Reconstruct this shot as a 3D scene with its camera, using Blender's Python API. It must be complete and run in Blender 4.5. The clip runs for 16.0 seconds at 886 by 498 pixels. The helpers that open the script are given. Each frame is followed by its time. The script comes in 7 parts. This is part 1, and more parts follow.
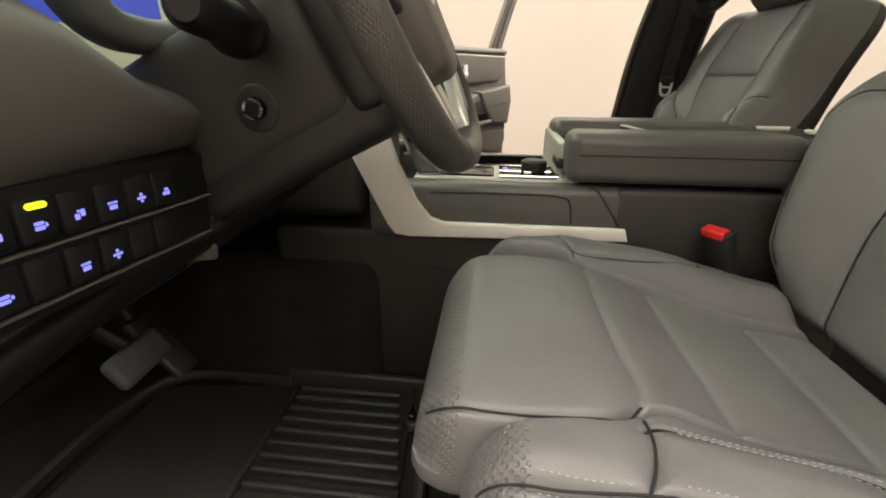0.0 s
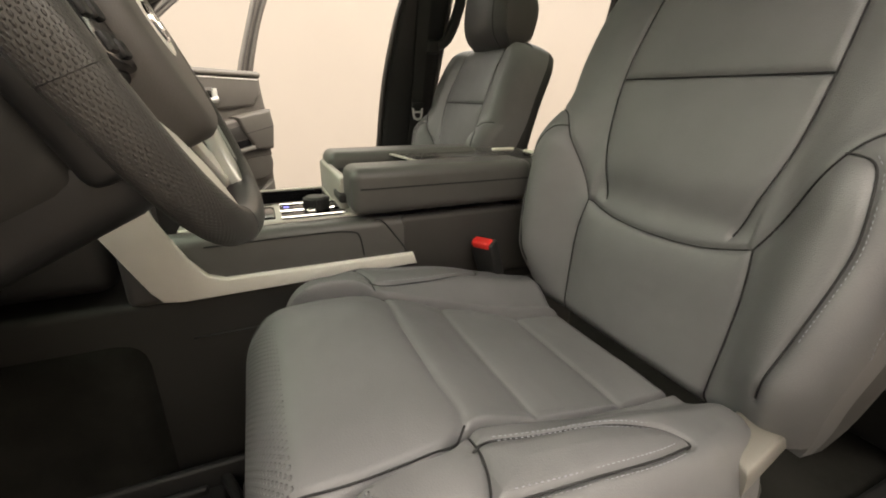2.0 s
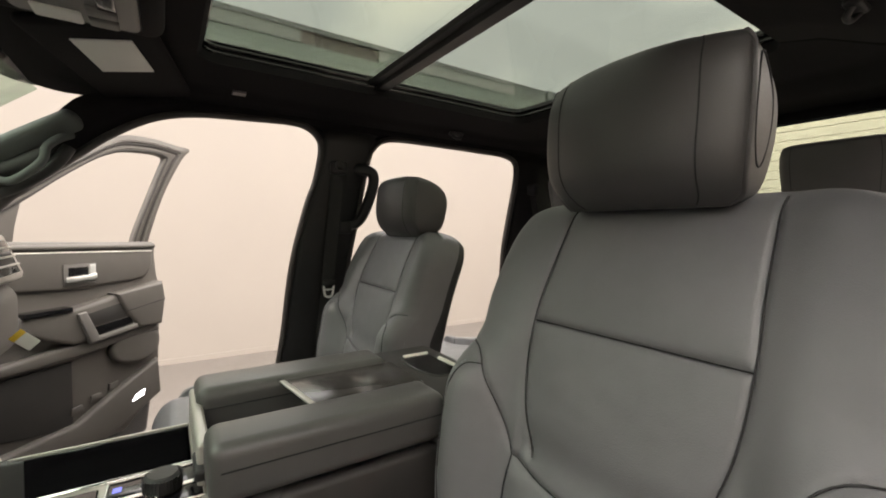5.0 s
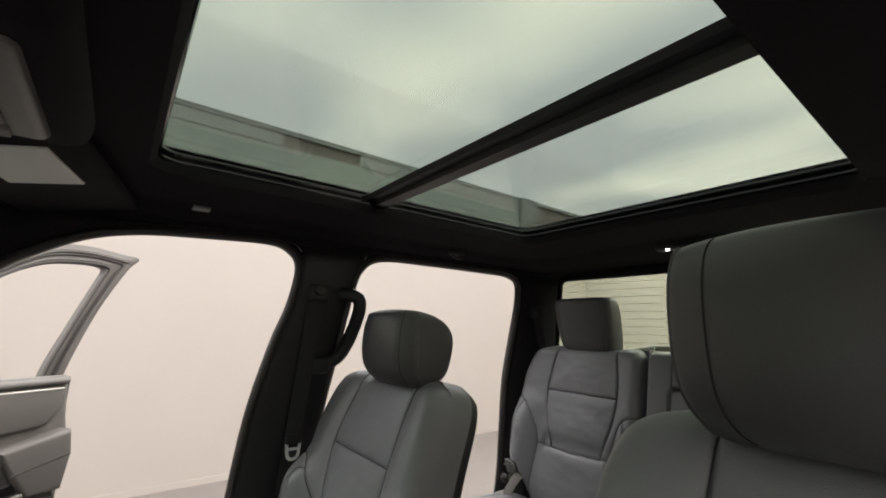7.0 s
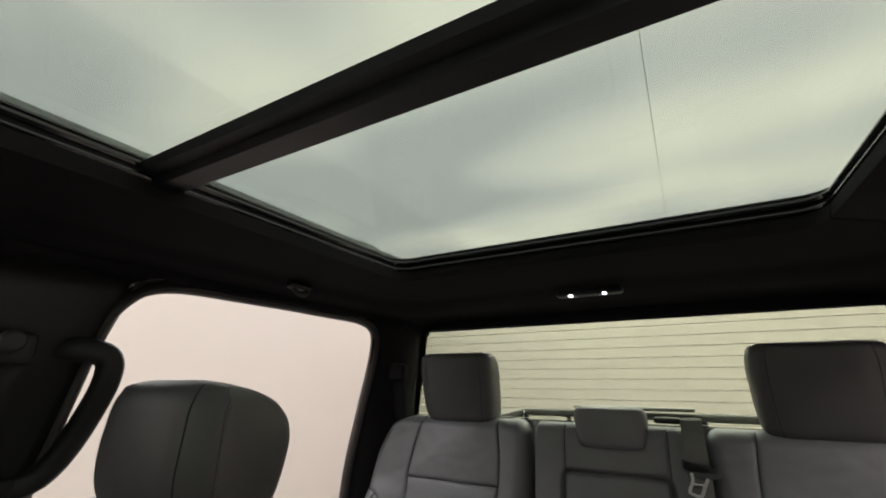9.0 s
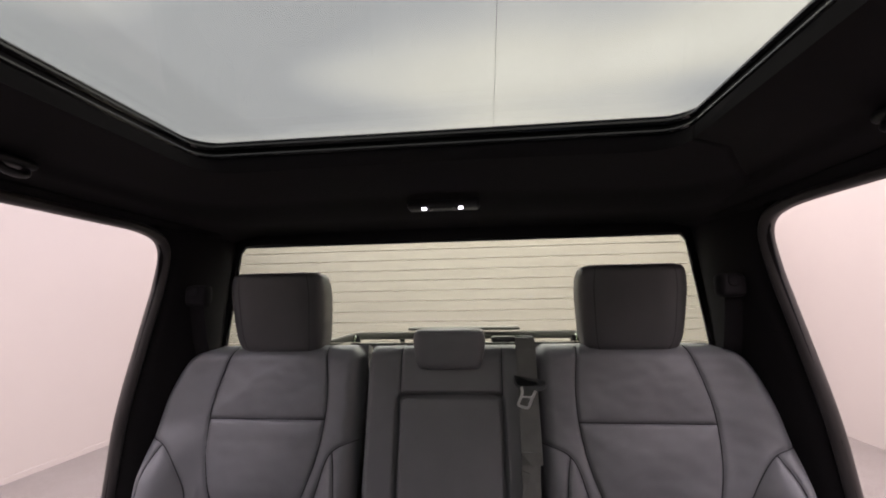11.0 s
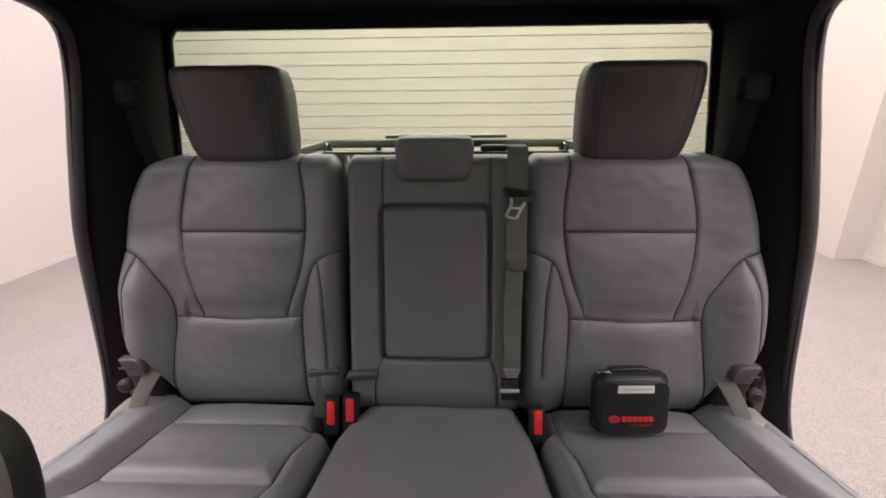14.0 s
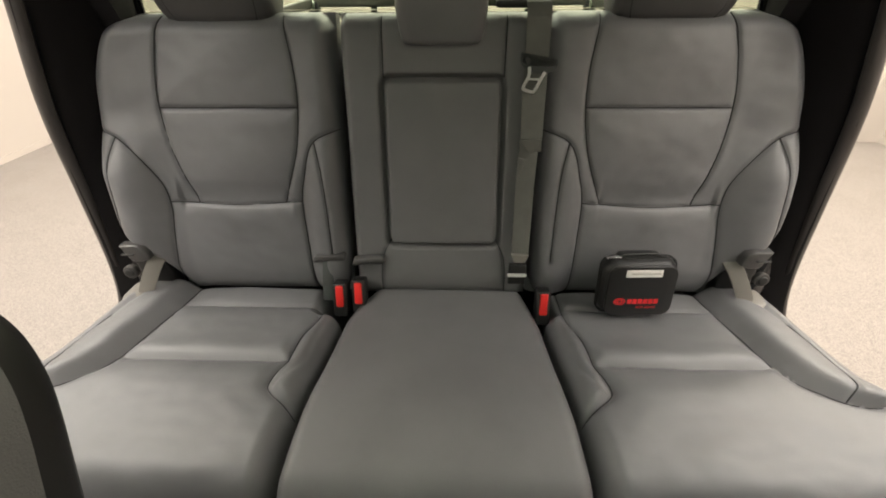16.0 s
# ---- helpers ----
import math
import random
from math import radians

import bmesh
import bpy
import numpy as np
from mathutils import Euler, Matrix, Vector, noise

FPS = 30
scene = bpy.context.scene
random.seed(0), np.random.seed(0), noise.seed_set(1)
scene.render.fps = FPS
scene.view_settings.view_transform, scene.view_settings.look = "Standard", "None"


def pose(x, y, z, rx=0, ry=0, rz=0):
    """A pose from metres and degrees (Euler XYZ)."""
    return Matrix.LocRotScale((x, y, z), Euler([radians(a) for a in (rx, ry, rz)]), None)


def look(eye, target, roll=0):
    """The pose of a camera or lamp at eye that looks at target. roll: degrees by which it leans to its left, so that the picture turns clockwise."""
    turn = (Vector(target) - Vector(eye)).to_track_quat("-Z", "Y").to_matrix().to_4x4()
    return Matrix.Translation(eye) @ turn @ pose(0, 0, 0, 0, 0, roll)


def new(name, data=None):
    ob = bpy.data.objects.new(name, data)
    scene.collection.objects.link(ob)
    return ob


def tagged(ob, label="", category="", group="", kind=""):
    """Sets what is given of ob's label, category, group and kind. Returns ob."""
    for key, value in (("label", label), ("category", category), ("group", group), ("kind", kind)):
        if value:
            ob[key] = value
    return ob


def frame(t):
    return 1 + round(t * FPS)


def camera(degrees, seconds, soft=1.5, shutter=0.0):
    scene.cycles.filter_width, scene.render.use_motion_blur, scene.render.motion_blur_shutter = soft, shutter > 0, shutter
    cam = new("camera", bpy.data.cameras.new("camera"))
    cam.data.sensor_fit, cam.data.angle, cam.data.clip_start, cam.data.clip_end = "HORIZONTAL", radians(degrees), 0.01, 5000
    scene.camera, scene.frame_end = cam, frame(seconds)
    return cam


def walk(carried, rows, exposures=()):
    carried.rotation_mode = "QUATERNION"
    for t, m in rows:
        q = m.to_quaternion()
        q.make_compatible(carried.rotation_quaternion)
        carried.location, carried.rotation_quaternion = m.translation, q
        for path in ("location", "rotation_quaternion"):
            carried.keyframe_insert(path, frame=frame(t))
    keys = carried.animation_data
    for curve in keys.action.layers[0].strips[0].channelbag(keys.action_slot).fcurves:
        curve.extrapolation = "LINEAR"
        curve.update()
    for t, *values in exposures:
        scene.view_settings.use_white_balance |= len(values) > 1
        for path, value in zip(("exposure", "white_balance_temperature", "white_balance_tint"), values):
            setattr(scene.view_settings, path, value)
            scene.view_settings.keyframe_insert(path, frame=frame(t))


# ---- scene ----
cam = camera(93.0, 16.0, soft=1.9)
PATH = [
    (0, (0.96, 0.13, 1.309), (-0.878, -0.082, 0.55), 0.3),
    (0.5, (0.964, 0.113, 1.305), (-0.883, 0.274, 0.553), 0.3),
    (1, (0.959, 0.11, 1.309), (-0.844, 0.544, 0.559), 0.3),
    (1.5, (0.953, 0.109, 1.316), (-0.804, 0.722, 0.582), 0.3),
    (2, (0.943, 0.119, 1.345), (-0.777, 0.87, 0.657), 0.6),
    (2.5, (0.93, 0.139, 1.375), (-0.771, 0.994, 0.763), 0.7),
    (3, (0.916, 0.155, 1.402), (-0.774, 1.09, 0.881), 0.7),
    (3.5, (0.905, 0.161, 1.429), (-0.775, 1.163, 1.014), 0.7),
    (4, (0.892, 0.178, 1.46), (-0.781, 1.232, 1.157), 0.7),
    (4.5, (0.869, 0.199, 1.489), (-0.8, 1.283, 1.292), 0.7),
    (5, (0.83, 0.22, 1.513), (-0.837, 1.321, 1.426), 0.7),
    (7.5, (0.479, 0.302, 1.684), (-1.018, 1.541, 2.155), 0.4),
    (8, (0.392, 0.342, 1.705), (-0.975, 1.695, 2.254), 0.2),
    (8.5, (0.278, 0.425, 1.703), (-0.885, 1.943, 2.29), 0.1),
    (9, (0.201, 0.513, 1.694), (-0.735, 2.178, 2.286), -0.0),
    (9.5, (0.146, 0.58, 1.692), (-0.531, 2.376, 2.253), -0.4),
    (12, (0.088, 0.729, 1.684), (-0.02, 2.726, 1.627), -0.7),
    (12.5, (0.074, 0.747, 1.674), (-0.012, 2.734, 1.463), -0.5),
    (13, (0.069, 0.753, 1.677), (-0.012, 2.722, 1.337), -0.5),
    (13.5, (0.061, 0.77, 1.679), (-0.018, 2.706, 1.183), -0.6),
    (14, (0.054, 0.784, 1.683), (-0.018, 2.679, 1.047), -0.5),
    (14.5, (0.042, 0.802, 1.673), (-0.029, 2.64, 0.885), -0.7),
    (15, (0.038, 0.811, 1.669), (-0.029, 2.588, 0.753), -0.7),
    (15.5, (0.036, 0.822, 1.667), (-0.03, 2.532, 0.632), -0.7),
    (16, (0.032, 0.829, 1.657), (-0.03, 2.486, 0.539), -0.6),
]
walk(cam, [(t, look(eye, target, roll)) for t, eye, target, roll in PATH],
     [(0.0, 0.15, 6950, 16), (2.0, 0.12, 6950, 17), (3.5, 0.12, 6850, 17), (5.0, 0.05, 6450, 19), (7.5, -0.1, 6000, 18), (9.5, -0.14, 6100, 21), (12.0, 0.0, 5950, 42), (13.0, 0.07, 5960, 40), (14.0, 0.17, 6120, 28), (15.0, 0.30, 6420, 21), (16.0, 0.45, 6650, 16)])

# ---- world, lights ----
world = bpy.data.worlds.new("world")
scene.world = world
world.use_nodes = True
world.node_tree.nodes["Background"].inputs[0].default_value = (0.9, 0.9, 1.0, 1)
world.node_tree.nodes["Background"].inputs[1].default_value = 0.02


# ---- materials ----
def shader(name, color, rough=0.5, metal=0.0, spec=0.5, coat=0.0):
    m = bpy.data.materials.new(name)
    m.use_nodes = True
    b = m.node_tree.nodes["Principled BSDF"]
    b.inputs["Base Color"].default_value = (*color, 1)
    b.inputs["Roughness"].default_value = rough
    b.inputs["Metallic"].default_value = metal
    b.inputs["Specular IOR Level"].default_value = spec
    b.inputs["Coat Weight"].default_value = coat
    return m


def node(m, kind, **sets):
    n = m.node_tree.nodes.new(kind)
    for k, v in sets.items():
        n.inputs[k.replace("_", " ")].default_value = v
    return n


def link(m, a, b):
    m.node_tree.links.new(a, b)


def varied(m, color, spread=0.25, scale=6.0, fine=400.0, bump=0.1, dist=0.001, rough=0.5, rough_spread=0.1, cells=False):
    """Two scales of variation: broad stains in colour and gloss, fine grain in relief."""
    b = m.node_tree.nodes["Principled BSDF"]
    tc = m.node_tree.nodes.new("ShaderNodeTexCoord")
    big = node(m, "ShaderNodeTexNoise", Scale=scale, Detail=4.0, Roughness=0.6)
    link(m, tc.outputs["Object"], big.inputs["Vector"])
    ramp = m.node_tree.nodes.new("ShaderNodeValToRGB")
    lo, hi = 1 - spread, 1 + spread
    ramp.color_ramp.elements[0].position, ramp.color_ramp.elements[1].position = 0.3, 0.7
    ramp.color_ramp.elements[0].color = (*[min(1, c * lo) for c in color], 1)
    ramp.color_ramp.elements[1].color = (*[min(1, c * hi) for c in color], 1)
    link(m, big.outputs["Fac"], ramp.inputs["Fac"])
    link(m, ramp.outputs["Color"], b.inputs["Base Color"])
    mr = node(m, "ShaderNodeMapRange")
    mr.inputs["To Min"].default_value, mr.inputs["To Max"].default_value = rough - rough_spread, rough + rough_spread
    link(m, big.outputs["Fac"], mr.inputs["Value"])
    link(m, mr.outputs["Result"], b.inputs["Roughness"])
    if cells:
        grain = node(m, "ShaderNodeTexVoronoi", Scale=fine)
        out = grain.outputs["Distance"]
    else:
        grain = node(m, "ShaderNodeTexNoise", Scale=fine, Detail=3.0)
        out = grain.outputs["Fac"]
    link(m, tc.outputs["Object"], grain.inputs["Vector"])
    bp = node(m, "ShaderNodeBump", Strength=bump, Distance=dist)
    link(m, out, bp.inputs["Height"])
    link(m, bp.outputs["Normal"], b.inputs["Normal"])
    return m


def dotted(m, pitch=0.006, depth=0.0012):
    """Punched dots: small round holes in rows, laid by the mesh's own metres-true UV map."""
    b = m.node_tree.nodes["Principled BSDF"]
    tc = m.node_tree.nodes.new("ShaderNodeUVMap")
    mp = m.node_tree.nodes.new("ShaderNodeMapping")
    mp.inputs["Rotation"].default_value = (0, 0, radians(45))
    mp.inputs["Scale"].default_value = (1 / pitch, 1 / pitch, 1)
    link(m, tc.outputs["UV"], mp.inputs["Vector"])
    v = node(m, "ShaderNodeTexVoronoi", Scale=1.0, Randomness=0.0)
    v.voronoi_dimensions = "2D"
    link(m, mp.outputs["Vector"], v.inputs["Vector"])
    mr = node(m, "ShaderNodeMapRange")
    mr.inputs["From Min"].default_value, mr.inputs["From Max"].default_value = 0.20, 0.36
    link(m, v.outputs["Distance"], mr.inputs["Value"])
    bp = node(m, "ShaderNodeBump", Strength=1.0, Distance=depth)
    link(m, mr.outputs["Result"], bp.inputs["Height"])
    link(m, bp.outputs["Normal"], b.inputs["Normal"])
    return m


LEATHER = (0.138, 0.139, 0.145)
m_leather = varied(shader("leather", LEATHER, 0.47, 0, 0.65), LEATHER, 0.10, 7, 650, 0.30, 0.0007, 0.47, 0.06, cells=True)
m_leather_dots = dotted(shader("punched_leather", LEATHER, 0.47, 0, 0.65), 0.0065)
m_vinyl = varied(shader("middle_seat_vinyl", (0.144, 0.143, 0.147), 0.5), (0.144, 0.143, 0.147), 0.08, 7, 650, 0.28, 0.0006, 0.5, 0.05, cells=True)
# darker copy of the leather: the headrests' shade is put into its colour
m_leather_shaded = varied(shader("shaded_leather", (0.062, 0.060, 0.060), 0.45, 0, 0.6), (0.062, 0.060, 0.060), 0.10, 7, 650, 0.30, 0.0006, 0.45, 0.05, cells=True)
m_rim_dots = dotted(shader("punched_rim_leather", (0.05, 0.048, 0.045), 0.45), 0.0042)
m_rim = varied(shader("rim_leather", (0.04, 0.04, 0.04), 0.45), (0.04, 0.04, 0.042), 0.1, 8, 900, 0.1, 0.0004, 0.42, 0.05, cells=True)
m_seam = shader("seam_thread", (0.015, 0.015, 0.016), 0.7)
m_stitch = shader("pale_stitch", (0.30, 0.31, 0.34), 0.6)
m_trim = varied(shader("soft_trim", (0.035, 0.034, 0.033), 0.6), (0.034, 0.032, 0.030), 0.12, 6, 700, 0.15, 0.0005, 0.55, 0.06, cells=True)
m_door = varied(shader("door_trim", (0.12, 0.11, 0.10), 0.6), (0.12, 0.11, 0.10), 0.08, 6, 700, 0.15, 0.0005, 0.58, 0.05, cells=True)
m_dash = varied(shader("dash_skin", (0.072, 0.066, 0.062), 0.55), (0.072, 0.066, 0.062), 0.12, 6, 700, 0.15, 0.0005, 0.5, 0.06, cells=True)
m_black = varied(shader("black_plastic", (0.012, 0.012, 0.012), 0.5), (0.013, 0.013, 0.013), 0.15, 9, 900, 0.1, 0.0004, 0.5, 0.06)
m_gloss = shader("gloss_black", (0.008, 0.008, 0.009), 0.12)
m_lining = varied(shader("headliner_cloth", (0.012, 0.011, 0.012), 0.95, 0, 0.2), (0.012, 0.0108, 0.0116), 0.15, 5, 1500, 0.3, 0.0006, 0.93, 0.04)
m_carpet = varied(shader("carpet", (0.018, 0.018, 0.017), 1.0, 0, 0.1), (0.018, 0.018, 0.016), 0.3, 12, 900, 0.8, 0.002, 0.95, 0.03)
m_rubber = varied(shader("mat_rubber", (0.017, 0.017, 0.017), 0.5), (0.017, 0.017, 0.017), 0.2, 10, 600, 0.2, 0.0006, 0.55, 0.08)
m_grey = varied(shader("grey_plastic", (0.16, 0.15, 0.14), 0.5), (0.16, 0.15, 0.14), 0.08, 6, 900, 0.1, 0.0004, 0.5, 0.05)
m_pillar = varied(shader("pillar_plastic", (0.075, 0.083, 0.08), 0.6), (0.075, 0.083, 0.08), 0.08, 6, 900, 0.15, 0.0004, 0.6, 0.05)
m_cover = varied(shader("hinge_cover_plastic", (0.20, 0.188, 0.17), 0.5), (0.20, 0.188, 0.17), 0.06, 6, 900, 0.1, 0.0004, 0.5, 0.05)
m_pad = varied(shader("console_leather", (0.05, 0.049, 0.048), 0.4), (0.086, 0.084, 0.081), 0.1, 7, 650, 0.2, 0.0006, 0.38, 0.06, cells=True)
m_satin = varied(shader("satin_silver", (0.86, 0.84, 0.77), 0.38, 0.1), (0.86, 0.84, 0.77), 0.05, 9, 500, 0.03, 0.0002, 0.38, 0.04)
m_chrome = shader("chrome", (0.8, 0.8, 0.8), 0.1, 1.0)
m_steel = shader("steel", (0.5, 0.5, 0.5), 0.3, 1.0)
m_bright = shader("bright_steel", (0.78, 0.78, 0.76), 0.32, 0.55)
m_switch = varied(shader("switch_black", (0.006, 0.006, 0.006), 0.5, 0, 0.3), (0.006, 0.006, 0.006), 0.1, 9, 900, 0.05, 0.0003, 0.5, 0.05)
m_hub = varied(shader("hub_skin", (0.085, 0.078, 0.072), 0.5), (0.085, 0.078, 0.072), 0.08, 7, 700, 0.2, 0.0005, 0.5, 0.05, cells=True)
m_tunnel = varied(shader("tunnel_plastic", (0.017, 0.0165, 0.015), 0.6), (0.017, 0.0165, 0.015), 0.12, 6, 700, 0.15, 0.0005, 0.6, 0.05, cells=True)
m_deck = varied(shader("deck_silver", (0.47, 0.45, 0.41), 0.34, 0.3), (0.47, 0.45, 0.41), 0.06, 9, 500, 0.03, 0.0002, 0.36, 0.04)
m_red = shader("red_plastic", (0.75, 0.03, 0.025), 0.4)
m_redprint = shader("red_print", (0.65, 0.02, 0.025), 0.6)
m_web = varied(shader("belt_webbing", (0.022, 0.022, 0.022), 0.75), (0.12, 0.121, 0.110), 0.15, 20, 1200, 0.5, 0.0005, 0.7, 0.05)
m_belt = varied(shader("black_webbing", (0.022, 0.022, 0.021), 0.75), (0.022, 0.022, 0.021), 0.15, 20, 1200, 0.5, 0.0005, 0.7, 0.05)
m_seal = varied(shader("rubber_seal", (0.035, 0.03, 0.03), 0.5), (0.04, 0.035, 0.033), 0.12, 12, 700, 0.1, 0.0004, 0.45, 0.06)
m_white = shader("white_label", (0.75, 0.74, 0.70), 0.5)
m_yellow = shader("yellow_label", (0.8, 0.55, 0.03), 0.5)
m_grid = shader("heating_wire", (0.80, 0.75, 0.64), 0.6)
m_body = shader("body_paint", (0.03, 0.03, 0.032), 0.25, 0.2, coat=0.5)
m_wall = varied(shader("wall_paint", (0.375, 0.338, 0.302), 0.85), (0.375, 0.338, 0.302), 0.015, 1.2, 60, 0.05, 0.002, 0.85, 0.03)


def m_floor_make():
    m = shader("flake_floor", (0.4, 0.37, 0.34), 0.45)
    b = m.node_tree.nodes["Principled BSDF"]
    tc = m.node_tree.nodes.new("ShaderNodeTexCoord")
    v = node(m, "ShaderNodeTexVoronoi", Scale=240.0)
    link(m, tc.outputs["Object"], v.inputs["Vector"])
    ramp = m.node_tree.nodes.new("ShaderNodeValToRGB")
    e = ramp.color_ramp.elements
    e[0].position, e[0].color = 0.05, (0.115, 0.10, 0.092, 1)
    e[1].position, e[1].color = 0.95, (0.235, 0.21, 0.19, 1)
    e.new(0.4).color = (0.168, 0.149, 0.136, 1)
    sep = m.node_tree.nodes.new("ShaderNodeSeparateColor")
    link(m, v.outputs["Color"], sep.inputs["Color"])
    link(m, sep.outputs["Red"], ramp.inputs["Fac"])
    link(m, ramp.outputs["Color"], b.inputs["Base Color"])
    n = node(m, "ShaderNodeTexNoise", Scale=2.0, Detail=3.0)
    link(m, tc.outputs["Object"], n.inputs["Vector"])
    mr = node(m, "ShaderNodeMapRange")
    mr.inputs["To Min"].default_value, mr.inputs["To Max"].default_value = 0.35, 0.6
    link(m, n.outputs["Fac"], mr.inputs["Value"])
    link(m, mr.outputs["Result"], b.inputs["Roughness"])
    return m


m_floor = m_floor_make()


def glow(name, color, strength):
    m = shader(name, (0.02, 0.02, 0.02), 0.4)
    b = m.node_tree.nodes["Principled BSDF"]
    b.inputs["Emission Color"].default_value = (*color, 1)
    b.inputs["Emission Strength"].default_value = strength
    return m


m_blue = glow("lit_icon", (0.22, 0.25, 1.0), 1.3)
m_lime = glow("lit_indicator", (0.75, 0.9, 0.02), 1.6)
m_lamp = glow("reading_lamp_lens", (1.0, 0.98, 0.95), 6.0)
m_screen = glow("instrument_screen", (0.05, 0.10, 0.6), 0.7)


def m_ceiling_make():
    """A stretched, back-lit cloth: soft bright pools where the rows of tubes behind it lie, greyer at its western border."""
    m = shader("luminous_cloth", (0.7, 0.72, 0.68), 0.9)
    b = m.node_tree.nodes["Principled BSDF"]
    tc = m.node_tree.nodes.new("ShaderNodeTexCoord")
    mp = m.node_tree.nodes.new("ShaderNodeMapping")
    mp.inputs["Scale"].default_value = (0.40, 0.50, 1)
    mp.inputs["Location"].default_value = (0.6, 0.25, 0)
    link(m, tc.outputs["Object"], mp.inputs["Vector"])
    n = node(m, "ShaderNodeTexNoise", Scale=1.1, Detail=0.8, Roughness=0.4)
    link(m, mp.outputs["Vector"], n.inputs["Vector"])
    sep = m.node_tree.nodes.new("ShaderNodeSeparateXYZ")
    link(m, tc.outputs["Object"], sep.inputs["Vector"])

    def sum_of(kind, a, b_):
        k = m.node_tree.nodes.new("ShaderNodeMath")
        k.operation = kind
        for i, v in enumerate((a, b_)):
            if isinstance(v, float):
                k.inputs[i].default_value = v
            else:
                link(m, v, k.inputs[i])
        return k.outputs[0]

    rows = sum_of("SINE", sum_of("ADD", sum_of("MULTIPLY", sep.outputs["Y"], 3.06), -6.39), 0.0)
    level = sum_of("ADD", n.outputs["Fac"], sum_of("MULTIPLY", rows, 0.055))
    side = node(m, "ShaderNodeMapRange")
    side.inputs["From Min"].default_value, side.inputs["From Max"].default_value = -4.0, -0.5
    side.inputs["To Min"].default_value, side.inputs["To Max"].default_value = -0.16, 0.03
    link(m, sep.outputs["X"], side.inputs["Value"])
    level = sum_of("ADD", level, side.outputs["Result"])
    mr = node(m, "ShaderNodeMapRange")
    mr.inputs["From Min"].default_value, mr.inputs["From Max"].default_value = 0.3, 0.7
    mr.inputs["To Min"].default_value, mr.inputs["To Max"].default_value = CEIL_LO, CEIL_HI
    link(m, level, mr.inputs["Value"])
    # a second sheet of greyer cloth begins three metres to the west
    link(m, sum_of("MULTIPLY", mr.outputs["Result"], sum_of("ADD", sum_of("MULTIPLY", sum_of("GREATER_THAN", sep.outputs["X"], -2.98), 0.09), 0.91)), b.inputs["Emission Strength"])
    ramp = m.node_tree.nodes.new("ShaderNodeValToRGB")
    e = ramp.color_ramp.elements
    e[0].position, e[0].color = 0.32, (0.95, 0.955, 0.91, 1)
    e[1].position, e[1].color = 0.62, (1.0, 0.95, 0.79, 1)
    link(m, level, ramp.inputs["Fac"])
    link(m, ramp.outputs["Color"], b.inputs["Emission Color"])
    return m


CEIL_LO, CEIL_HI = 3.6, 6.6
m_ceiling = m_ceiling_make()


def glass(name, tint, rough=0.0):
    m = bpy.data.materials.new(name)
    m.use_nodes = True
    nt = m.node_tree
    nt.nodes.clear()
    out = nt.nodes.new("ShaderNodeOutputMaterial")
    mix = nt.nodes.new("ShaderNodeMixShader")
    tr = nt.nodes.new("ShaderNodeBsdfTransparent")
    gl = nt.nodes.new("ShaderNodeBsdfGlossy")
    lw = nt.nodes.new("ShaderNodeLayerWeight")
    lw.inputs["Blend"].default_value = 0.5
    pw = nt.nodes.new("ShaderNodeMath")
    pw.operation = "POWER"
    pw.inputs[1].default_value = 5.0
    ad = nt.nodes.new("ShaderNodeMath")
    ad.operation = "MULTIPLY_ADD"
    ad.inputs[1].default_value, ad.inputs[2].default_value = 0.3, 0.02
    tr.inputs["Color"].default_value = (*tint, 1)
    gl.inputs["Roughness"].default_value = rough
    link(m, lw.outputs["Facing"], pw.inputs[0])
    link(m, pw.outputs[0], ad.inputs[0])
    link(m, ad.outputs[0], mix.inputs["Fac"])
    link(m, tr.outputs["BSDF"], mix.inputs[1])
    link(m, gl.outputs["BSDF"], mix.inputs[2])
    link(m, mix.outputs["Shader"], out.inputs["Surface"])
    return m


m_roofglass = glass("tinted_roof_glass", (0.325, 0.345, 0.318))
m_rearglass = glass("tinted_rear_glass", (0.82, 0.875, 0.785))
m_screenglass = glass("windscreen_glass", (0.72, 0.80, 0.74))


# ---- building helpers ----
def mesh_part(name, verts, faces, mat, parent=None, label="", smooth=True, sharp=40, uv=None):
    me = bpy.data.meshes.new(name)
    me.from_pydata([tuple(map(float, v)) for v in verts], [], faces)
    me.materials.append(mat)
    me.update()
    if uv is not None:
        lay = me.uv_layers.new(name="UVMap")
        idx = np.empty(len(me.loops), int)
        me.loops.foreach_get("vertex_index", idx)
        lay.data.foreach_set("uv", np.asarray(uv, float)[idx].reshape(-1))
    if smooth:
        me.shade_smooth()
        me.set_sharp_from_angle(angle=radians(sharp))
    ob = new(name, me)
    hang(ob, parent, label)
    return ob


def hang(ob, parent, label=""):
    if parent is not None:
        ob.parent = parent
        if parent.type == "EMPTY":
            ob.matrix_parent_inverse = Matrix.Translation(-parent.location)
    if label:
        ob["label"] = label
    return ob


def part(name, bm, mat, parent=None, label="", smooth=True, sharp=40):
    me = bpy.data.meshes.new(name)
    bmesh.ops.recalc_face_normals(bm, faces=bm.faces[:])
    bm.to_mesh(me)
    bm.free()
    me.materials.append(mat)
    if smooth:
        me.shade_smooth()
        me.set_sharp_from_angle(angle=radians(sharp))
    ob = new(name, me)
    return hang(ob, parent, label)


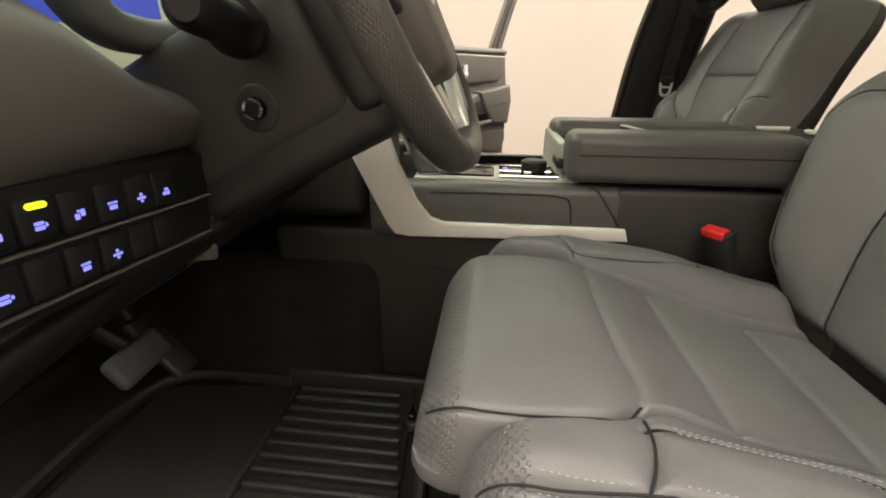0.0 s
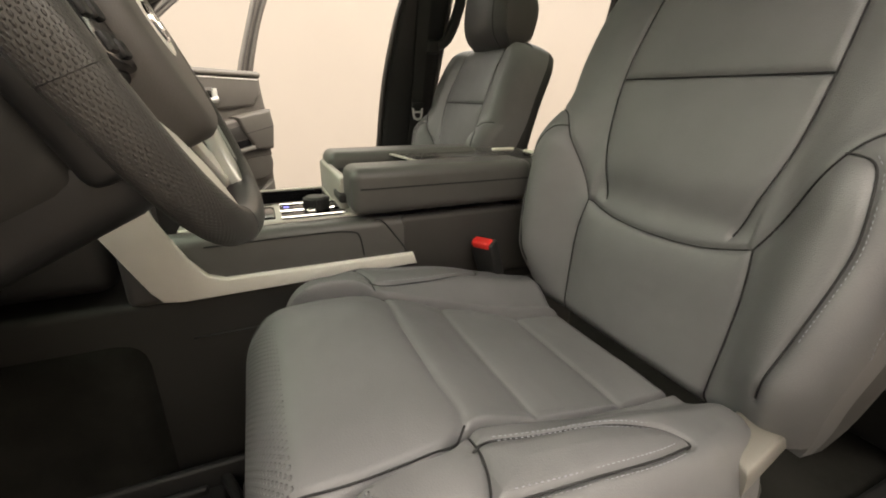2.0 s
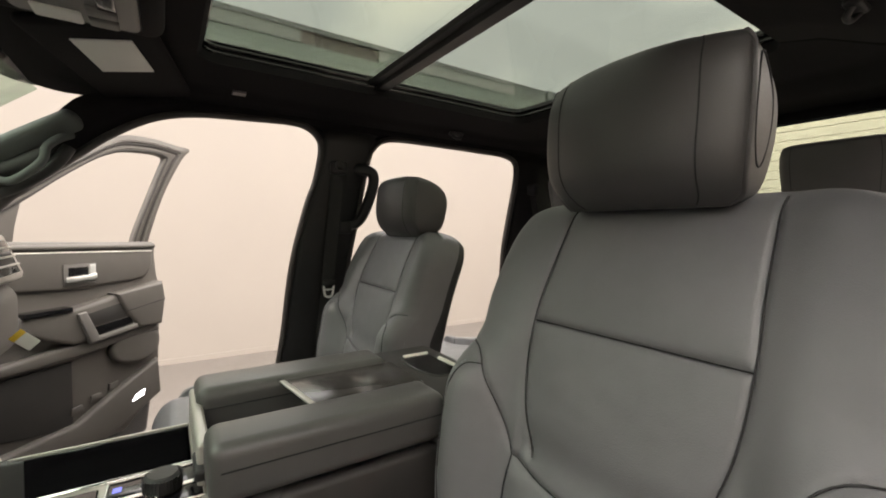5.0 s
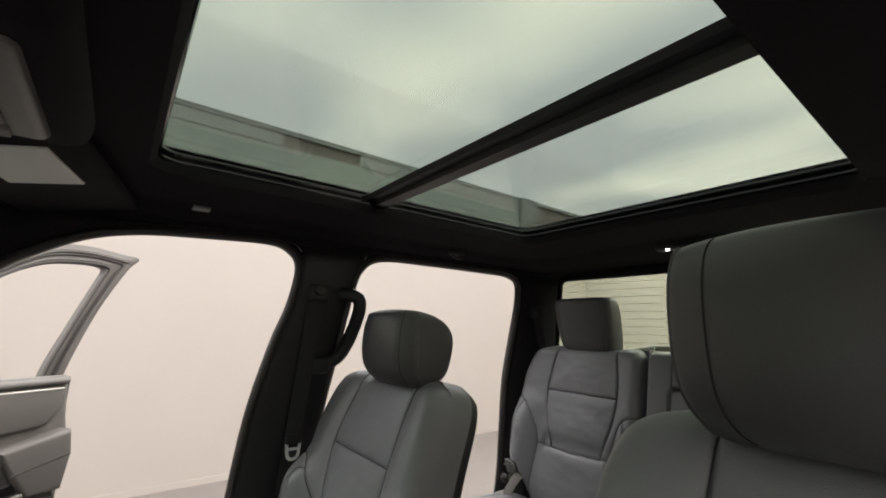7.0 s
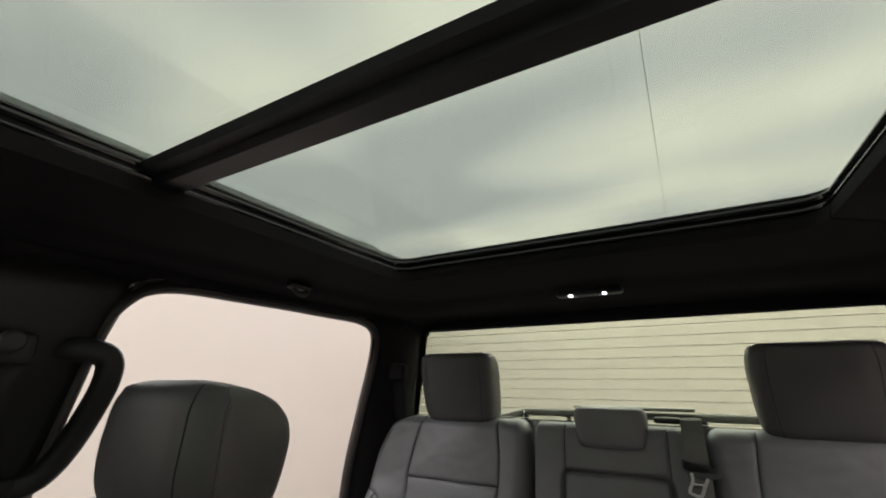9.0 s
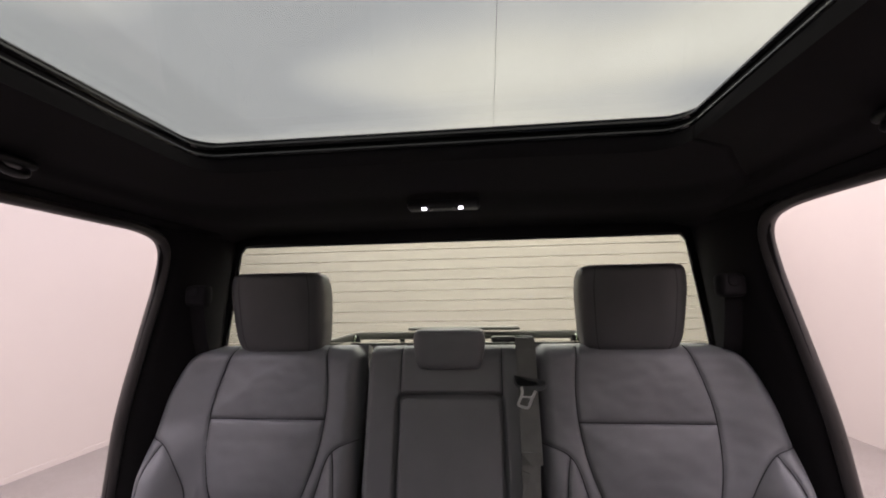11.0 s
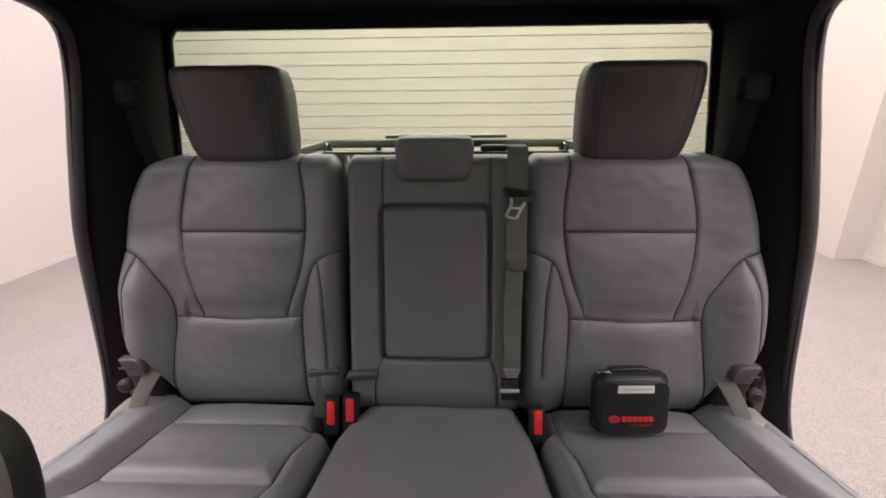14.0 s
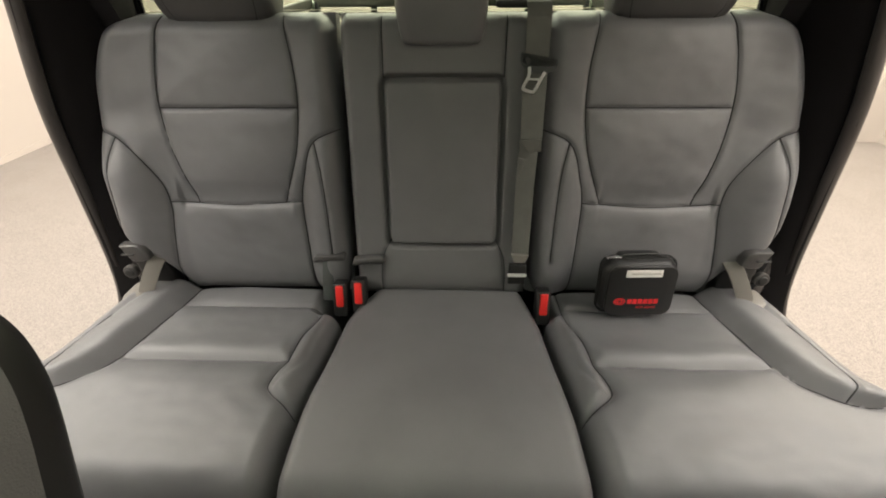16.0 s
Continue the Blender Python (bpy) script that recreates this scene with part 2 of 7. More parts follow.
def thing(name, at, label, category, group="", kind=""):
    e = new(name)
    e.location = at
    e.empty_display_size = 0.05
    return tagged(e, label, category, group, kind)


def rbox(lo, hi, r=0.01, seg=3, m=None):
    """A box between two corners with rounded edges."""
    bm = bmesh.new()
    lo, hi = Vector(lo), Vector(hi)
    bmesh.ops.create_cube(bm, size=1.0, matrix=Matrix.Translation((lo + hi) / 2) @ Matrix.Diagonal((*(hi - lo), 1)))
    if r > 0:
        bmesh.ops.bevel(bm, geom=bm.edges[:], offset=r, segments=seg, profile=0.5, affect="EDGES")
    if m is not None:
        bm.transform(m)
    return bm


def cyl(c, r1, r2, h, axis=(0, 0, 1), n=28, bevel=0.0):
    """A cone or cylinder from the base centre c along axis."""
    bm = bmesh.new()
    bmesh.ops.create_cone(bm, cap_ends=True, segments=n, radius1=r1, radius2=r2, depth=h)
    if bevel:
        rim = [e for e in bm.edges if abs(e.verts[0].co.z - e.verts[1].co.z) < 1e-6]
        bmesh.ops.bevel(bm, geom=rim, offset=bevel, segments=3, profile=0.5, affect="EDGES")
    a = Vector(axis).normalized()
    bm.transform(Matrix.Translation(Vector(c) + a * h / 2) @ a.to_track_quat("Z", "Y").to_matrix().to_4x4())
    return bm


def prism(poly, thick, m, r=0.0, seg=2):
    """A flat outline (x, y) given depth along z from 0 to thick, its rims rounded, set in place by m."""
    bm = bmesh.new()
    f = bm.faces.new([bm.verts.new((x, y, 0)) for x, y in poly])
    ext = bmesh.ops.extrude_face_region(bm, geom=[f])
    bmesh.ops.translate(bm, verts=[v for v in ext["geom"] if isinstance(v, bmesh.types.BMVert)], vec=(0, 0, thick))
    bmesh.ops.recalc_face_normals(bm, faces=bm.faces[:])
    if r > 0:
        caps = [e for e in bm.edges if abs(e.verts[0].co.z - e.verts[1].co.z) < 1e-6]
        bmesh.ops.bevel(bm, geom=caps, offset=r, segments=seg, profile=0.5, affect="EDGES")
    bm.transform(m)
    return bm


def smooth_line(pts, n=8, closed=False):
    """A Catmull-Rom line through points."""
    P = [np.array(p, float) for p in pts]
    out = []
    k = len(P)
    for i in range(k if closed else k - 1):
        p1, p2 = P[i], P[(i + 1) % k]
        p0 = P[i - 1] if (i > 0 or closed) else p1
        p3 = P[(i + 2) % k] if (i + 2 < k or closed) else p2
        for j in range(n):
            t = j / n
            out.append(0.5 * (2 * p1 + (p2 - p0) * t + (2 * p0 - 5 * p1 + 4 * p2 - p3) * t * t + (3 * p1 - p0 - 3 * p2 + p3) * t ** 3))
    if not closed:
        out.append(P[-1])
    return out


def grid_faces(rows, cols, close_u=False, close_v=False):
    f = []
    for i in range(rows if close_v else rows - 1):
        for j in range(cols if close_u else cols - 1):
            a, b = i * cols + j, i * cols + (j + 1) % cols
            c, d = ((i + 1) % rows) * cols + (j + 1) % cols, ((i + 1) % rows) * cols + j
            f.append((a, b, c, d))
    return f


def sweep(line, profile, up=(0, 0, 1), closed=False, scale=None):
    """A profile (a, b) carried along a line: a across, b along up. Returns verts, faces."""
    L = [np.array(p, float) for p in line]
    n = len(L)
    V = []
    for i, p in enumerate(L):
        a = L[i - 1] if (i > 0 or closed) else L[i]
        b = L[(i + 1) % n] if (i + 1 < n or closed) else L[i]
        t = (b - a) / (np.linalg.norm(b - a) + 1e-12)
        s = np.cross(t, np.array(up, float))
        s /= np.linalg.norm(s) + 1e-12
        u = np.cross(s, t)
        k = 1.0 if scale is None else scale[i]
        for x, y in profile:
            V.append(p + s * x * k + u * y * k)
    c = len(profile)
    F = grid_faces(n, c, True, closed)
    if not closed:
        F += [tuple(range(c))[::-1], tuple((n - 1) * c + j for j in range(c))]
    return V, F


def ring(a, b=None, n=16, power=2.0):
    """A round or squarish profile of half-axes a and b."""
    b = a if b is None else b
    out = []
    for i in range(n):
        t = 2 * math.pi * i / n
        c, s = math.cos(t), math.sin(t)
        out.append((a * math.copysign(abs(c) ** (2 / power), c), b * math.copysign(abs(s) ** (2 / power), s)))
    return out


def loft(lines, mat, name, parent=None, label="", thick=0.0, outward=None):
    """A skin over lines of equal count."""
    n, c = len(lines), len(lines[0])
    V = [p for l in lines for p in l]
    F = grid_faces(n, c)
    ob = mesh_part(name, V, F, mat, parent, label)
    if thick:
        s = ob.modifiers.new("thickness", "SOLIDIFY")
        s.thickness, s.offset = thick, 0
    return ob


# ---- upholstery ----
def near(x, v, lines):
    """The distance of grid points from the nearest of some lines."""
    d = np.full(x.shape, 9.0)
    for line in lines:
        for (x0, v0), (x1, v1) in zip(line[:-1], line[1:]):
            ex, ev = x1 - x0, v1 - v0
            t = np.clip(((x - x0) * ex + (v - v0) * ev) / (ex * ex + ev * ev + 1e-12), 0, 1)
            d = np.minimum(d, np.hypot(x - x0 - t * ex, v - v0 - t * ev))
    return d


def curve2(pts, n=6):
    return [tuple(p) for p in smooth_line(pts, n)]


def table(at, xs, ys):
    """Values between given ones, smoothed."""
    P = np.array(smooth_line([(x, y) for x, y in zip(xs, ys)], 8))
    return np.interp(at, P[:, 0], P[:, 1])


def step(a, b, x):
    t = np.clip((x - a) / (b - a), 0, 1)
    return t * t * (3 - 2 * t)


def pad(names, parent, xl, xr, v0, v1, lift, place, seams, nx=110, nv=130, r=(0.05, 0.05, 0.05), drop=0.06, thick=0.12,
        puff=0.008, reach=0.03, groove=0.005, width=0.0035, region=None, mats=None, label="", wrinkle=0.0, deep=(), split=(), thread=0.0012, back=None, soft=(), outer=0):
    """An upholstered block: a face over a grid with rolled rims, sewn seams pulled in and the leather swelling between them.
    xl, xr: edges as functions of v; lift: swell over the grid; place: (x, v, height) to the world; r: radii at side (or left and right), start, end.
    region: gives each spot the number of its panel; names: the panels' names, the last one for sides and back."""
    def height(x, v, cut=True):
        le, ri = xl(v), xr(v)
        rl, rr = r[0] if isinstance(r[0], tuple) else (r[0], r[0])
        q = np.clip(1 - (x - le) / rl, 0, 1) ** 2 + np.clip(1 - (ri - x) / rr, 0, 1) ** 2 + np.clip(1 - (v - v0) / r[1], 0, 1) ** 2 + np.clip(1 - (v1 - v) / r[2], 0, 1) ** 2
        fade = np.clip(1 - q, 0, 1)
        d = near(x, v, seams)
        if soft:
            ds2 = near(x, v, soft)
        h = lift(x, v) - drop * (1 - np.sqrt(fade)) + puff * (1 - np.exp(-d / reach)) * fade
        if cut:
            h = h - groove * np.exp(-(d / width) ** 2)
        if soft:
            h = h + puff * 0.8 * (np.exp(-d / reach) - np.exp(-np.minimum(d, ds2) / reach)) * fade - 0.0022 * np.exp(-(ds2 / 0.0055) ** 2) * fade
        for line, gw, gd in deep:
            h = h - gd * np.exp(-(near(x, v, [line]) / gw) ** 4)
        return h, fade

    t = np.linspace(-1, 1, nx)
    a = (0.4 * np.sin(t * math.pi / 2) + 0.6 * t + 1) / 2
    s = np.linspace(-1, 1, nv)
    b = (0.3 * np.sin(s * math.pi / 2) + 0.7 * s + 1) / 2
    A, B = np.meshgrid(a, b)
    Vv = v0 + (v1 - v0) * B
    L, R = xl(Vv), xr(Vv)
    Xx = L + (R - L) * A
    h, fade = height(Xx, Vv)
    if wrinkle:
        w = np.array([[noise.noise((x * 9, v * 13, 3.1)) + 0.5 * noise.noise((x * 30, v * 55, 7.7)) for x, v in zip(rx, rv)] for rx, rv in zip(Xx[::2, ::2], Vv[::2, ::2])])
        w = np.repeat(np.repeat(w, 2, 0), 2, 1)[:nv, :nx]
        k = np.ones(3) / 3
        for _ in range(2):
            w = np.apply_along_axis(lambda c: np.convolve(np.pad(c, 1, "edge"), k, "valid"), 0, w)
            w = np.apply_along_axis(lambda c: np.convolve(np.pad(c, 1, "edge"), k, "valid"), 1, w)
        h = h + wrinkle * w * fade
    P = np.stack(place(Xx, Vv, h), -1)
    verts = P.reshape(-1, 3)
    du = np.concatenate([np.zeros((nv, 1)), np.cumsum(np.linalg.norm(np.diff(P, axis=1), axis=2), 1)], 1)
    du = du - du[:, nx // 2:nx // 2 + 1]
    dv = np.concatenate([np.zeros((1, nx)), np.cumsum(np.linalg.norm(np.diff(P, axis=0), axis=2), 0)], 0)
    dv = np.repeat(dv[:, nx // 2:nx // 2 + 1], nx, 1)
    uv = np.stack([du, dv], -1).reshape(-1, 2)
    faces = grid_faces(nv, nx)
    Xc = (Xx[:-1, :-1] + Xx[1:, 1:]) / 2
    Vc = (Vv[:-1, :-1] + Vv[1:, 1:]) / 2
    ids = np.zeros(Xc.shape, int) if region is None else region(Xc, Vc)
    ids = ids.reshape(-1)
    mats = mats or [m_leather] * len(names)
    made = []
    side = (Xc > (L[:-1, :-1] + R[:-1, :-1]) / 2).reshape(-1)
    jobs = [(k, np.nonzero(ids == k)[0]) for k in range(len(names) - 1) if k not in split]
    jobs += [(k, np.nonzero((ids == k) & (side == s_))[0]) for k in split for s_ in (False, True)]
    for k, chosen in jobs:
        pick = [faces[i] for i in chosen]
        if not pick:
            continue
        used = sorted({i for f in pick for i in f})
        to = {o: n for n, o in enumerate(used)}
        made.append(mesh_part(names[k], verts[used], [tuple(to[i] for i in f) for f in pick], mats[k], parent, sharp=180, uv=uv[used]))
    idx = np.arange(nx * nv).reshape(nv, nx)
    loop = list(idx[0, :]) + list(idx[1:, -1]) + list(idx[-1, -2::-1]) + list(idx[-2:0:-1, 0])
    xm, vm = (Xx.min() + Xx.max()) / 2, (v0 + v1) / 2
    lx, lv = Xx.reshape(-1)[loop], Vv.reshape(-1)[loop]
    lh = h.reshape(-1)[loop]
    rows = []
    for f, k in ((0, 1.0), (0.3, 1.0), (0.6, 0.997), (0.75, 0.990), (0.86, 0.975), (0.94, 0.950), (0.985, 0.915), (1.0, 0.87)):
        rows.append(np.stack(place(xm + (lx - xm) * k, vm + (lv - vm) * k, lh * (1 - f) - (drop + thick) * f), -1))
    c = len(loop)
    V = np.concatenate(rows)
    F = grid_faces(len(rows), c, True)
    F.append(tuple(7 * c + j for j in range(c)))
    if back is None:
        made.append(mesh_part(names[-1], V, F, mats[-1], parent, sharp=60))
    else:
        # outer flank is painted black from the first row on for its shade, inner flank leather to the second
        band = [f for j, f in enumerate(F[c:2 * c]) if outer * (lx[j] - xm) < 0.1]
        rest = [f for j, f in enumerate(F[c:2 * c]) if not outer * (lx[j] - xm) < 0.1]
        made.append(mesh_part(names[-1], V[:3 * c], F[:c] + band, mats[-1], parent, sharp=60))
        made.append(mesh_part("back_and_shaded_flank", V[c:], [tuple(i - c for i in f) for f in rest + F[2 * c:]], back, parent, sharp=85))
    for line in seams if thread else ():
        pts = np.array([p for p in line])
        fine = []
        for p, q in zip(pts[:-1], pts[1:]):
            n = max(1, int(np.hypot(*(q - p)) / 0.006))
            fine += [p + (q - p) * i / n for i in range(n)]
        fine = np.array(fine + [pts[-1]])
        x, v = fine[:, 0], fine[:, 1]
        keep = (v > v0 + 0.004) & (v < v1 - 0.004) & (x > xl(v) + 0.003) & (x < xr(v) - 0.003)
        x, v = x[keep], v[keep]
        if len(x) < 3:
            continue
        hh = height(x, v, False)[0] - groove * 0.36
        V, F = sweep(np.stack(place(x, v, hh), -1), ring(thread, thread * 0.9, 6), up=(0.37, 0.21, 0.9))
        mesh_part("seam", V, F, m_seam, parent)
    surf = lambda x, v: np.stack(place(x, v, height(x, v)[0] + 0.0003), -1)
    return made, surf


def stitches(line, surf, parent, mat, off=0.004, run=0.0036, gap=0.0022, size=0.0005, name="stitching"):
    """Dashes of thread beside a seam."""
    pts = [np.array(p) for p in smooth_line(line, 14)]
    acc, V, F = 0.0, [], []
    on = []
    for p, q in zip(pts[:-1], pts[1:]):
        L = np.linalg.norm(q - p)
        n = max(1, int(L / 0.001))
        for i in range(n):
            s = acc + L * i / n
            if s % (run + gap) < run:
                on.append(p + (q - p) * i / n)
            elif on:
                if len(on) > 2:
                    t = on[-1] - on[0]
                    t = t / (np.linalg.norm(t) + 1e-9)
                    nrm = np.array([-t[1], t[0]]) * off
                    e = [surf(np.array([o[0] + nrm[0]]), np.array([o[1] + nrm[1]]))[0] for o in (on[0], on[-1])]
                    k = len(V)
                    v2, f2 = sweep(e, ring(size, n=4), up=(0.3, 0.2, 0.93))
                    V += v2
                    F += [tuple(k + i2 for i2 in f) for f in f2]
                on = []
        acc += L
    if V:
        mesh_part(name, V, F, mat, parent, "pale blue-grey double stitching")

# ---- the hall ----
def quad_wall(name, lo, hi, mat):
    ob = part(name, rbox(lo, hi, 0), mat, smooth=False)
    return tagged(ob, kind="structure")


# unseen end of the hall; its tone is set for the light on the seat backs
m_end_wall = varied(shader("end_wall_grey", (0.34, 0.33, 0.30), 0.9), (0.34, 0.33, 0.30), 0.12, 3, 300, 0.2, 0.001, 0.9, 0.05)
HX0, HX1, HY0, HY1, HZ = -4.65, 4.68, -6.0, 8.0, 4.05
tagged(quad_wall("ground", (HX0 - 0.3, HY0 - 0.3, -0.2), (HX1 + 0.3, HY1 + 0.3, 0), m_floor), "speckled grey flake floor of the hall", "floor")
tagged(quad_wall("wall_west", (HX0 - 0.2, HY0, 0), (HX0, HY1, HZ), m_wall), "plain off-white painted hall wall", "wall")
tagged(quad_wall("wall_east", (HX1, HY0, 0), (HX1 + 0.2, HY1, HZ), m_wall), "plain off-white painted hall wall", "wall")
tagged(quad_wall("wall_north", (HX0 - 0.2, HY1, 0), (HX1 + 0.2, HY1 + 0.2, HZ), m_wall), "plain off-white painted hall wall", "wall")
tagged(quad_wall("wall_south", (HX0 - 0.2, HY0 - 0.2, 0), (HX1 + 0.2, HY0, HZ), m_end_wall), "plain grey end of the hall, out of view, toned to light the seats", "wall")
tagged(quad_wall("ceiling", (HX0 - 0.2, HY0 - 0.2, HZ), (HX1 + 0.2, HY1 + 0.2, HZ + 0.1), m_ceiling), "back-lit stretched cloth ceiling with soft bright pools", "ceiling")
# column on the east wall, skirting lines, seams of the cloth
tagged(quad_wall("column", (4.36, 5.48, 0), (HX1 + 0.01, HY1, HZ), m_wall), "painted step where the hall wall comes forward", "column")
for nm, lo, hi in (("baseboard", (HX0, HY0, 0), (HX0 + 0.012, HY1, 0.06)), ("baseboard", (HX1 - 0.012, HY0, 0), (HX1, 5.50, 0.06)), ("baseboard", (HX0, HY1 - 0.012, 0), (HX1, HY1, 0.06))):
    tagged(quad_wall(nm, lo, hi, m_wall), "low painted skirting", "baseboard")
m_dark_cloth = shader("cloth_seam", (0.75, 0.75, 0.68), 0.9)
for x, y0, y1 in ((0.24, HY0, HY1),):
    tagged(quad_wall("trim", (x - 0.0025, y0, HZ - 0.003), (x + 0.0025, y1, HZ + 0.01), m_dark_cloth), "welded seam of the ceiling cloth", "trim")
m_edge = varied(shader("grey_profile", (0.45, 0.47, 0.44), 0.6), (0.45, 0.47, 0.44), 0.05, 2, 60, 0.05, 0.001, 0.6, 0.05)
# upper wall strip: brightness below the ceiling is painted in as a paler colour
m_lit_wall_top = varied(shader("lit_wall_top", (0.62, 0.69, 0.62), 0.7), (0.62, 0.69, 0.62), 0.05, 1.5, 60, 0.05, 0.001, 0.7, 0.05)
m_coving = varied(shader("pale_board", (0.57, 0.61, 0.56), 0.6), (0.57, 0.61, 0.56), 0.03, 2, 60, 0.05, 0.001, 0.6, 0.05)
for y0, y1 in ((HY0, -0.9), (0.2, 1.66), (2.72, 6.0)):
    tagged(quad_wall("trim", (HX0, y0, HZ - 0.22), (HX0 + 0.035, y1, HZ - 0.06), m_coving), "pale grey-green board fixed below the edge of the ceiling cloth", "trim")
tagged(quad_wall("trim", (HX0, HY0, 3.15), (HX0 + 0.02, 6.0, HZ - 0.22), m_lit_wall_top), "grey-green strip over the upper wall, its brightness put into the colour", "trim")
tagged(quad_wall("trim", (HX0, HY0, HZ - 0.06), (HX0 + 0.05, HY1, HZ), m_edge), "grey edge profile of the ceiling", "trim")
tagged(quad_wall("column", (HX0, 6.0, 3.4), (HX0 + 0.10, 6.45, HZ), m_edge), "grey box in the corner under the ceiling", "column")
tagged(quad_wall("trim", (HX1 - 0.10, HY0, HZ - 0.10), (HX1, HY1, HZ), m_wall), "white edge profile of the ceiling", "trim")


# ---- the cab shell ----
def side_x(z):
    """Half-width of the cab's sides by height."""
    return 0.84 - 0.25 * (np.asarray(z, float) - 1.25)


def flare(sg, y):
    """The driver's side stands a little wider at the front."""
    return 0.075 * (1 - float(step(0.85, 1.55, np.asarray(y)))) if sg > 0 else 0.0


def on_side(sg, pts, inset=0.0):
    return [(sg * (float(side_x(z)) - inset + flare(sg, y)), y, z) for y, z in pts]


FRONT_OPEN = [(-0.62, 0.70), (-0.66, 0.95), (-0.62, 1.18), (-0.42, 1.345), (-0.216, 1.497), (-0.115, 1.601), (0.009, 1.706), (0.095, 1.777), (0.195, 1.835), (0.30, 1.862), (0.435, 1.872), (0.595, 1.878), (0.66, 1.86),
              (0.695, 1.812), (0.686, 1.70), (0.655, 1.587), (0.618, 1.375), (0.60, 1.10), (0.585, 0.95), (0.56, 0.80), (0.48, 0.68), (0.2, 0.655), (-0.3, 0.655)]
REAR_OPEN = [(0.84, 1.40), (0.858, 1.573), (0.874, 1.748), (0.895, 1.825), (0.963, 1.868), (1.15, 1.874), (1.42, 1.873), (1.57, 1.868), (1.64, 1.835), (1.66, 1.75),
             (1.661, 1.60), (1.666, 1.42), (1.70, 1.215), (1.735, 1.0), (1.74, 0.86), (1.70, 0.72), (1.6, 0.655), (1.2, 0.65), (0.92, 0.655), (0.85, 0.72), (0.825, 0.95), (0.828, 1.2)]


def loop_line(sg, pts, inset, n=5):
    return [tuple(p) for p in smooth_line(on_side(sg, pts, inset), n, True)]


for sg in (-1, 1):
    for pts in (FRONT_OPEN, REAR_OPEN):
        V, F = sweep(loop_line(sg, pts, 0.0), ring(0.011, 0.016, 12), up=(1, 0, 0), closed=True)
        tagged(mesh_part("door_seal", V, F, m_seal), "black rubber weatherstrip round the door opening", "door seal", kind="structure")
        V, F = sweep(loop_line(sg, pts, 0.004), [(-0.062, -0.003), (-0.006, -0.003), (-0.006, 0.003), (-0.062, 0.003)], up=(1, 0, 0), closed=True)
        tagged(mesh_part("trim", V, F, m_lining), "black inner surround of the door opening", "trim", kind="structure")
        V, F = sweep(loop_line(sg, [(y + 0.016 * np.sign((y - (0.0 if pts is FRONT_OPEN else 1.25))), z + (0.014 if z > 1.7 else 0)) for y, z in pts], -0.006), ring(0.006, 0.014, 10), up=(1, 0, 0), closed=True)
        tagged(mesh_part("trim", V, F, m_body), "dark painted flange of the door opening", "trim", kind="structure")


def strip(name, sg, edge0, edge1, bulge, mat, label, n=7, kind="structure", z_in=0.0):
    """A trim panel between two upright edges, bulging inwards."""
    lines = []
    for k in range(n):
        f = k / (n - 1)
        b = bulge * math.sin(math.pi * f) ** 0.6 if 0 < f < 1 else 0
        lines.append([((p[0] * (1 - f) + q[0] * f) - sg * b, p[1] * (1 - f) + q[1] * f, p[2] * (1 - f) + q[2] * f) for p, q in zip(edge0, edge1)])
    return tagged(loft(lines, mat, name, thick=0.006), label, "pillar trim", kind=kind)


def resample(pts, zs):
    z = [p[1] for p in pts]
    o = np.argsort(z)
    return [(float(np.interp(h, np.array(z)[o], np.array([p[0] for p in pts])[o])), float(h)) for h in zs]


ZS = np.linspace(0.68, 1.875, 26)
b_front = [(y - 0.010, z) for y, z in [(0.50, 0.68), (0.56, 0.80), (0.585, 0.95), (0.60, 1.10), (0.618, 1.375), (0.655, 1.587), (0.686, 1.70), (0.698, 1.812), (0.69, 1.875)]]
b_rear = [(y + 0.010, z) for y, z in [(0.87, 0.68), (0.825, 0.95), (0.828, 1.2), (0.84, 1.40), (0.858, 1.573), (0.874, 1.748), (0.89, 1.825), (0.90, 1.875)]]
c_front = [(y - 0.010, z) for y, z in [(1.68, 0.68), (1.74, 0.86), (1.735, 1.0), (1.70, 1.215), (1.666, 1.42), (1.661, 1.60), (1.66, 1.75), (1.64, 1.835), (1.60, 1.875)]]
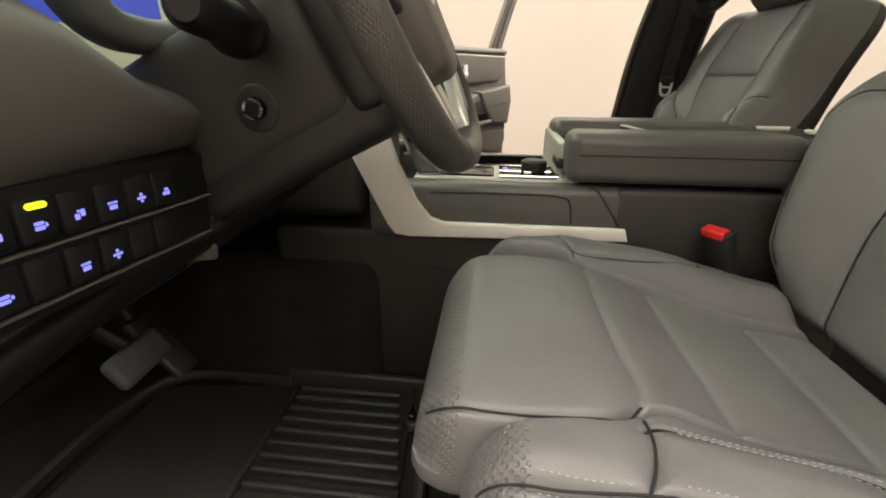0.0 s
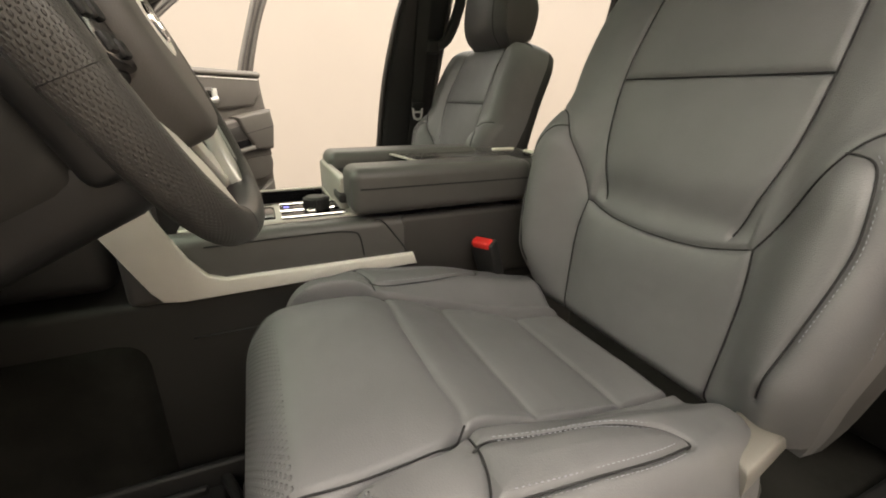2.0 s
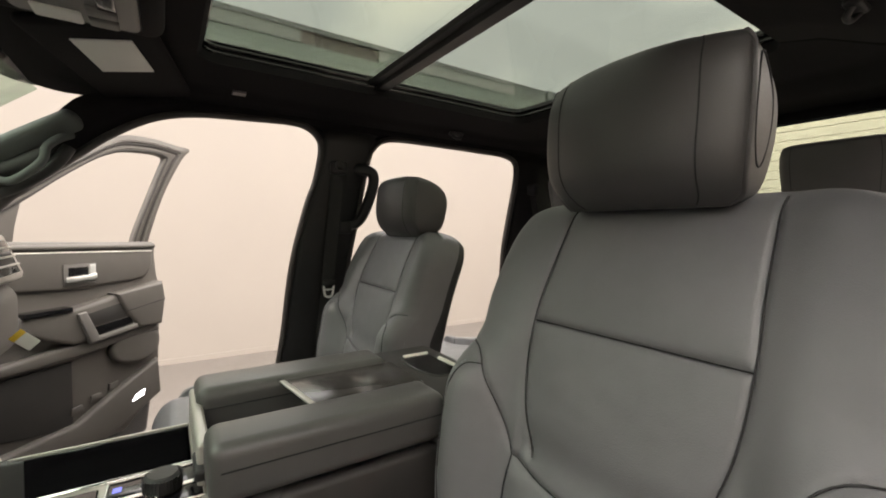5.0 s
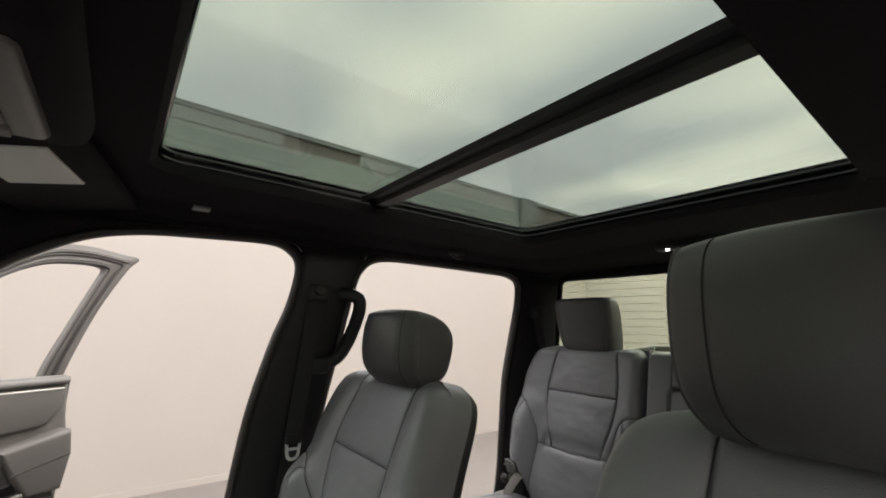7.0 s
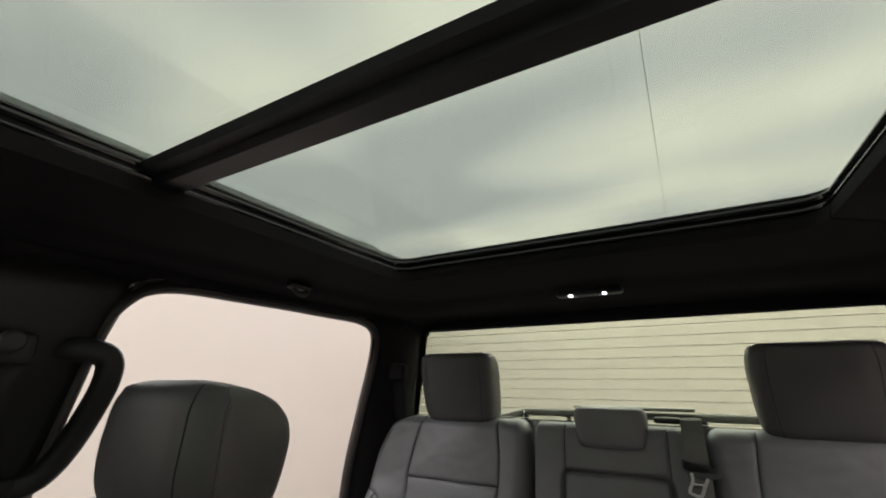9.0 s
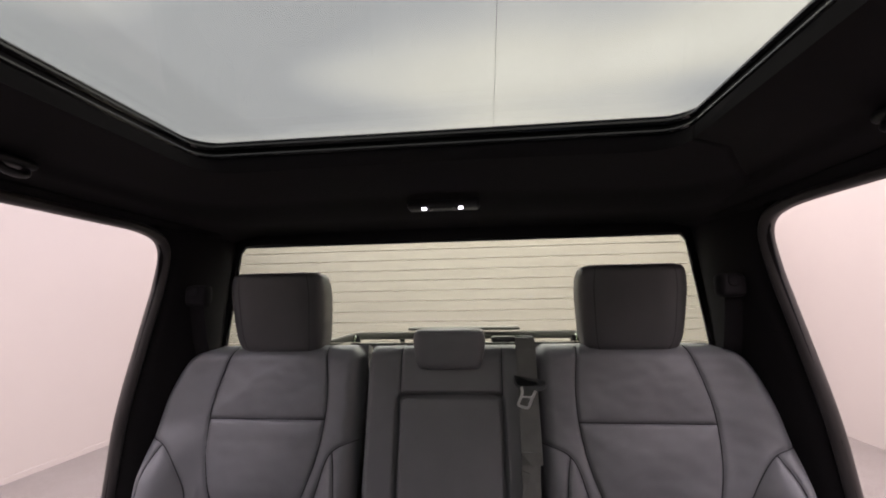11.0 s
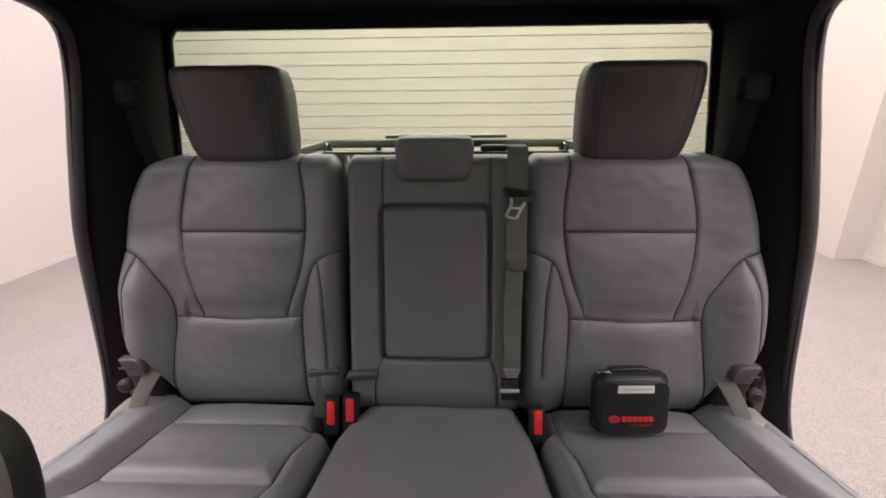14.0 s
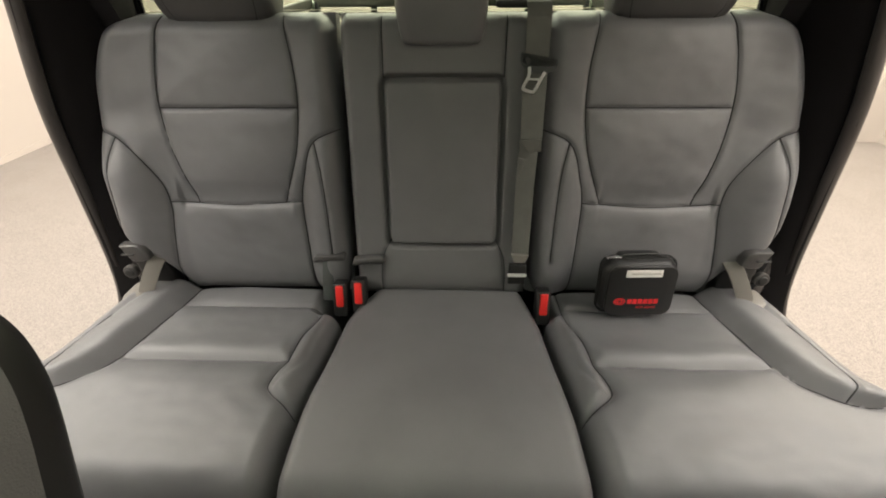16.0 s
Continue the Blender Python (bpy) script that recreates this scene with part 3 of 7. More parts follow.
for sg in (-1, 1):
    strip("pillar_b", sg, on_side(sg, resample(b_front, ZS)), on_side(sg, resample(b_rear, ZS)), 0.020, m_black, "black plastic centre pillar trim with seat belt")
    back = [(sg * (0.66 + 0.10 * max(0, (1.87 - z)) ** 0.8), 1.905 - 0.03 * (z - 1.4), z) for z in ZS]
    strip("pillar_c", sg, on_side(sg, resample(c_front, ZS)), back, 0.03, m_lining, "black rear corner pillar trim")
    # rail between roof lining and door openings
    rail = [[(sg * (x + (flare(sg, y) if k else 0)), y, z) for y in np.linspace(0.25, 1.85, 17)] for k, (x, z) in enumerate(((0.66, 1.895), (0.69, 1.872), (0.715, 1.885), (0.73, 1.95)))]
    tagged(loft(rail, m_lining, "roof_rail", thick=0.004), "black roof side rail trim", "pillar trim", kind="structure")
    # front pillar: a pale moulding above, black trim down to the door opening
    line = smooth_line([(sg * 0.664, 0.030, 1.806), (sg * 0.668, 0.010, 1.793), (sg * 0.682, -0.079, 1.736), (sg * 0.700, -0.176, 1.671), (sg * 0.718, -0.256, 1.618), (sg * 0.762, -0.50, 1.44), (sg * 0.79, -0.76, 1.225)], 6)
    V, F = sweep(line, ring(0.030, 0.020, 20, 3.0), up=(sg * 0.75, -0.3, 0.6), scale=[min(1.0, 0.35 + 0.65 * k / 5) for k in range(len(line))])
    tagged(mesh_part("pillar_a", V, F, m_pillar), "grey-green plastic windscreen pillar moulding with grab handle", "pillar trim", kind="structure")
    upper = smooth_line([(sg * 0.680, 0.34, 1.894), (sg * 0.680, 0.22, 1.890), (sg * 0.680, 0.10, 1.886), (sg * 0.684, 0.018, 1.856), (sg * 0.696, -0.079, 1.735), (sg * 0.714, -0.176, 1.656), (sg * 0.732, -0.256, 1.602), (sg * 0.776, -0.50, 1.425), (sg * 0.80, -0.74, 1.22)], 4)
    lower = smooth_line([(sg * (float(side_x(z)) + flare(sg, y)), y, z) for y, z in ((0.36, 1.866), (0.25, 1.853), (0.15, 1.812), (0.055, 1.746), (-0.04, 1.667), (-0.115, 1.603), (-0.19, 1.525), (-0.42, 1.347), (-0.62, 1.18))], 4)
    mid = [tuple(np.array(a) * 0.45 + np.array(b) * 0.55 - np.array((sg * 0.016, 0, -0.004))) for a, b in zip(upper, lower)]
    tagged(loft([upper, mid, lower], m_lining, "pillar_trim", thick=0.005), "black trim between the windscreen pillar and the door opening", "pillar trim", kind="structure")

# grab handle on the passenger's windscreen pillar
gh = thing("grab_handle", (-0.68, -0.12, 1.60), "grey-green moulded grab handle on the windscreen pillar", "grab handle")
V, F = sweep(smooth_line([(-0.685, 0.012, 1.760), (-0.662, -0.012, 1.742), (-0.652, -0.034, 1.716), (-0.648, -0.040, 1.684), (-0.650, -0.068, 1.650), (-0.655, -0.104, 1.624), (-0.660, -0.132, 1.628), (-0.672, -0.158, 1.636), (-0.69, -0.20, 1.606)], 7), ring(0.010, 0.011, 14, 2.4), up=(1, 0, 0.2))
mesh_part("grip", V, F, m_pillar, gh)
V, F = sweep(smooth_line([(-0.700, -0.150, 1.650), (-0.692, -0.10, 1.672), (-0.684, -0.045, 1.706)], 5), ring(0.022, 0.012, 16), up=(1, 0, 0.3), scale=None)
mesh_part("recess", V, F, m_black, gh)
V, F = sweep(smooth_line([(-0.706, -0.19, 1.580), (-0.690, -0.11, 1.608), (-0.690, -0.03, 1.672), (-0.700, 0.005, 1.728)], 5), ring(0.016, 0.016, 16), up=(1, 0, 0.3))
mesh_part("shell", V, F, m_black, gh)

# headliner: nested rings from the roof opening down to the sides
def ring_rect(x, y0, y1, z, r, n=8, zf=0.0):
    pts = []
    for cx, cy, a0 in ((x - r, y1 - r, 0), (-x + r, y1 - r, 90), (-x + r, y0 + r, 180), (x - r, y0 + r, 270)):
        for k in range(n + 1):
            a = radians(a0 + 90 * k / n)
            px, py = cx + r * math.cos(a), cy + r * math.sin(a)
            pts.append((px, py, z))
    # extra points along the straight sides
    out = []
    for i, p in enumerate(pts):
        q = pts[(i + 1) % len(pts)]
        out.append(p)
        if math.dist(p, q) > 0.3:
            for k in range(1, 8):
                f = k / 8
                out.append(tuple(p[j] + (q[j] - p[j]) * f for j in range(3)))
    return out


def crown(line, amt=0.012):
    return [(x, y, z + amt * (1 - (x / 0.75) ** 2)) for x, y, z in line]


rings = [ring_rect(0.452, 0.300, 1.425, 1.990, 0.045), ring_rect(0.444, 0.300, 1.425, 1.962, 0.045), ring_rect(0.440, 0.290, 1.435, 1.938, 0.06), ring_rect(0.505, 0.245, 1.49, 1.932, 0.09),
         ring_rect(0.57, 0.16, 1.60, 1.923, 0.11), ring_rect(0.603, 0.11, 1.655, 1.918, 0.13), ring_rect(0.610, 0.10, 1.668, 1.910, 0.13), ring_rect(0.63, 0.06, 1.78, 1.905, 0.12), ring_rect(0.672, -0.02, 1.875, 1.892, 0.10), ring_rect(0.695, -0.06, 1.895, 1.872, 0.08)]
rings = [rings[0], rings[1]] + [crown(r_) for r_ in rings[2:]]
for r_ in rings:
    r_.append(r_[0])
lin = tagged(loft(rings, m_lining, "headliner", thick=0.004), "black cloth roof lining round the glass roof", "headliner", kind="structure")
# outer roof skin that keeps the light out
rings2 = [ring_rect(0.47, 0.28, 1.445, 2.012, 0.05), ring_rect(0.62, 0.0, 1.82, 1.995, 0.1), ring_rect(0.72, -0.1, 1.95, 1.955, 0.1), ring_rect(0.735, -0.12, 1.96, 1.89, 0.08)]
for r_ in rings2:
    r_.append(r_[0])
tagged(loft(rings2, m_body, "roof", thick=0.004), "dark painted outer roof skin", "roof", kind="structure")

# glass roof: two panes, their rails and the cross bar
roofwin = thing("window_1", (0, 0.86, 1.985), "panoramic glass roof of two tinted panes with a dark cross bar", "glass roof", kind="structure")
for y0, y1 in ((0.288, 0.815), (0.815, 1.44)):
    g = part("pane", rbox((-0.466, y0 + 0.002, 2.000), (0.466, y1 - 0.002, 2.006), 0), m_roofglass, roofwin, smooth=False)
bar = [(-0.045, 0.0), (-0.04, -0.012), (-0.022, -0.014), (-0.018, -0.026), (0.015, -0.026), (0.019, -0.012), (0.025, -0.010), (0.025, 0.004)]
V, F = sweep([(-0.452, 0.815, 1.992), (0.452, 0.815, 1.992)], [(-a, b) for a, b in bar], up=(0, 0, 1))
mesh_part("cross_bar", V, F, m_black, roofwin, smooth=False)
for z, ins, rad in ((1.992, 0.004, 0.007), (1.975, 0.0, 0.005)):
    V, F = sweep(ring_rect(0.448 + ins, 0.302, 1.422, z, 0.045), ring(rad, rad, 8), up=(0, 0, 1), closed=True)
    mesh_part("frame", V, F, m_gloss, roofwin)
for y in (0.79, 0.832):
    part("seal", rbox((-0.45, y - 0.004, 1.985), (0.45, y + 0.004, 1.996), 0.002, 1), m_gloss, roofwin)

# rear wall with its window
rw = [(-0.70, 1.50), (-0.665, 1.72), (-0.645, 1.845), (-0.625, 1.868), (0.625, 1.868), (0.645, 1.845), (0.665, 1.72), (0.70, 1.50)]
back_y = lambda z: 1.90 - 0.06 * (z - 1.5)
outer = [(-0.80, 1.50), (-0.76, 1.72), (-0.73, 1.85), (-0.70, 1.905), (0.70, 1.905), (0.73, 1.85), (0.76, 1.72), (0.80, 1.50)]
tagged(loft([[(x, back_y(z), z) for x, z in rw], [(x, back_y(z) + 0.004, z) for x, z in outer]], m_lining, "wall_rear_cab", thick=0.01), "black trim round the rear window", "rear wall", kind="structure")
tagged(part("wall_rear_lower", rbox((-0.84, 1.90, 0.6), (0.84, 1.915, 1.51), 0.0), m_lining, smooth=False), "black carpeted rear cab wall behind the seat", "rear wall", kind="structure")
rwin = thing("window_2", (0, 1.9, 1.5), "tinted rear window with fine heating wires", "rear window", kind="structure")
pane = part("pane", prism([(x * 1.02, z + 0.005) for x, z in rw], 0.004, Matrix(((1, 0, 0, 0), (0, -0.06, 1, 1.912 + 0.09), (0, 1, 0, 0), (0, 0, 0, 1)))), m_rearglass, rwin, smooth=False)
pane.visible_shadow = False
V, F = sweep([(x, back_y(z) + 0.006, z) for x, z in rw], ring(0.007, 0.007, 8), up=(0, 1, 0))
mesh_part("frame", V, F, m_gloss, rwin)
for k in range(11):
    z = 1.843 - 0.0296 * k
    w = 0.632 + (1.87 - z) * 0.16
    part("heating_wire", rbox((-w, back_y(z) + 0.0085, z - 0.0007), (w, back_y(z) + 0.0100, z + 0.0007), 0), m_grid, rwin, smooth=False)

# windscreen, front wall, floor
ws = thing("window_3", (0, -0.4, 1.5), "clear windscreen seen past the sun visor", "windscreen", kind="structure")
L0 = [(x, -0.055 - 0.03 * (1 - (x / 0.7) ** 2), 1.872) for x in np.linspace(-0.69, 0.69, 13)]
L1 = [(x, -0.80 - 0.10 * (1 - (x / 0.8) ** 2), 1.22) for x in np.linspace(-0.80, 0.80, 13)]
ob = loft([L0, [tuple((np.array(a) + np.array(b)) / 2 + np.array((0, -0.03, 0.02))) for a, b in zip(L0, L1)], L1], m_screenglass, "pane", ws, thick=0.005)
ob.visible_shadow = False
tagged(part("wall_front", rbox((-0.86, -1.0, 0.55), (0.86, -0.90, 1.22), 0), m_black, smooth=False), "black front wall of the footwells", "front wall", kind="structure")
tagged(part("floor", rbox((-0.88, -0.95, 0.58), (0.88, 1.92, 0.645), 0.01), m_carpet), "dark carpeted cab floor", "floor", kind="structure")
for sg in (-1, 1):
    sl = part("sill", rbox((sg * 0.80 - 0.075, -0.62, 0.60), (sg * 0.80 + 0.075, 1.72, 0.675), 0.02), m_black)
    tagged(sl, "black door sill trim with ribbed scuff plate", "sill", kind="structure")
    for k in range(3):
        part("rib", rbox((sg * 0.80 - 0.05 + 0.035 * k, -0.4, 0.672), (sg * 0.80 - 0.035 + 0.035 * k, 1.6, 0.679), 0.002, 1), m_black, sl)
    tagged(part("rocker", rbox((sg * 0.93 - 0.05, -0.62, 0.42), (sg * 0.93 + 0.05, 1.75, 0.63), 0.03), m_body), "dark painted rocker panel below the doors", "body side", kind="structure")
    for y0, y1 in ((-0.9, -0.66), (1.75, 2.0)):
        tagged(part("body_side", rbox((sg * 0.86 - 0.03, y0, 0.5), (sg * 0.86 + 0.03, y1, 1.30), 0.02), m_body), "dark painted body side beside the door opening", "body side", kind="structure")

# roof fittings
for sg, y in ((-1, 1.222), (1, 1.222)):
    h = thing("coat_hook", (sg * 0.60, y, 1.905), "small black folding coat hook on the roof lining", "coat hook", "coat hooks")
    part("base", rbox((sg * 0.60 - 0.014, y - 0.032, 1.902), (sg * 0.60 + 0.014, y + 0.032, 1.918), 0.008), m_black, h)
    V, F = sweep(smooth_line([(sg * 0.60, y - 0.02, 1.904), (sg * 0.59, y - 0.012, 1.892), (sg * 0.59, y + 0.012, 1.892), (sg * 0.60, y + 0.02, 1.904)], 6), ring(0.006, n=10), up=(0, 0, 1))
    mesh_part("hook", V, F, m_black, h)
tag = part("roof_label", rbox((-0.562, 0.388, 1.905), (-0.530, 0.424, 1.911), 0.001, 1), m_grey)
tagged(tag, "small pale label on the black roof lining", "label")
rl = thing("reading_lamp", (0.005, 1.62, 1.90), "slim black roof lamp with two lit lenses", "roof lamp")
part("housing", rbox((-0.075, 1.60, 1.898), (0.088, 1.64, 1.918), 0.008), m_black, rl)
for x in (-0.036, 0.046):
    part("lens", rbox((x - 0.005, 1.599, 1.8955), (x + 0.005, 1.610, 1.9005), 0.002, 2), m_lamp, rl, "bright white lens")
for x in (-0.021, 0.031):
    part("button", rbox((x - 0.003, 1.602, 1.894), (x + 0.003, 1.612, 1.899), 0.001, 1), m_grey, rl)

# overhead console and sun visor
oc = thing("overhead_console", (-0.02, 0.10, 1.88), "black overhead console with grey lamp and switch panel", "overhead console")
part("housing", rbox((-0.16, -0.03, 1.865), (0.16, 0.225, 1.93), 0.025), m_lining, oc)
pl = part("switch_panel", rbox((-0.115, 0.02, 1.855), (0.115, 0.19, 1.872), 0.012), m_grey, oc, "grey plastic switch panel")
for x in (-0.085, -0.045, 0.045, 0.085):
    part("switch", rbox((x - 0.014, 0.12, 1.848), (x + 0.014, 0.16, 1.858), 0.004), m_grey, pl)
for x in (-0.085, 0.085):
    part("lamp_lens", rbox((x - 0.022, 0.050, 1.85), (x + 0.022, 0.112, 1.857), 0.004), m_white, pl)
part("mic_slot", rbox((-0.05, 0.135, 1.851), (0.05, 0.160, 1.8565), 0.003), m_gloss, pl)


def visor(sg):
    """A folded sun visor that lies under the front of the roof lining."""
    v = thing("sun_visor", (sg * 0.43, 0.15, 1.89), "black cloth sun visor with a covered vanity mirror", "sun visor", "sun visors")
    M = Matrix.Translation((sg * 0.44, 0.135, 1.897)) @ Euler((radians(8), 0, radians(sg * 11))).to_matrix().to_4x4()
    part("panel", rbox((-0.235, -0.10, -0.011), (0.235, 0.115, 0.011), 0.0105, 4, M), m_lining, v)
    if sg < 0:
        part("mirror_cover", rbox((-0.010, -0.038, -0.0145), (0.172, 0.066, -0.009), 0.002, 2, M), m_white, v, "pale label on the mirror flap")
    V, F = sweep([tuple(M @ Vector((0.235 * sg, -0.085, 0))), tuple(M @ Vector((0.30 * sg, -0.08, 0.015)))], ring(0.007, n=10))
    mesh_part("arm", V, F, m_black, v)


visor(-1)
visor(1)

# ---- seats ----
def mirror(lines, xc=0.0):
    return lines + [[(2 * xc - x, v) for x, v in l] for l in lines]


def headrest(seat, xc, y, z0, z1, hw, dp, lean, posts=True, flare_=0.10, name="headrest", seams=(0.6,), mat=None):
    """A soft block on two posts. y: its front face at the foot; lean: how far the top comes forward."""
    n, c = 22, 40
    V = []
    H = z1 - z0
    for i in range(n):
        f = i / (n - 1)
        e = abs(2 * f - 1)
        k = (1 - e ** 3.4) ** 0.42 if e < 1 else 0.0
        k = max(k, 0.02)
        zz = z0 + H * (0.5 + 0.5 * math.copysign(1 - (1 - e) ** 1.25, 2 * f - 1))
        taper = 1.02 - flare_ + flare_ * min(1, f * 1.5)
        for j in range(c):
            a = 2 * math.pi * j / c
            ca, sa = math.cos(a), math.sin(a)
            px = hw * taper * math.copysign(abs(ca) ** 0.42, ca) * (0.80 + 0.20 * k)
            py = dp / 2 * math.copysign(abs(sa) ** 0.50, sa) * (0.50 + 0.50 * k)
            g = 0.0
            if sa < 0:
                for s in seams:
                    g += 0.0035 * math.exp(-((abs(px) - s * hw) / 0.004) ** 2)
            V.append((xc + px, y + dp / 2 + py + g - lean * f, zz))
    F = grid_faces(n, c, True)
    F += [tuple(range(c))[::-1], tuple((n - 1) * c + j for j in range(c))]
    hr = mesh_part(name, V, F, mat or m_leather, seat, sharp=75)
    P = np.array(V).reshape(n, c, 3)
    for s in seams:
        for q in (-1, 1):
            line = []
            for i in range(1, n - 1):
                front = P[i, c // 2:, :] if c % 2 == 0 else P[i]
                wide = np.abs(front[:, 0] - xc).max()
                o = np.argsort(front[:, 0])
                x = xc + q * s * wide
                line.append((x, np.interp(x, front[o, 0], front[o, 1]) + 0.0006, P[i, 0, 2]))
            V, F = sweep(line, ring(0.0011, n=6), up=(1, 0, 0))
            mesh_part("seam", V, F, m_seam, hr)
    if posts:
        for q in (-1, 1):
            V, F = sweep([(xc + q * hw * 0.45, y + dp * 0.5, z0 + 0.02), (xc + q * hw * 0.45, y + dp * 0.55, z0 - 0.05)], ring(0.006, n=10), up=(0, 1, 0))
            mesh_part("post", V, F, m_black, hr)
            part("guide", cyl((xc + q * hw * 0.45, y + dp * 0.53, z0 - 0.018), 0.014, 0.012, 0.012, n=16, bevel=0.003), m_black, hr)
    return hr


def front_headrest(seat, xc, y, z0, z1, outer):
    """A bowed front face with two seams, piped corners, flanks that draw in to the back, and a rounded underside."""
    n, H = 30, z1 - z0
    fs = [0.5 - 0.5 * math.cos(math.pi * i / (n - 1)) for i in range(n)]
    at = lambda f, xs, ys: float(np.interp(f, *zip(*[(p[0], p[1]) for p in smooth_line(list(zip(xs, ys)), 6)])))
    hw = lambda f: at(f, [0, 0.05, 0.14, 0.30, 0.60, 0.85, 0.95, 1], [0.112, 0.126, 0.134, 0.140, 0.143, 0.141, 0.138, 0.130])
    fy = lambda f: at(f, [0, 0.05, 0.14, 0.28, 0.50, 0.75, 0.90, 0.97, 1], [0.058, 0.036, 0.015, 0.003, 0.0, 0.003, 0.010, 0.022, 0.040])
    by = lambda f: at(f, [0, 0.06, 0.20, 0.48, 0.70, 0.85, 0.95, 1], [0.090, 0.135, 0.168, 0.188, 0.182, 0.152, 0.112, 0.070])

    def plan(f):
        w, a, b = hw(f), fy(f), by(f)
        d = max(b - a, 0.01)
        front = [(w * u, a + min(0.034, 0.30 * d) * abs(u) ** 2.6) for u in np.linspace(-0.97, 0.97, 27)]
        e = front[-1][1]
        right = [(w, e + 0.05 * d), (w * 0.985, e + 0.18 * d), (w * 0.965, e + 0.34 * d), (w * 0.93, e + 0.50 * d), (w * 0.885, e + 0.66 * d), (w * 0.80, min(b, e + 0.77 * d))]
        back = [(w * u, b) for u in np.linspace(0.66, -0.66, 9)]
        left = [(-x, v) for x, v in reversed(right)]
        return front + right + back + left

    rows = []
    for f in fs:
        rows.append([(xc + px, y + py, z0 + H * f) for px, py in plan(f)])
    c = len(rows[0])
    rng = random.Random(5 if outer > 0 else 9)
    ph = [rng.uniform(0, 6) for _ in range(4)]
    V = []
    for i, row in enumerate(rows):
        for j, (px, py, pz) in enumerate(row):
            g = 0.0
            if j < 27:
                u = abs(px - xc) / hw(fs[i])
                g = 0.003 * math.exp(-((u - 0.70) * hw(fs[i]) / 0.0038) ** 2)
            dent = 0.0012 * math.sin(31 * px + 22 * pz + ph[0]) * math.sin(40 * pz + ph[1])
            fall = 0.013 * float(step(0.55, 1.0, np.asarray(fs[i]))) * abs((px - xc) / 0.143) ** 2.6
            V.append((px, py + g + dent, pz - fall))
    F = grid_faces(n, c, True) + [tuple(range(c))[::-1], tuple((n - 1) * c + j for j in range(c))]
    hr = mesh_part("headrest", V, F, m_leather_shaded, seat, sharp=80)
    P = np.array(V).reshape(n, c, 3)
    for q in (-1, 1):
        line = []
        for i in range(2, n - 2):
            o = P[i, :27]
            x = xc + q * 0.70 * hw(fs[i])
            line.append((x, np.interp(x, o[:, 0], o[:, 1]) - 0.0003, np.interp(x, o[:, 0], o[:, 2])))
        SV, SF = sweep(line, ring(0.0010, n=6), up=(1, 0, 0))
        mesh_part("seam", SV, SF, m_seam, hr)
        j = 27 if q > 0 else c - 1
        SV, SF = sweep([tuple(P[i, j]) for i in range(2, n - 1)], ring(0.0026, n=8), up=(1, 0, 0))
        mesh_part("piping", SV, SF, m_leather_shaded, hr)
        # a long oval seam on the flank
        oval = []
        for k in range(36):
            a = 2 * math.pi * k / 36
            f, u = 0.54 + 0.32 * math.sin(a), 0.30 + 0.17 * math.cos(a)
            w, d, e = hw(f), by(f) - fy(f), fy(f) + 0.030
            px = w * float(np.interp(u, [0.05, 0.18, 0.34, 0.50], [1.0, 0.985, 0.965, 0.93]))
            oval.append((xc + q * (px + 0.0003), y + e + u * d, z0 + H * f))
        if outer > 0:
            SV, SF = sweep(oval, ring(0.0011, n=6), up=(1, 0, 0), closed=True)
            mesh_part("side_seam", SV, SF, m_seam, hr)
        SV, SF = sweep([(xc + q * 0.062, y + 0.105, z0 + 0.03), (xc + q * 0.062, y + 0.112, z0 - 0.05)], ring(0.006, n=10), up=(0, 1, 0))
        mesh_part("post", SV, SF, m_chrome, hr)
        part("guide", cyl((xc + q * 0.062, y + 0.109, z0 - 0.027), 0.014, 0.012, 0.012, n=16, bevel=0.003), m_black, hr)
    return hr


F_SEAMS = mirror([
    curve2([(-0.140, 1.56), (-0.146, 1.46), (-0.151, 1.375), (-0.143, 1.28), (-0.112, 1.178)]),
    curve2([(-0.145, 1.170), (-0.195, 1.262), (-0.232, 1.310), (-0.30, 1.322)]),
    curve2([(-0.145, 1.170), (-0.153, 1.10), (-0.147, 0.95)]),
    curve2([(-0.208, 1.287), (-0.234, 1.282), (-0.248, 1.264), (-0.256, 1.228), (-0.257, 1.185), (-0.243, 1.10), (-0.225, 1.02)]),
]) + [[(-0.15, 1.373), (0.15, 1.373)], curve2([(-0.145, 1.170), (-0.08, 1.153), (0, 1.148), (0.08, 1.153), (0.145, 1.170)])]
C_BOL = [
    curve2([(0.170, 0.265), (0.20, 0.262), (0.225, 0.255), (0.245, 0.245)]),
    curve2([(0.190, 0.258), (0.180, 0.280), (0.186, 0.33), (0.193, 0.39), (0.212, 0.462), (0.233, 0.482), (0.240, 0.470)]),
    curve2([(0.228, 0.130), (0.240, 0.17), (0.244, 0.22), (0.245, 0.331), (0.246, 0.416), (0.238, 0.475)]),
]
C_MID = mirror([curve2([(-0.145, 0.272), (-0.158, 0.258), (-0.167, 0.235), (-0.172, 0.18), (-0.170, 0.13), (-0.162, 0.10), (-0.150, 0.080)])])
C_SOFT = [curve2([(-0.158, 0.258), (-0.13, 0.275), (-0.06, 0.272), (0.06, 0.272), (0.13, 0.275), (0.158, 0.258)]), [(-0.146, 0.366), (0.146, 0.366)], [(-0.133, 0.508), (0.133, 0.508)]]


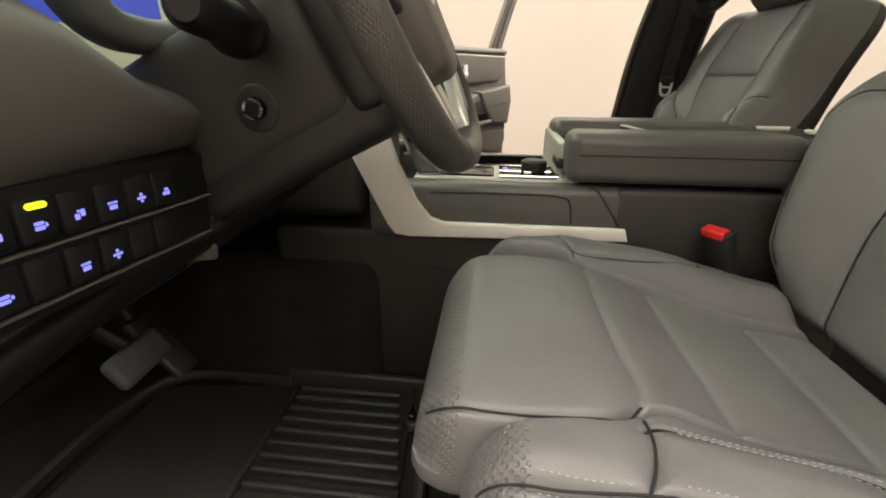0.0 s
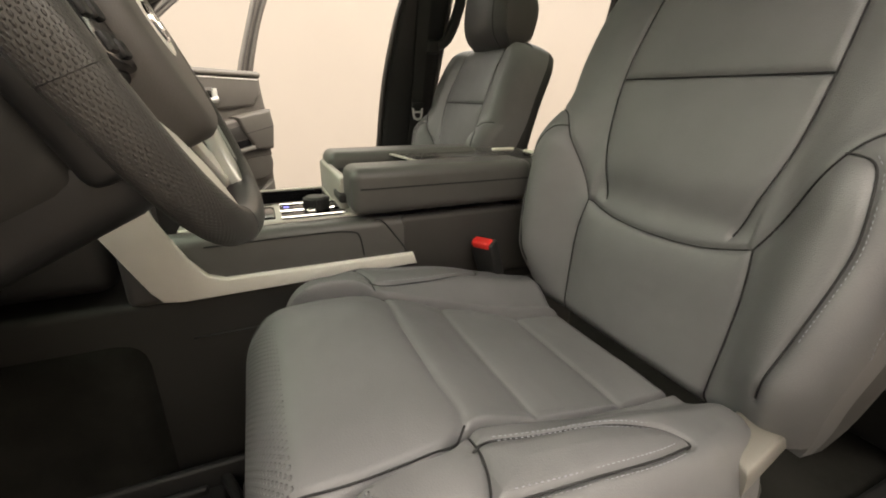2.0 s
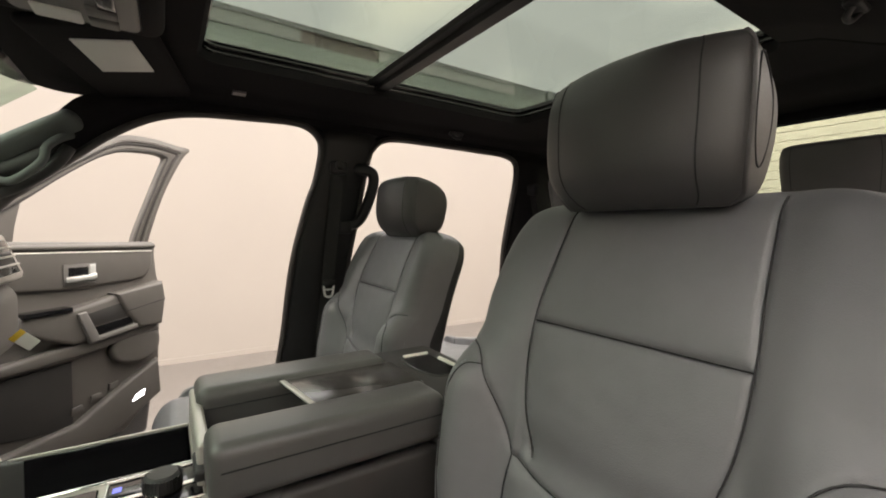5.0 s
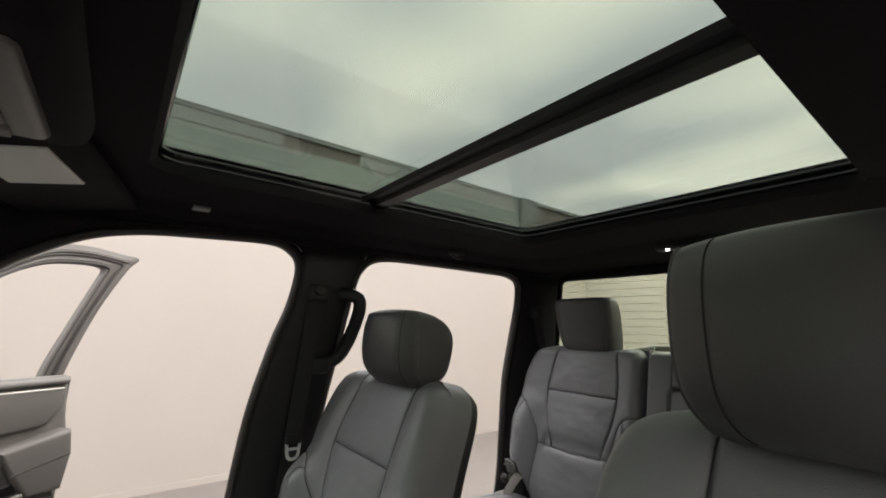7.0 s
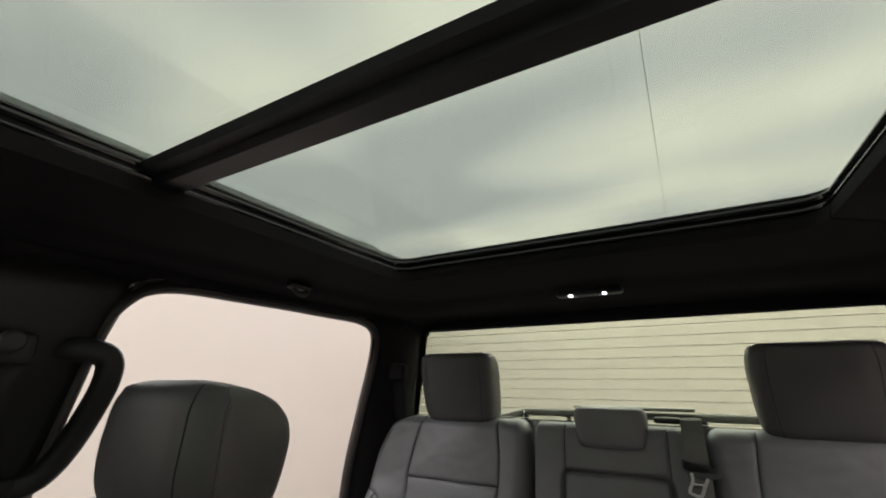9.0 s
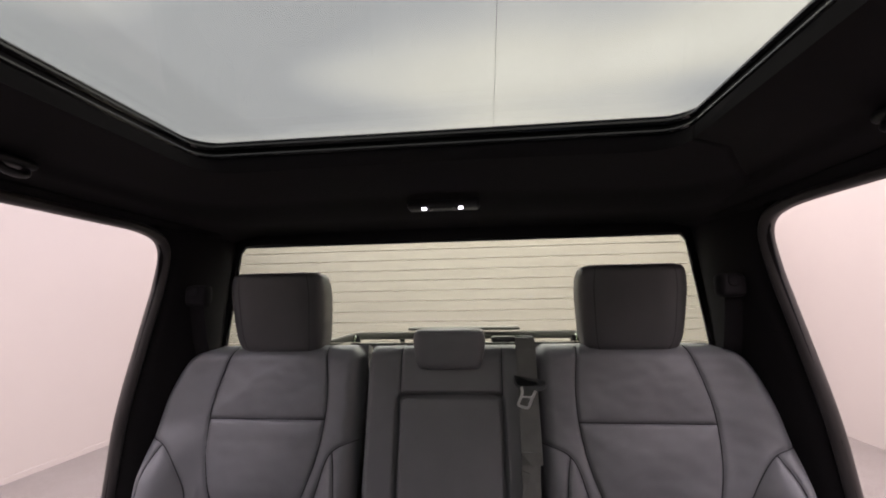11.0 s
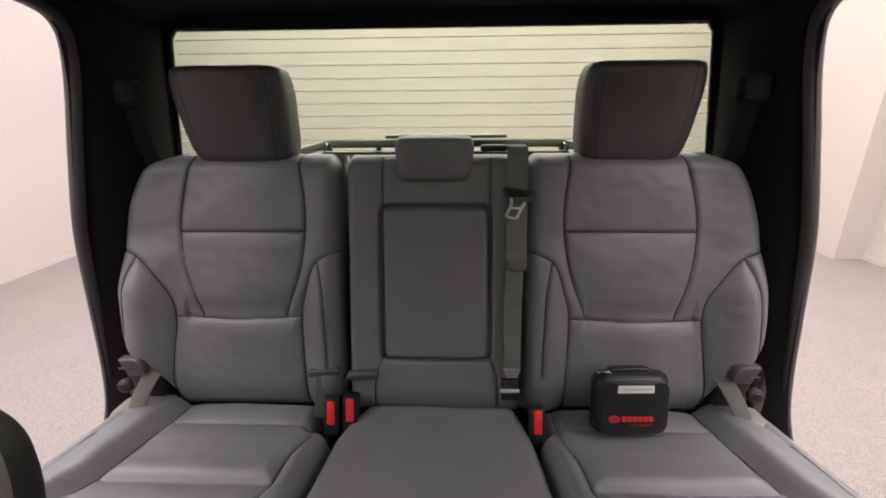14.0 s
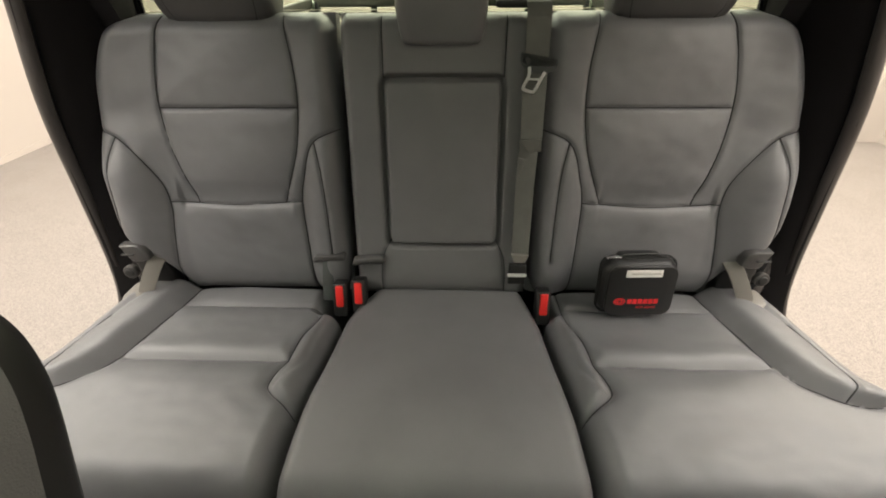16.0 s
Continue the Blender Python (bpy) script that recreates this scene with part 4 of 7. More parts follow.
def f_mid_w(y):
    """Half-width of the cushion's middle from its nose to the back."""
    return table(y, [0.05, 0.064, 0.075, 0.10, 0.14, 0.20, 0.235, 0.265, 0.29, 0.37, 0.52, 0.66], [0.145, 0.150, 0.164, 0.177, 0.182, 0.182, 0.178, 0.162, 0.152, 0.147, 0.133, 0.122])


def f_back_y(z):
    return table(z, [0.90, 0.98, 1.10, 1.167, 1.27, 1.373, 1.45, 1.54, 1.60], [0.632, 0.636, 0.648, 0.660, 0.683, 0.712, 0.742, 0.788, 0.82])


def f_back_w(z):
    return table(z, [0.93, 1.0, 1.1, 1.2, 1.28, 1.33, 1.42, 1.49, 1.53, 1.555, 1.575], [0.245, 0.266, 0.285, 0.294, 0.294, 0.290, 0.287, 0.279, 0.264, 0.238, 0.18])


def f_cush_z(y):
    return table(y, [0.0, 0.06, 0.12, 0.20, 0.27, 0.37, 0.52, 0.64], [1.030, 1.040, 1.048, 1.050, 1.042, 1.008, 0.968, 0.952])


def front_seat(name, label, xc, outer, rest=0.0):
    """A leather front seat: cushion, backrest, headrest, base and recliner covers."""
    st = thing(name, (xc, 0.35, 0.66), label, "car seat", "front seats")

    def blift(x, z):
        ax = np.abs(x)
        low = 1 - step(1.24, 1.36, z)
        b = 0.064 * step(0.15, 0.235, ax) * low * step(0.93, 1.06, z)
        up = 0.012 * step(0.14, 0.20, ax) * (1 - low)
        return b + up - 0.010 * np.exp(-((z - 1.19) / 0.03) ** 2) * (ax < 0.14)

    def bplace(x, z, h):
        return xc + x, f_back_y(z) - h * 0.97, z + h * 0.22

    def bregion(x, z):
        ax = np.abs(x)
        e = np.interp(z, [1.178, 1.28, 1.375, 1.46, 1.56], [0.112, 0.143, 0.151, 0.146, 0.140])
        side = np.interp(z, [0.95, 1.10, 1.17, 1.262, 1.31, 1.322, 1.323], [0.147, 0.153, 0.145, 0.195, 0.232, 0.30, 0.4])
        v = 1.148 + 0.022 * (ax / 0.145) ** 2
        return np.where((z < 1.322) & (ax > side), 3, np.where(z < v, 2, np.where(ax > e, 4, np.where(z > 1.373, 0, 1))))

    made, surf = pad(["upper_insert", "back_insert", "lumbar_panel", "side_bolster", "shoulder_panel", "backrest_shell"], st, lambda v: -f_back_w(v) + (0.014 if outer > 0 else 0.0), lambda v: f_back_w(v) - (0.014 if outer < 0 else 0.0), 0.94, 1.575, blift, bplace, F_SEAMS,
        nx=150, nv=170, r=(0.036, 0.03, 0.045), drop=0.055, thick=0.095, puff=0.006, reach=0.032, groove=0.0046, width=0.0034, region=bregion, wrinkle=0.0018, split=(3, 4), back=m_black, outer=outer)

    for q in (-1, 1):
        for line in ([(q * 0.234, 1.282), (q * 0.248, 1.264), (q * 0.256, 1.228), (q * 0.257, 1.185), (q * 0.243, 1.10)], [(q * 0.288, 1.247), (q * 0.286, 1.176), (q * 0.280, 1.10)]):
            stitches(line, surf, st, m_stitch, q * 0.0055)

    def cplace(x, y, h):
        return xc + x, y, f_cush_z(y) + h

    # the middle: an extending thigh block with its own nose, then the flat inserts
    def mlift(x, y):
        return -0.006 * step(0.28, 0.34, y) * (1 - step(0.12, 0.15, np.abs(x))) - 0.004 * step(0.12, 0.17, np.abs(x)) * (1 - step(0.24, 0.28, y))

    def mregion(x, y):
        return np.where(y > 0.368, 2, np.where(y > 0.272, 1, np.where(y < 0.112, 3, 0)))

    pad(["thigh_panel", "front_insert", "seat_insert", "punched_nose", "cushion_skirt"], st, lambda v: -f_mid_w(v), f_mid_w, 0.064, 0.63, mlift, cplace, C_MID, soft=C_SOFT,
        nx=130, nv=170, r=(0.013, 0.062, 0.04), drop=0.075, thick=0.035, puff=0.008, reach=0.024, groove=0.0042, width=0.0034, region=mregion,
        mats=[m_leather, m_leather, m_leather, m_leather_dots, m_leather], wrinkle=0.002)

    # a bolster at each side, set back from the nose
    cw = lambda v: table(v, [0.11, 0.13, 0.17, 0.25, 0.45, 0.58, 0.64], [0.248, 0.262, 0.276, 0.284, 0.282, 0.262, 0.238])

    def clift(x, y):
        ax = np.abs(x)
        bol = step(0.145, 0.20, ax) * table(y, [0.10, 0.16, 0.27, 0.37, 0.45, 0.55, 0.66], [0.0, 0.004, 0.012, 0.034, 0.042, 0.034, 0.028])
        return bol - 0.012 * step(0.215, 0.26, ax) * (1 - step(0.17, 0.27, y))

    def cregion(x, y):
        return np.where(y > 0.262, 0, np.where(y < 0.168, 2, 1))

    for q in (-1, 1):
        inn = lambda v: f_mid_w(v) - 0.004 + 0.004 * (1 - step(0.24, 0.27, v))
        edge = (lambda v: inn(v), cw) if q > 0 else (lambda v: -cw(v), lambda v: -inn(v))
        made, surf = pad(["cushion_bolster", "cushion_corner", "punched_nose", "cushion_skirt"], st, *edge, 0.116, 0.63, clift, cplace, [[(q * x, y) for x, y in l] for l in C_BOL],
                         nx=90, nv=150, r=((0.012, 0.045) if q > 0 else (0.045, 0.012), 0.060, 0.04), drop=0.085, thick=0.075, puff=0.009, reach=0.022, groove=0.0042, width=0.0034, region=cregion,
                         mats=[m_leather, m_leather, m_leather_dots, m_leather], wrinkle=0.0025)
        for line in ([(q * 0.243, 0.27), (q * 0.245, 0.331), (q * 0.246, 0.416), (q * 0.239, 0.468)], [(q * 0.181, 0.285), (q * 0.186, 0.33), (q * 0.193, 0.39), (q * 0.212, 0.462)], [(q * 0.246, 0.24), (q * 0.243, 0.20), (q * 0.236, 0.16)]):
            for off in (-0.0055, 0.0055):
                stitches(line, surf, st, m_stitch, off)
    front_headrest(st, xc - outer * 0.016 + (0.014 if outer < 0 else 0), 0.703 + rest, 1.546, 1.748, outer)
    # lower frame, rails and covers
    part("seat_base", rbox((xc - 0.235, 0.10, 0.76), (xc + 0.235, 0.60, 0.90), 0.03), m_black, st)
    for q in (-1, 1):
        part("rail", rbox((xc + q * 0.19 - 0.025, 0.02, 0.645), (xc + q * 0.19 + 0.025, 0.66, 0.70), 0.008), m_black, st)
        part("riser", rbox((xc + q * 0.19 - 0.02, 0.12, 0.68), (xc + q * 0.19 + 0.02, 0.56, 0.80), 0.01), m_black, st)
        if q == outer:
            part("recliner_cover", prism([(q * 0.209, 0.565), (q * 0.194, 0.647), (q * 0.235, 0.713), (q * 0.269, 0.531)], 0.035, Matrix.Translation((xc, 0, 0.952)), 0.008, 3), m_cover, st, "beige-grey plastic recliner cover")
        else:
            part("recliner_cover", rbox((xc + q * 0.232 - 0.030, 0.56, 0.95), (xc + q * 0.232 + 0.030, 0.67, 0.98), 0.008, 3), m_black, st)
        part("side_shield", rbox((xc + q * 0.232 - 0.02, 0.10, 0.80), (xc + q * 0.232 + 0.022, 0.62, 0.925), 0.015, 3), m_black, st)
    return st


driver = front_seat("driver_seat", "dark grey leather driver's seat with stitched bolsters", 0.505, 1)
passenger = front_seat("passenger_seat", "dark grey leather passenger seat with headrest, slid back", -0.505, -1, 0.028)
passenger.location = (-0.505, 0.35 + 0.113, 0.66 - 0.055)

# ---- rear bench ----
def r_back_y(z):
    return 1.74 + 0.187 * (z - 1.402)


def rear_half(sgn):
    """One outer place of the rear bench; sgn -1: passenger's side."""
    o = 0.0 if sgn < 0 else -0.010
    X = lambda a: sgn * (a + o)
    seams = [
        curve2([(X(0.574), 1.60), (X(0.608), 1.48), (X(0.618), 1.407), (X(0.612), 1.31), (X(0.582), 1.194)]),
        curve2([(X(0.327), 1.60), (X(0.313), 1.49), (X(0.313), 1.407), (X(0.330), 1.31), (X(0.373), 1.194)]),
        curve2([(X(0.645), 1.197), (X(0.49), 1.188), (X(0.331), 1.198)]),
        curve2([(X(0.80), 1.366), (X(0.716), 1.348), (X(0.66), 1.266), (X(0.645), 1.196), (X(0.655), 1.10), (X(0.67), 0.94)]),
        curve2([(X(0.716), 1.348), (X(0.742), 1.28), (X(0.752), 1.18), (X(0.757), 1.06)]),
        curve2([(X(0.20), 1.366), (X(0.286), 1.335), (X(0.319), 1.254), (X(0.331), 1.198), (X(0.330), 1.10), (X(0.326), 0.94)]),
        curve2([(X(0.286), 1.335), (X(0.272), 1.25), (X(0.268), 1.06)]),
        [(X(0.618), 1.405), (X(0.313), 1.405)],
    ]
    return seams


def r_lift(x, z):
    a = np.abs(x)
    low = 1 - step(1.26, 1.40, z)
    out = 0.050 * step(0.62, 0.73, a) * (0.35 + 0.65 * low) - 0.02 * step(0.73, 0.80, a)
    inn = 0.020 * (1 - step(0.27, 0.33, a)) * step(0.20, 0.24, a) * low
    return out + inn - 0.008 * np.exp(-((z - 1.21) / 0.03) ** 2) * ((a > 0.36) & (a < 0.62))


def r_place(x, z, h):
    return x, r_back_y(z) - h * 0.98, z + h * 0.18


def r_edge(z):
    return table(z, [0.93, 1.0, 1.05, 1.09, 1.13, 1.2, 1.36, 1.45, 1.52, 1.565, 1.59], [0.675, 0.680, 0.700, 0.735, 0.772, 0.783, 0.770, 0.750, 0.724, 0.692, 0.635])


def r_region(x, z):
    a = np.abs(x) + np.where(x > 0, 0.010, 0)
    e0 = np.interp(z, [1.194, 1.31, 1.407, 1.49, 1.60], [0.373, 0.330, 0.313, 0.313, 0.327])
    e1 = np.interp(z, [1.194, 1.31, 1.407, 1.48, 1.60], [0.582, 0.612, 0.618, 0.608, 0.574])
    s0 = np.interp(z, [0.94, 1.198, 1.254, 1.335, 1.366, 1.367], [0.326, 0.331, 0.319, 0.286, 0.20, 0.0])
    s1 = np.interp(z, [0.94, 1.196, 1.266, 1.348, 1.366, 1.367], [0.67, 0.645, 0.66, 0.716, 0.80, 0.9])
    return np.where((z < 1.366) & ((a < s0) | (a > s1)), 3, np.where(z < 1.19, 2, np.where((a < e0) | (a > e1), 4, np.where(z > 1.405, 0, 1))))


bench = thing("rear_bench", (0, 1.5, 0.66), "dark grey leather rear bench with three headrests and split back", "car seat")
NAMES = ["upper_insert", "back_insert", "lumbar_panel", "side_bolster", "shoulder_panel", "backrest_shell"]
R_KW = dict(nx=140, nv=160, r=(0.04, 0.105, 0.045), drop=0.055, thick=0.06, puff=0.006, reach=0.034, groove=0.0046, width=0.0034, region=r_region, wrinkle=0.0034, split=(3, 4))
pad(NAMES, bench, lambda v: -r_edge(v), lambda v: -0.226 - 0.014 * (1.58 - v), 0.950, 1.588, r_lift, r_place, rear_half(-1), **R_KW)
pad(NAMES, bench, lambda v: 0.207 + 0.012 * (1.58 - v), lambda v: r_edge(v) - 0.004, 0.950, 1.588, r_lift, r_place, rear_half(1), **R_KW)


def m_region(x, z):
    ins = (np.abs(x) < 0.128) & (z > 1.092) & (z < 1.464)
    return np.where(ins, 0, np.where(z < 1.092, 1, 2))


gap = []
for cx, cz, a0 in ((0.110, 1.446, 0), (-0.110, 1.446, 90), (-0.113, 1.110, 180), (0.113, 1.110, 270)):
    gap += [(cx + 0.018 * math.cos(radians(a0 + k * 22.5)), cz + 0.018 * math.sin(radians(a0 + k * 22.5))) for k in range(5)]
gap.append(gap[0])
m_seams = [curve2([(-0.122, 1.60), (-0.124, 1.464)]), curve2([(0.13, 1.60), (0.128, 1.464)]), curve2([(-0.128, 1.10), (-0.150, 1.05), (-0.156, 0.94)]), curve2([(0.130, 1.10), (0.150, 1.05), (0.156, 0.94)])]
pad(["folding_armrest", "lower_panel", "centre_panel", "backrest_shell"], bench, lambda v: -0.212 - 0.014 * (1.58 - v), lambda v: 0.203 + 0.012 * (1.58 - v), 0.945, 1.585,
    lambda x, z: 0.004 * ((np.abs(x) < 0.12) & (z > 1.1) & (z < 1.456)), r_place, m_seams, nx=130, nv=170, r=(0.02, 0.08, 0.035), drop=0.045, thick=0.06, puff=0.006, reach=0.03, groove=0.004, width=0.003,
    region=m_region, deep=[(gap, 0.0055, 0.02)], mats=[m_vinyl] * 4)
headrest(bench, -0.456, 1.766, 1.563, 1.774, 0.127, 0.12, 0.050, flare_=0.09, seams=(0.74,), mat=m_leather_shaded)
headrest(bench, 0.450, 1.766, 1.563, 1.774, 0.127, 0.12, 0.050, flare_=0.09, seams=(0.74,), mat=m_leather_shaded)
headrest(bench, -0.001, 1.735, 1.525, 1.622, 0.089, 0.09, 0.0, posts=False, name="centre_headrest", seams=(), mat=m_vinyl)


def rc_z(y):
    return table(y, [1.12, 1.18, 1.25, 1.33, 1.42, 1.50, 1.60, 1.70], [0.965, 0.982, 0.990, 0.988, 0.975, 0.968, 0.960, 0.956])


def rc_place(x, y, h):
    return x, y, rc_z(y) + h


O_LINE = [(0.628, 1.72), (0.645, 1.60), (0.662, 1.51), (0.674, 1.43), (0.693, 1.378), (0.717, 1.353), (0.742, 1.333), (0.775, 1.322), (0.85, 1.315)]
I_LINE = [(0.288, 1.72), (0.290, 1.56), (0.312, 1.49), (0.316, 1.413), (0.325, 1.385), (0.329, 1.355), (0.325, 1.335), (0.298, 1.311), (0.24, 1.277)]
RC = [curve2([(-a, y) for a, y in O_LINE]), curve2([(-a, y) for a, y in I_LINE]),
      curve2([(-0.748, 1.332), (-0.774, 1.355), (-0.780, 1.39), (-0.778, 1.45), (-0.766, 1.53)])]
RS = [[(-0.64, 1.598), (-0.292, 1.598)], [(-0.672, 1.42), (-0.318, 1.42)], curve2([(-0.768, 1.53), (-0.742, 1.62)]), curve2([(-0.268, 1.56), (-0.277, 1.45), (-0.280, 1.40), (-0.318, 1.338)])]


def o_edge(y):
    return np.interp(y, [p[1] for p in O_LINE[::-1]], [p[0] for p in O_LINE[::-1]])


def i_edge(y):
    return np.interp(y, [p[1] for p in I_LINE[::-1]], [p[0] for p in I_LINE[::-1]])


def rc_lift(x, y):
    a = np.abs(x)
    out = 0.027 * step(-0.004, 0.045, a - o_edge(y)) - 0.030 * step(0.765, 0.84, a) * step(1.32, 1.40, y)
    inn = 0.016 * step(-0.004, 0.028, i_edge(y) - a)
    pleat = 0.006 * np.exp(-((y - 1.445) / 0.030) ** 2) * (y > 1.42) + 0.005 * np.exp(-((y - 1.36) / 0.05) ** 2)
    return out + inn + (pleat - 0.006 * np.exp(-((y - 1.418) / 0.012) ** 2)) * (1 - step(-0.03, 0.0, a - o_edge(y))) * (1 - step(-0.03, 0.0, i_edge(y) - a))


def rc_region(x, y):
    a = np.abs(x)
    return np.where((a > o_edge(y)) & (y > 1.315), 2, np.where((a < i_edge(y)) & (y > 1.277), 3, np.where(y > 1.42, 0, 1)))


C_KW = dict(nx=130, nv=130, r=(0.04, 0.07, 0.03), drop=0.075, thick=0.06, puff=0.009, reach=0.03, groove=0.0042, width=0.0033, region=rc_region, wrinkle=0.0036)
CN = ["seat_insert", "thigh_panel", "cushion_bolster", "inner_bolster", "cushion_skirt"]
_, skin = pad(CN, bench, lambda v: np.interp(v, [1.1, 1.25, 1.4, 1.62, 1.70], [-0.80, -0.835, -0.845, -0.80, -0.74]), lambda v: np.interp(v, [1.12, 1.3, 1.56, 1.58, 1.70], [-0.268, -0.262, -0.242, -0.285, -0.285]), 1.12, 1.69, rc_lift, rc_place, RC, soft=RS, **C_KW)
line = np.array([(-0.63 + 0.33 * f / 30, 1.598) for f in range(31)])
V, F = sweep(skin(line[:, 0], line[:, 1]) + np.array([0, 0, 0.0006]), ring(0.0016, n=8), up=(0, 0.3, 1))
mesh_part("welt", V, F, m_leather, bench)
V, F = sweep(skin(line[:, 0], line[:, 1]) * np.array([-1, 1, 1]) + np.array([0, 0, 0.0006]), ring(0.0016, n=8), up=(0, 0.3, 1))
mesh_part("welt", V, F, m_leather, bench)
RCD = [[(-x, y) for x, y in l] for l in RC]
pad(CN, bench, lambda v: np.interp(v, [1.12, 1.3, 1.56, 1.58, 1.70], [0.268, 0.262, 0.242, 0.262, 0.262]), lambda v: np.interp(v, [1.1, 1.25, 1.4, 1.62, 1.70], [0.80, 0.835, 0.845, 0.80, 0.74]), 1.12, 1.69, rc_lift, rc_place, RCD, soft=[[(-x, y) for x, y in l] for l in RS], **C_KW)
pad(["centre_cushion", "cushion_skirt"], bench, lambda v: np.interp(v, [1.12, 1.3, 1.55, 1.60, 1.66, 1.70], [-0.262, -0.256, -0.236, -0.222, -0.19, -0.17]), lambda v: np.interp(v, [1.12, 1.3, 1.55, 1.62, 1.70], [0.262, 0.256, 0.236, 0.222, 0.20]), 1.12, 1.69,
    lambda x, y: 0.010 - 0.05 * x * x, rc_place, [[(-0.9, 0), (-0.9, 0.1)]], thread=0, nx=60, nv=60, r=(0.03, 0.07, 0.03), drop=0.07, thick=0.06, puff=0.0, wrinkle=0.001, mats=[m_vinyl] * 2)
part("bench_base", rbox((-0.74, 1.22, 0.66), (0.74, 1.70, 0.86), 0.02), m_black, bench)
for sg in (-1, 1):
    # folding hinge, its strap and the moulded stop at the outer foot of the back
    o = 0.0 if sg < 0 else -0.016
    X = lambda a: sg * (a + o)
    part("hinge_cover", rbox((min(X(0.735), X(0.792)), 1.585, 0.955), (max(X(0.735), X(0.792)), 1.66, 0.992), 0.016, 4), m_cover, bench, "pale grey plastic hinge cover")
    V, F = sweep(smooth_line([(X(0.745), 1.612, 0.965), (X(0.735), 1.615, 0.995), (X(0.712), 1.626, 1.040), (X(0.698), 1.640, 1.066), (X(0.692), 1.664, 1.080)], 5), ring(0.0175, 0.0035, 12, 4), up=(0, 1, 0.25))
    mesh_part("strap", V, F, m_cover, bench, "pale grey hinge arm")
    part("hinge_ring", cyl((X(0.757), 1.632, 1.045), 0.017, 0.017, 0.016, (0, -1, 0.1), 24, 0.004), m_trim, bench)
    part("hinge_pin", cyl((X(0.757), 1.618, 1.046), 0.012, 0.010, 0.006, (0, -1, 0.1), 20, 0.002), m_black, bench)
    poly = [(X(0.758), 1.119), (X(0.722), 1.121), (X(0.706), 1.112), (X(0.698), 1.096), (X(0.698), 1.082), (X(0.716), 1.075), (X(0.742), 1.075), (X(0.748), 1.090)]
    stop = part("seat_stop", prism(poly if sg < 0 else poly[::-1], 0.026, Matrix(((1, 0, 0, 0), (0, 0, 1, 1.622), (0, 1, 0, 0), (0, 0, 0, 1))), 0.004, 3), m_leather_shaded, bench, "dark moulded plastic stop")
    part("slot", rbox((min(X(0.748), X(0.716)), 1.606, 1.103), (max(X(0.748), X(0.716)), 1.613, 1.107), 0.0015, 1), m_black, stop)
    part("hinge_well", rbox((min(X(0.690), X(0.770)), 1.655, 0.955), (max(X(0.690), X(0.770)), 1.70, 1.085), 0.01), m_black, bench)
for x, z, arm in ((-0.278, 1.066, True), (-0.182, 1.058, False)):
    poly = smooth_line([(x - 0.040, z - 0.006), (x - 0.026, z + 0.008), (x + 0.034, z + 0.011), (x + 0.037, z - 0.006), (x + 0.004, z - 0.006), (x - 0.034, z - 0.012)], 4, True)
    part("seat_stop", prism(poly, 0.024, Matrix(((1, 0, 0, 0), (0, 0, 1, 1.654), (0, 1, 0, 0), (0, 0, 0, 1))), 0.005, 3), m_leather_shaded, bench, "dark moulded plastic stop")
    if arm:
        V, F = sweep([(x - 0.014, 1.640, 0.950), (x - 0.010, 1.648, 1.0), (x - 0.004, 1.660, 1.062)], ring(0.0135, 0.003, 12, 4), up=(0, 1, 0.2))
        mesh_part("strap", V, F, m_pillar, bench, "grey hinge arm")

# ---- belts and buckles ----
def buckle(x, y, z, axis, group, label, twist=0.0, wide=0.026):
    b = thing("seat_belt_buckle", (x, y, z - 0.09), label, "belt buckle", group)
    M = Matrix.Translation((x, y, z)) @ Vector(axis).normalized().to_track_quat("Z", "Y").to_matrix().to_4x4() @ pose(0, 0, 0, 0, 0, twist)
    part("body", rbox((-wide, -0.013, -0.085), (wide, 0.013, 0.0), 0.006, 3, M), m_black, b)
    part("button", rbox((-wide + 0.006, -0.0145, -0.012), (wide - 0.006, 0.006, 0.0045), 0.004, 3, M), m_red, b, "red release button")
    part("slot", rbox((-wide + 0.008, 0.007, -0.006), (wide - 0.008, 0.010, 0.001), 0.001, 1, M), m_gloss, b)
    V, F = sweep([tuple(M @ Vector((0, 0, -0.08))), tuple(M @ Vector((0, 0.01, -0.17)))], ring(0.018, 0.004, 10, 4), up=(0, 1, 0))
    mesh_part("stalk", V, F, m_web, b)
    return b


buckle(0.262, 0.502, 1.079, (0.12, -0.32, 0.9), "front belt buckles", "black belt buckle with red button beside the console", 8)
buckle(-0.264, 0.60, 1.02, (-0.12, -0.32, 0.9), "front belt buckles", "black belt buckle with red button beside the console", -8)


def rear_buckle(x, y, z):
    b = thing("rear_belt_buckle", (x, y, z - 0.05), "black rear belt buckle with upright red button", "belt buckle", "rear belt buckles")
    M = Matrix.Translation((x, y, z)) @ pose(0, 0, 0, -18, 0, 0)
    part("body", rbox((-0.017, -0.010, -0.05), (0.017, 0.030, 0.036), 0.005, 3, M), m_black, b)
    part("button", rbox((-0.0095, -0.0135, -0.024), (0.0095, 0.0, 0.032), 0.004, 3, M), m_red, b, "red release button")


rear_buckle(-0.250, 1.612, 0.985)
rear_buckle(-0.205, 1.618, 0.990)
rear_buckle(0.242, 1.600, 0.978)


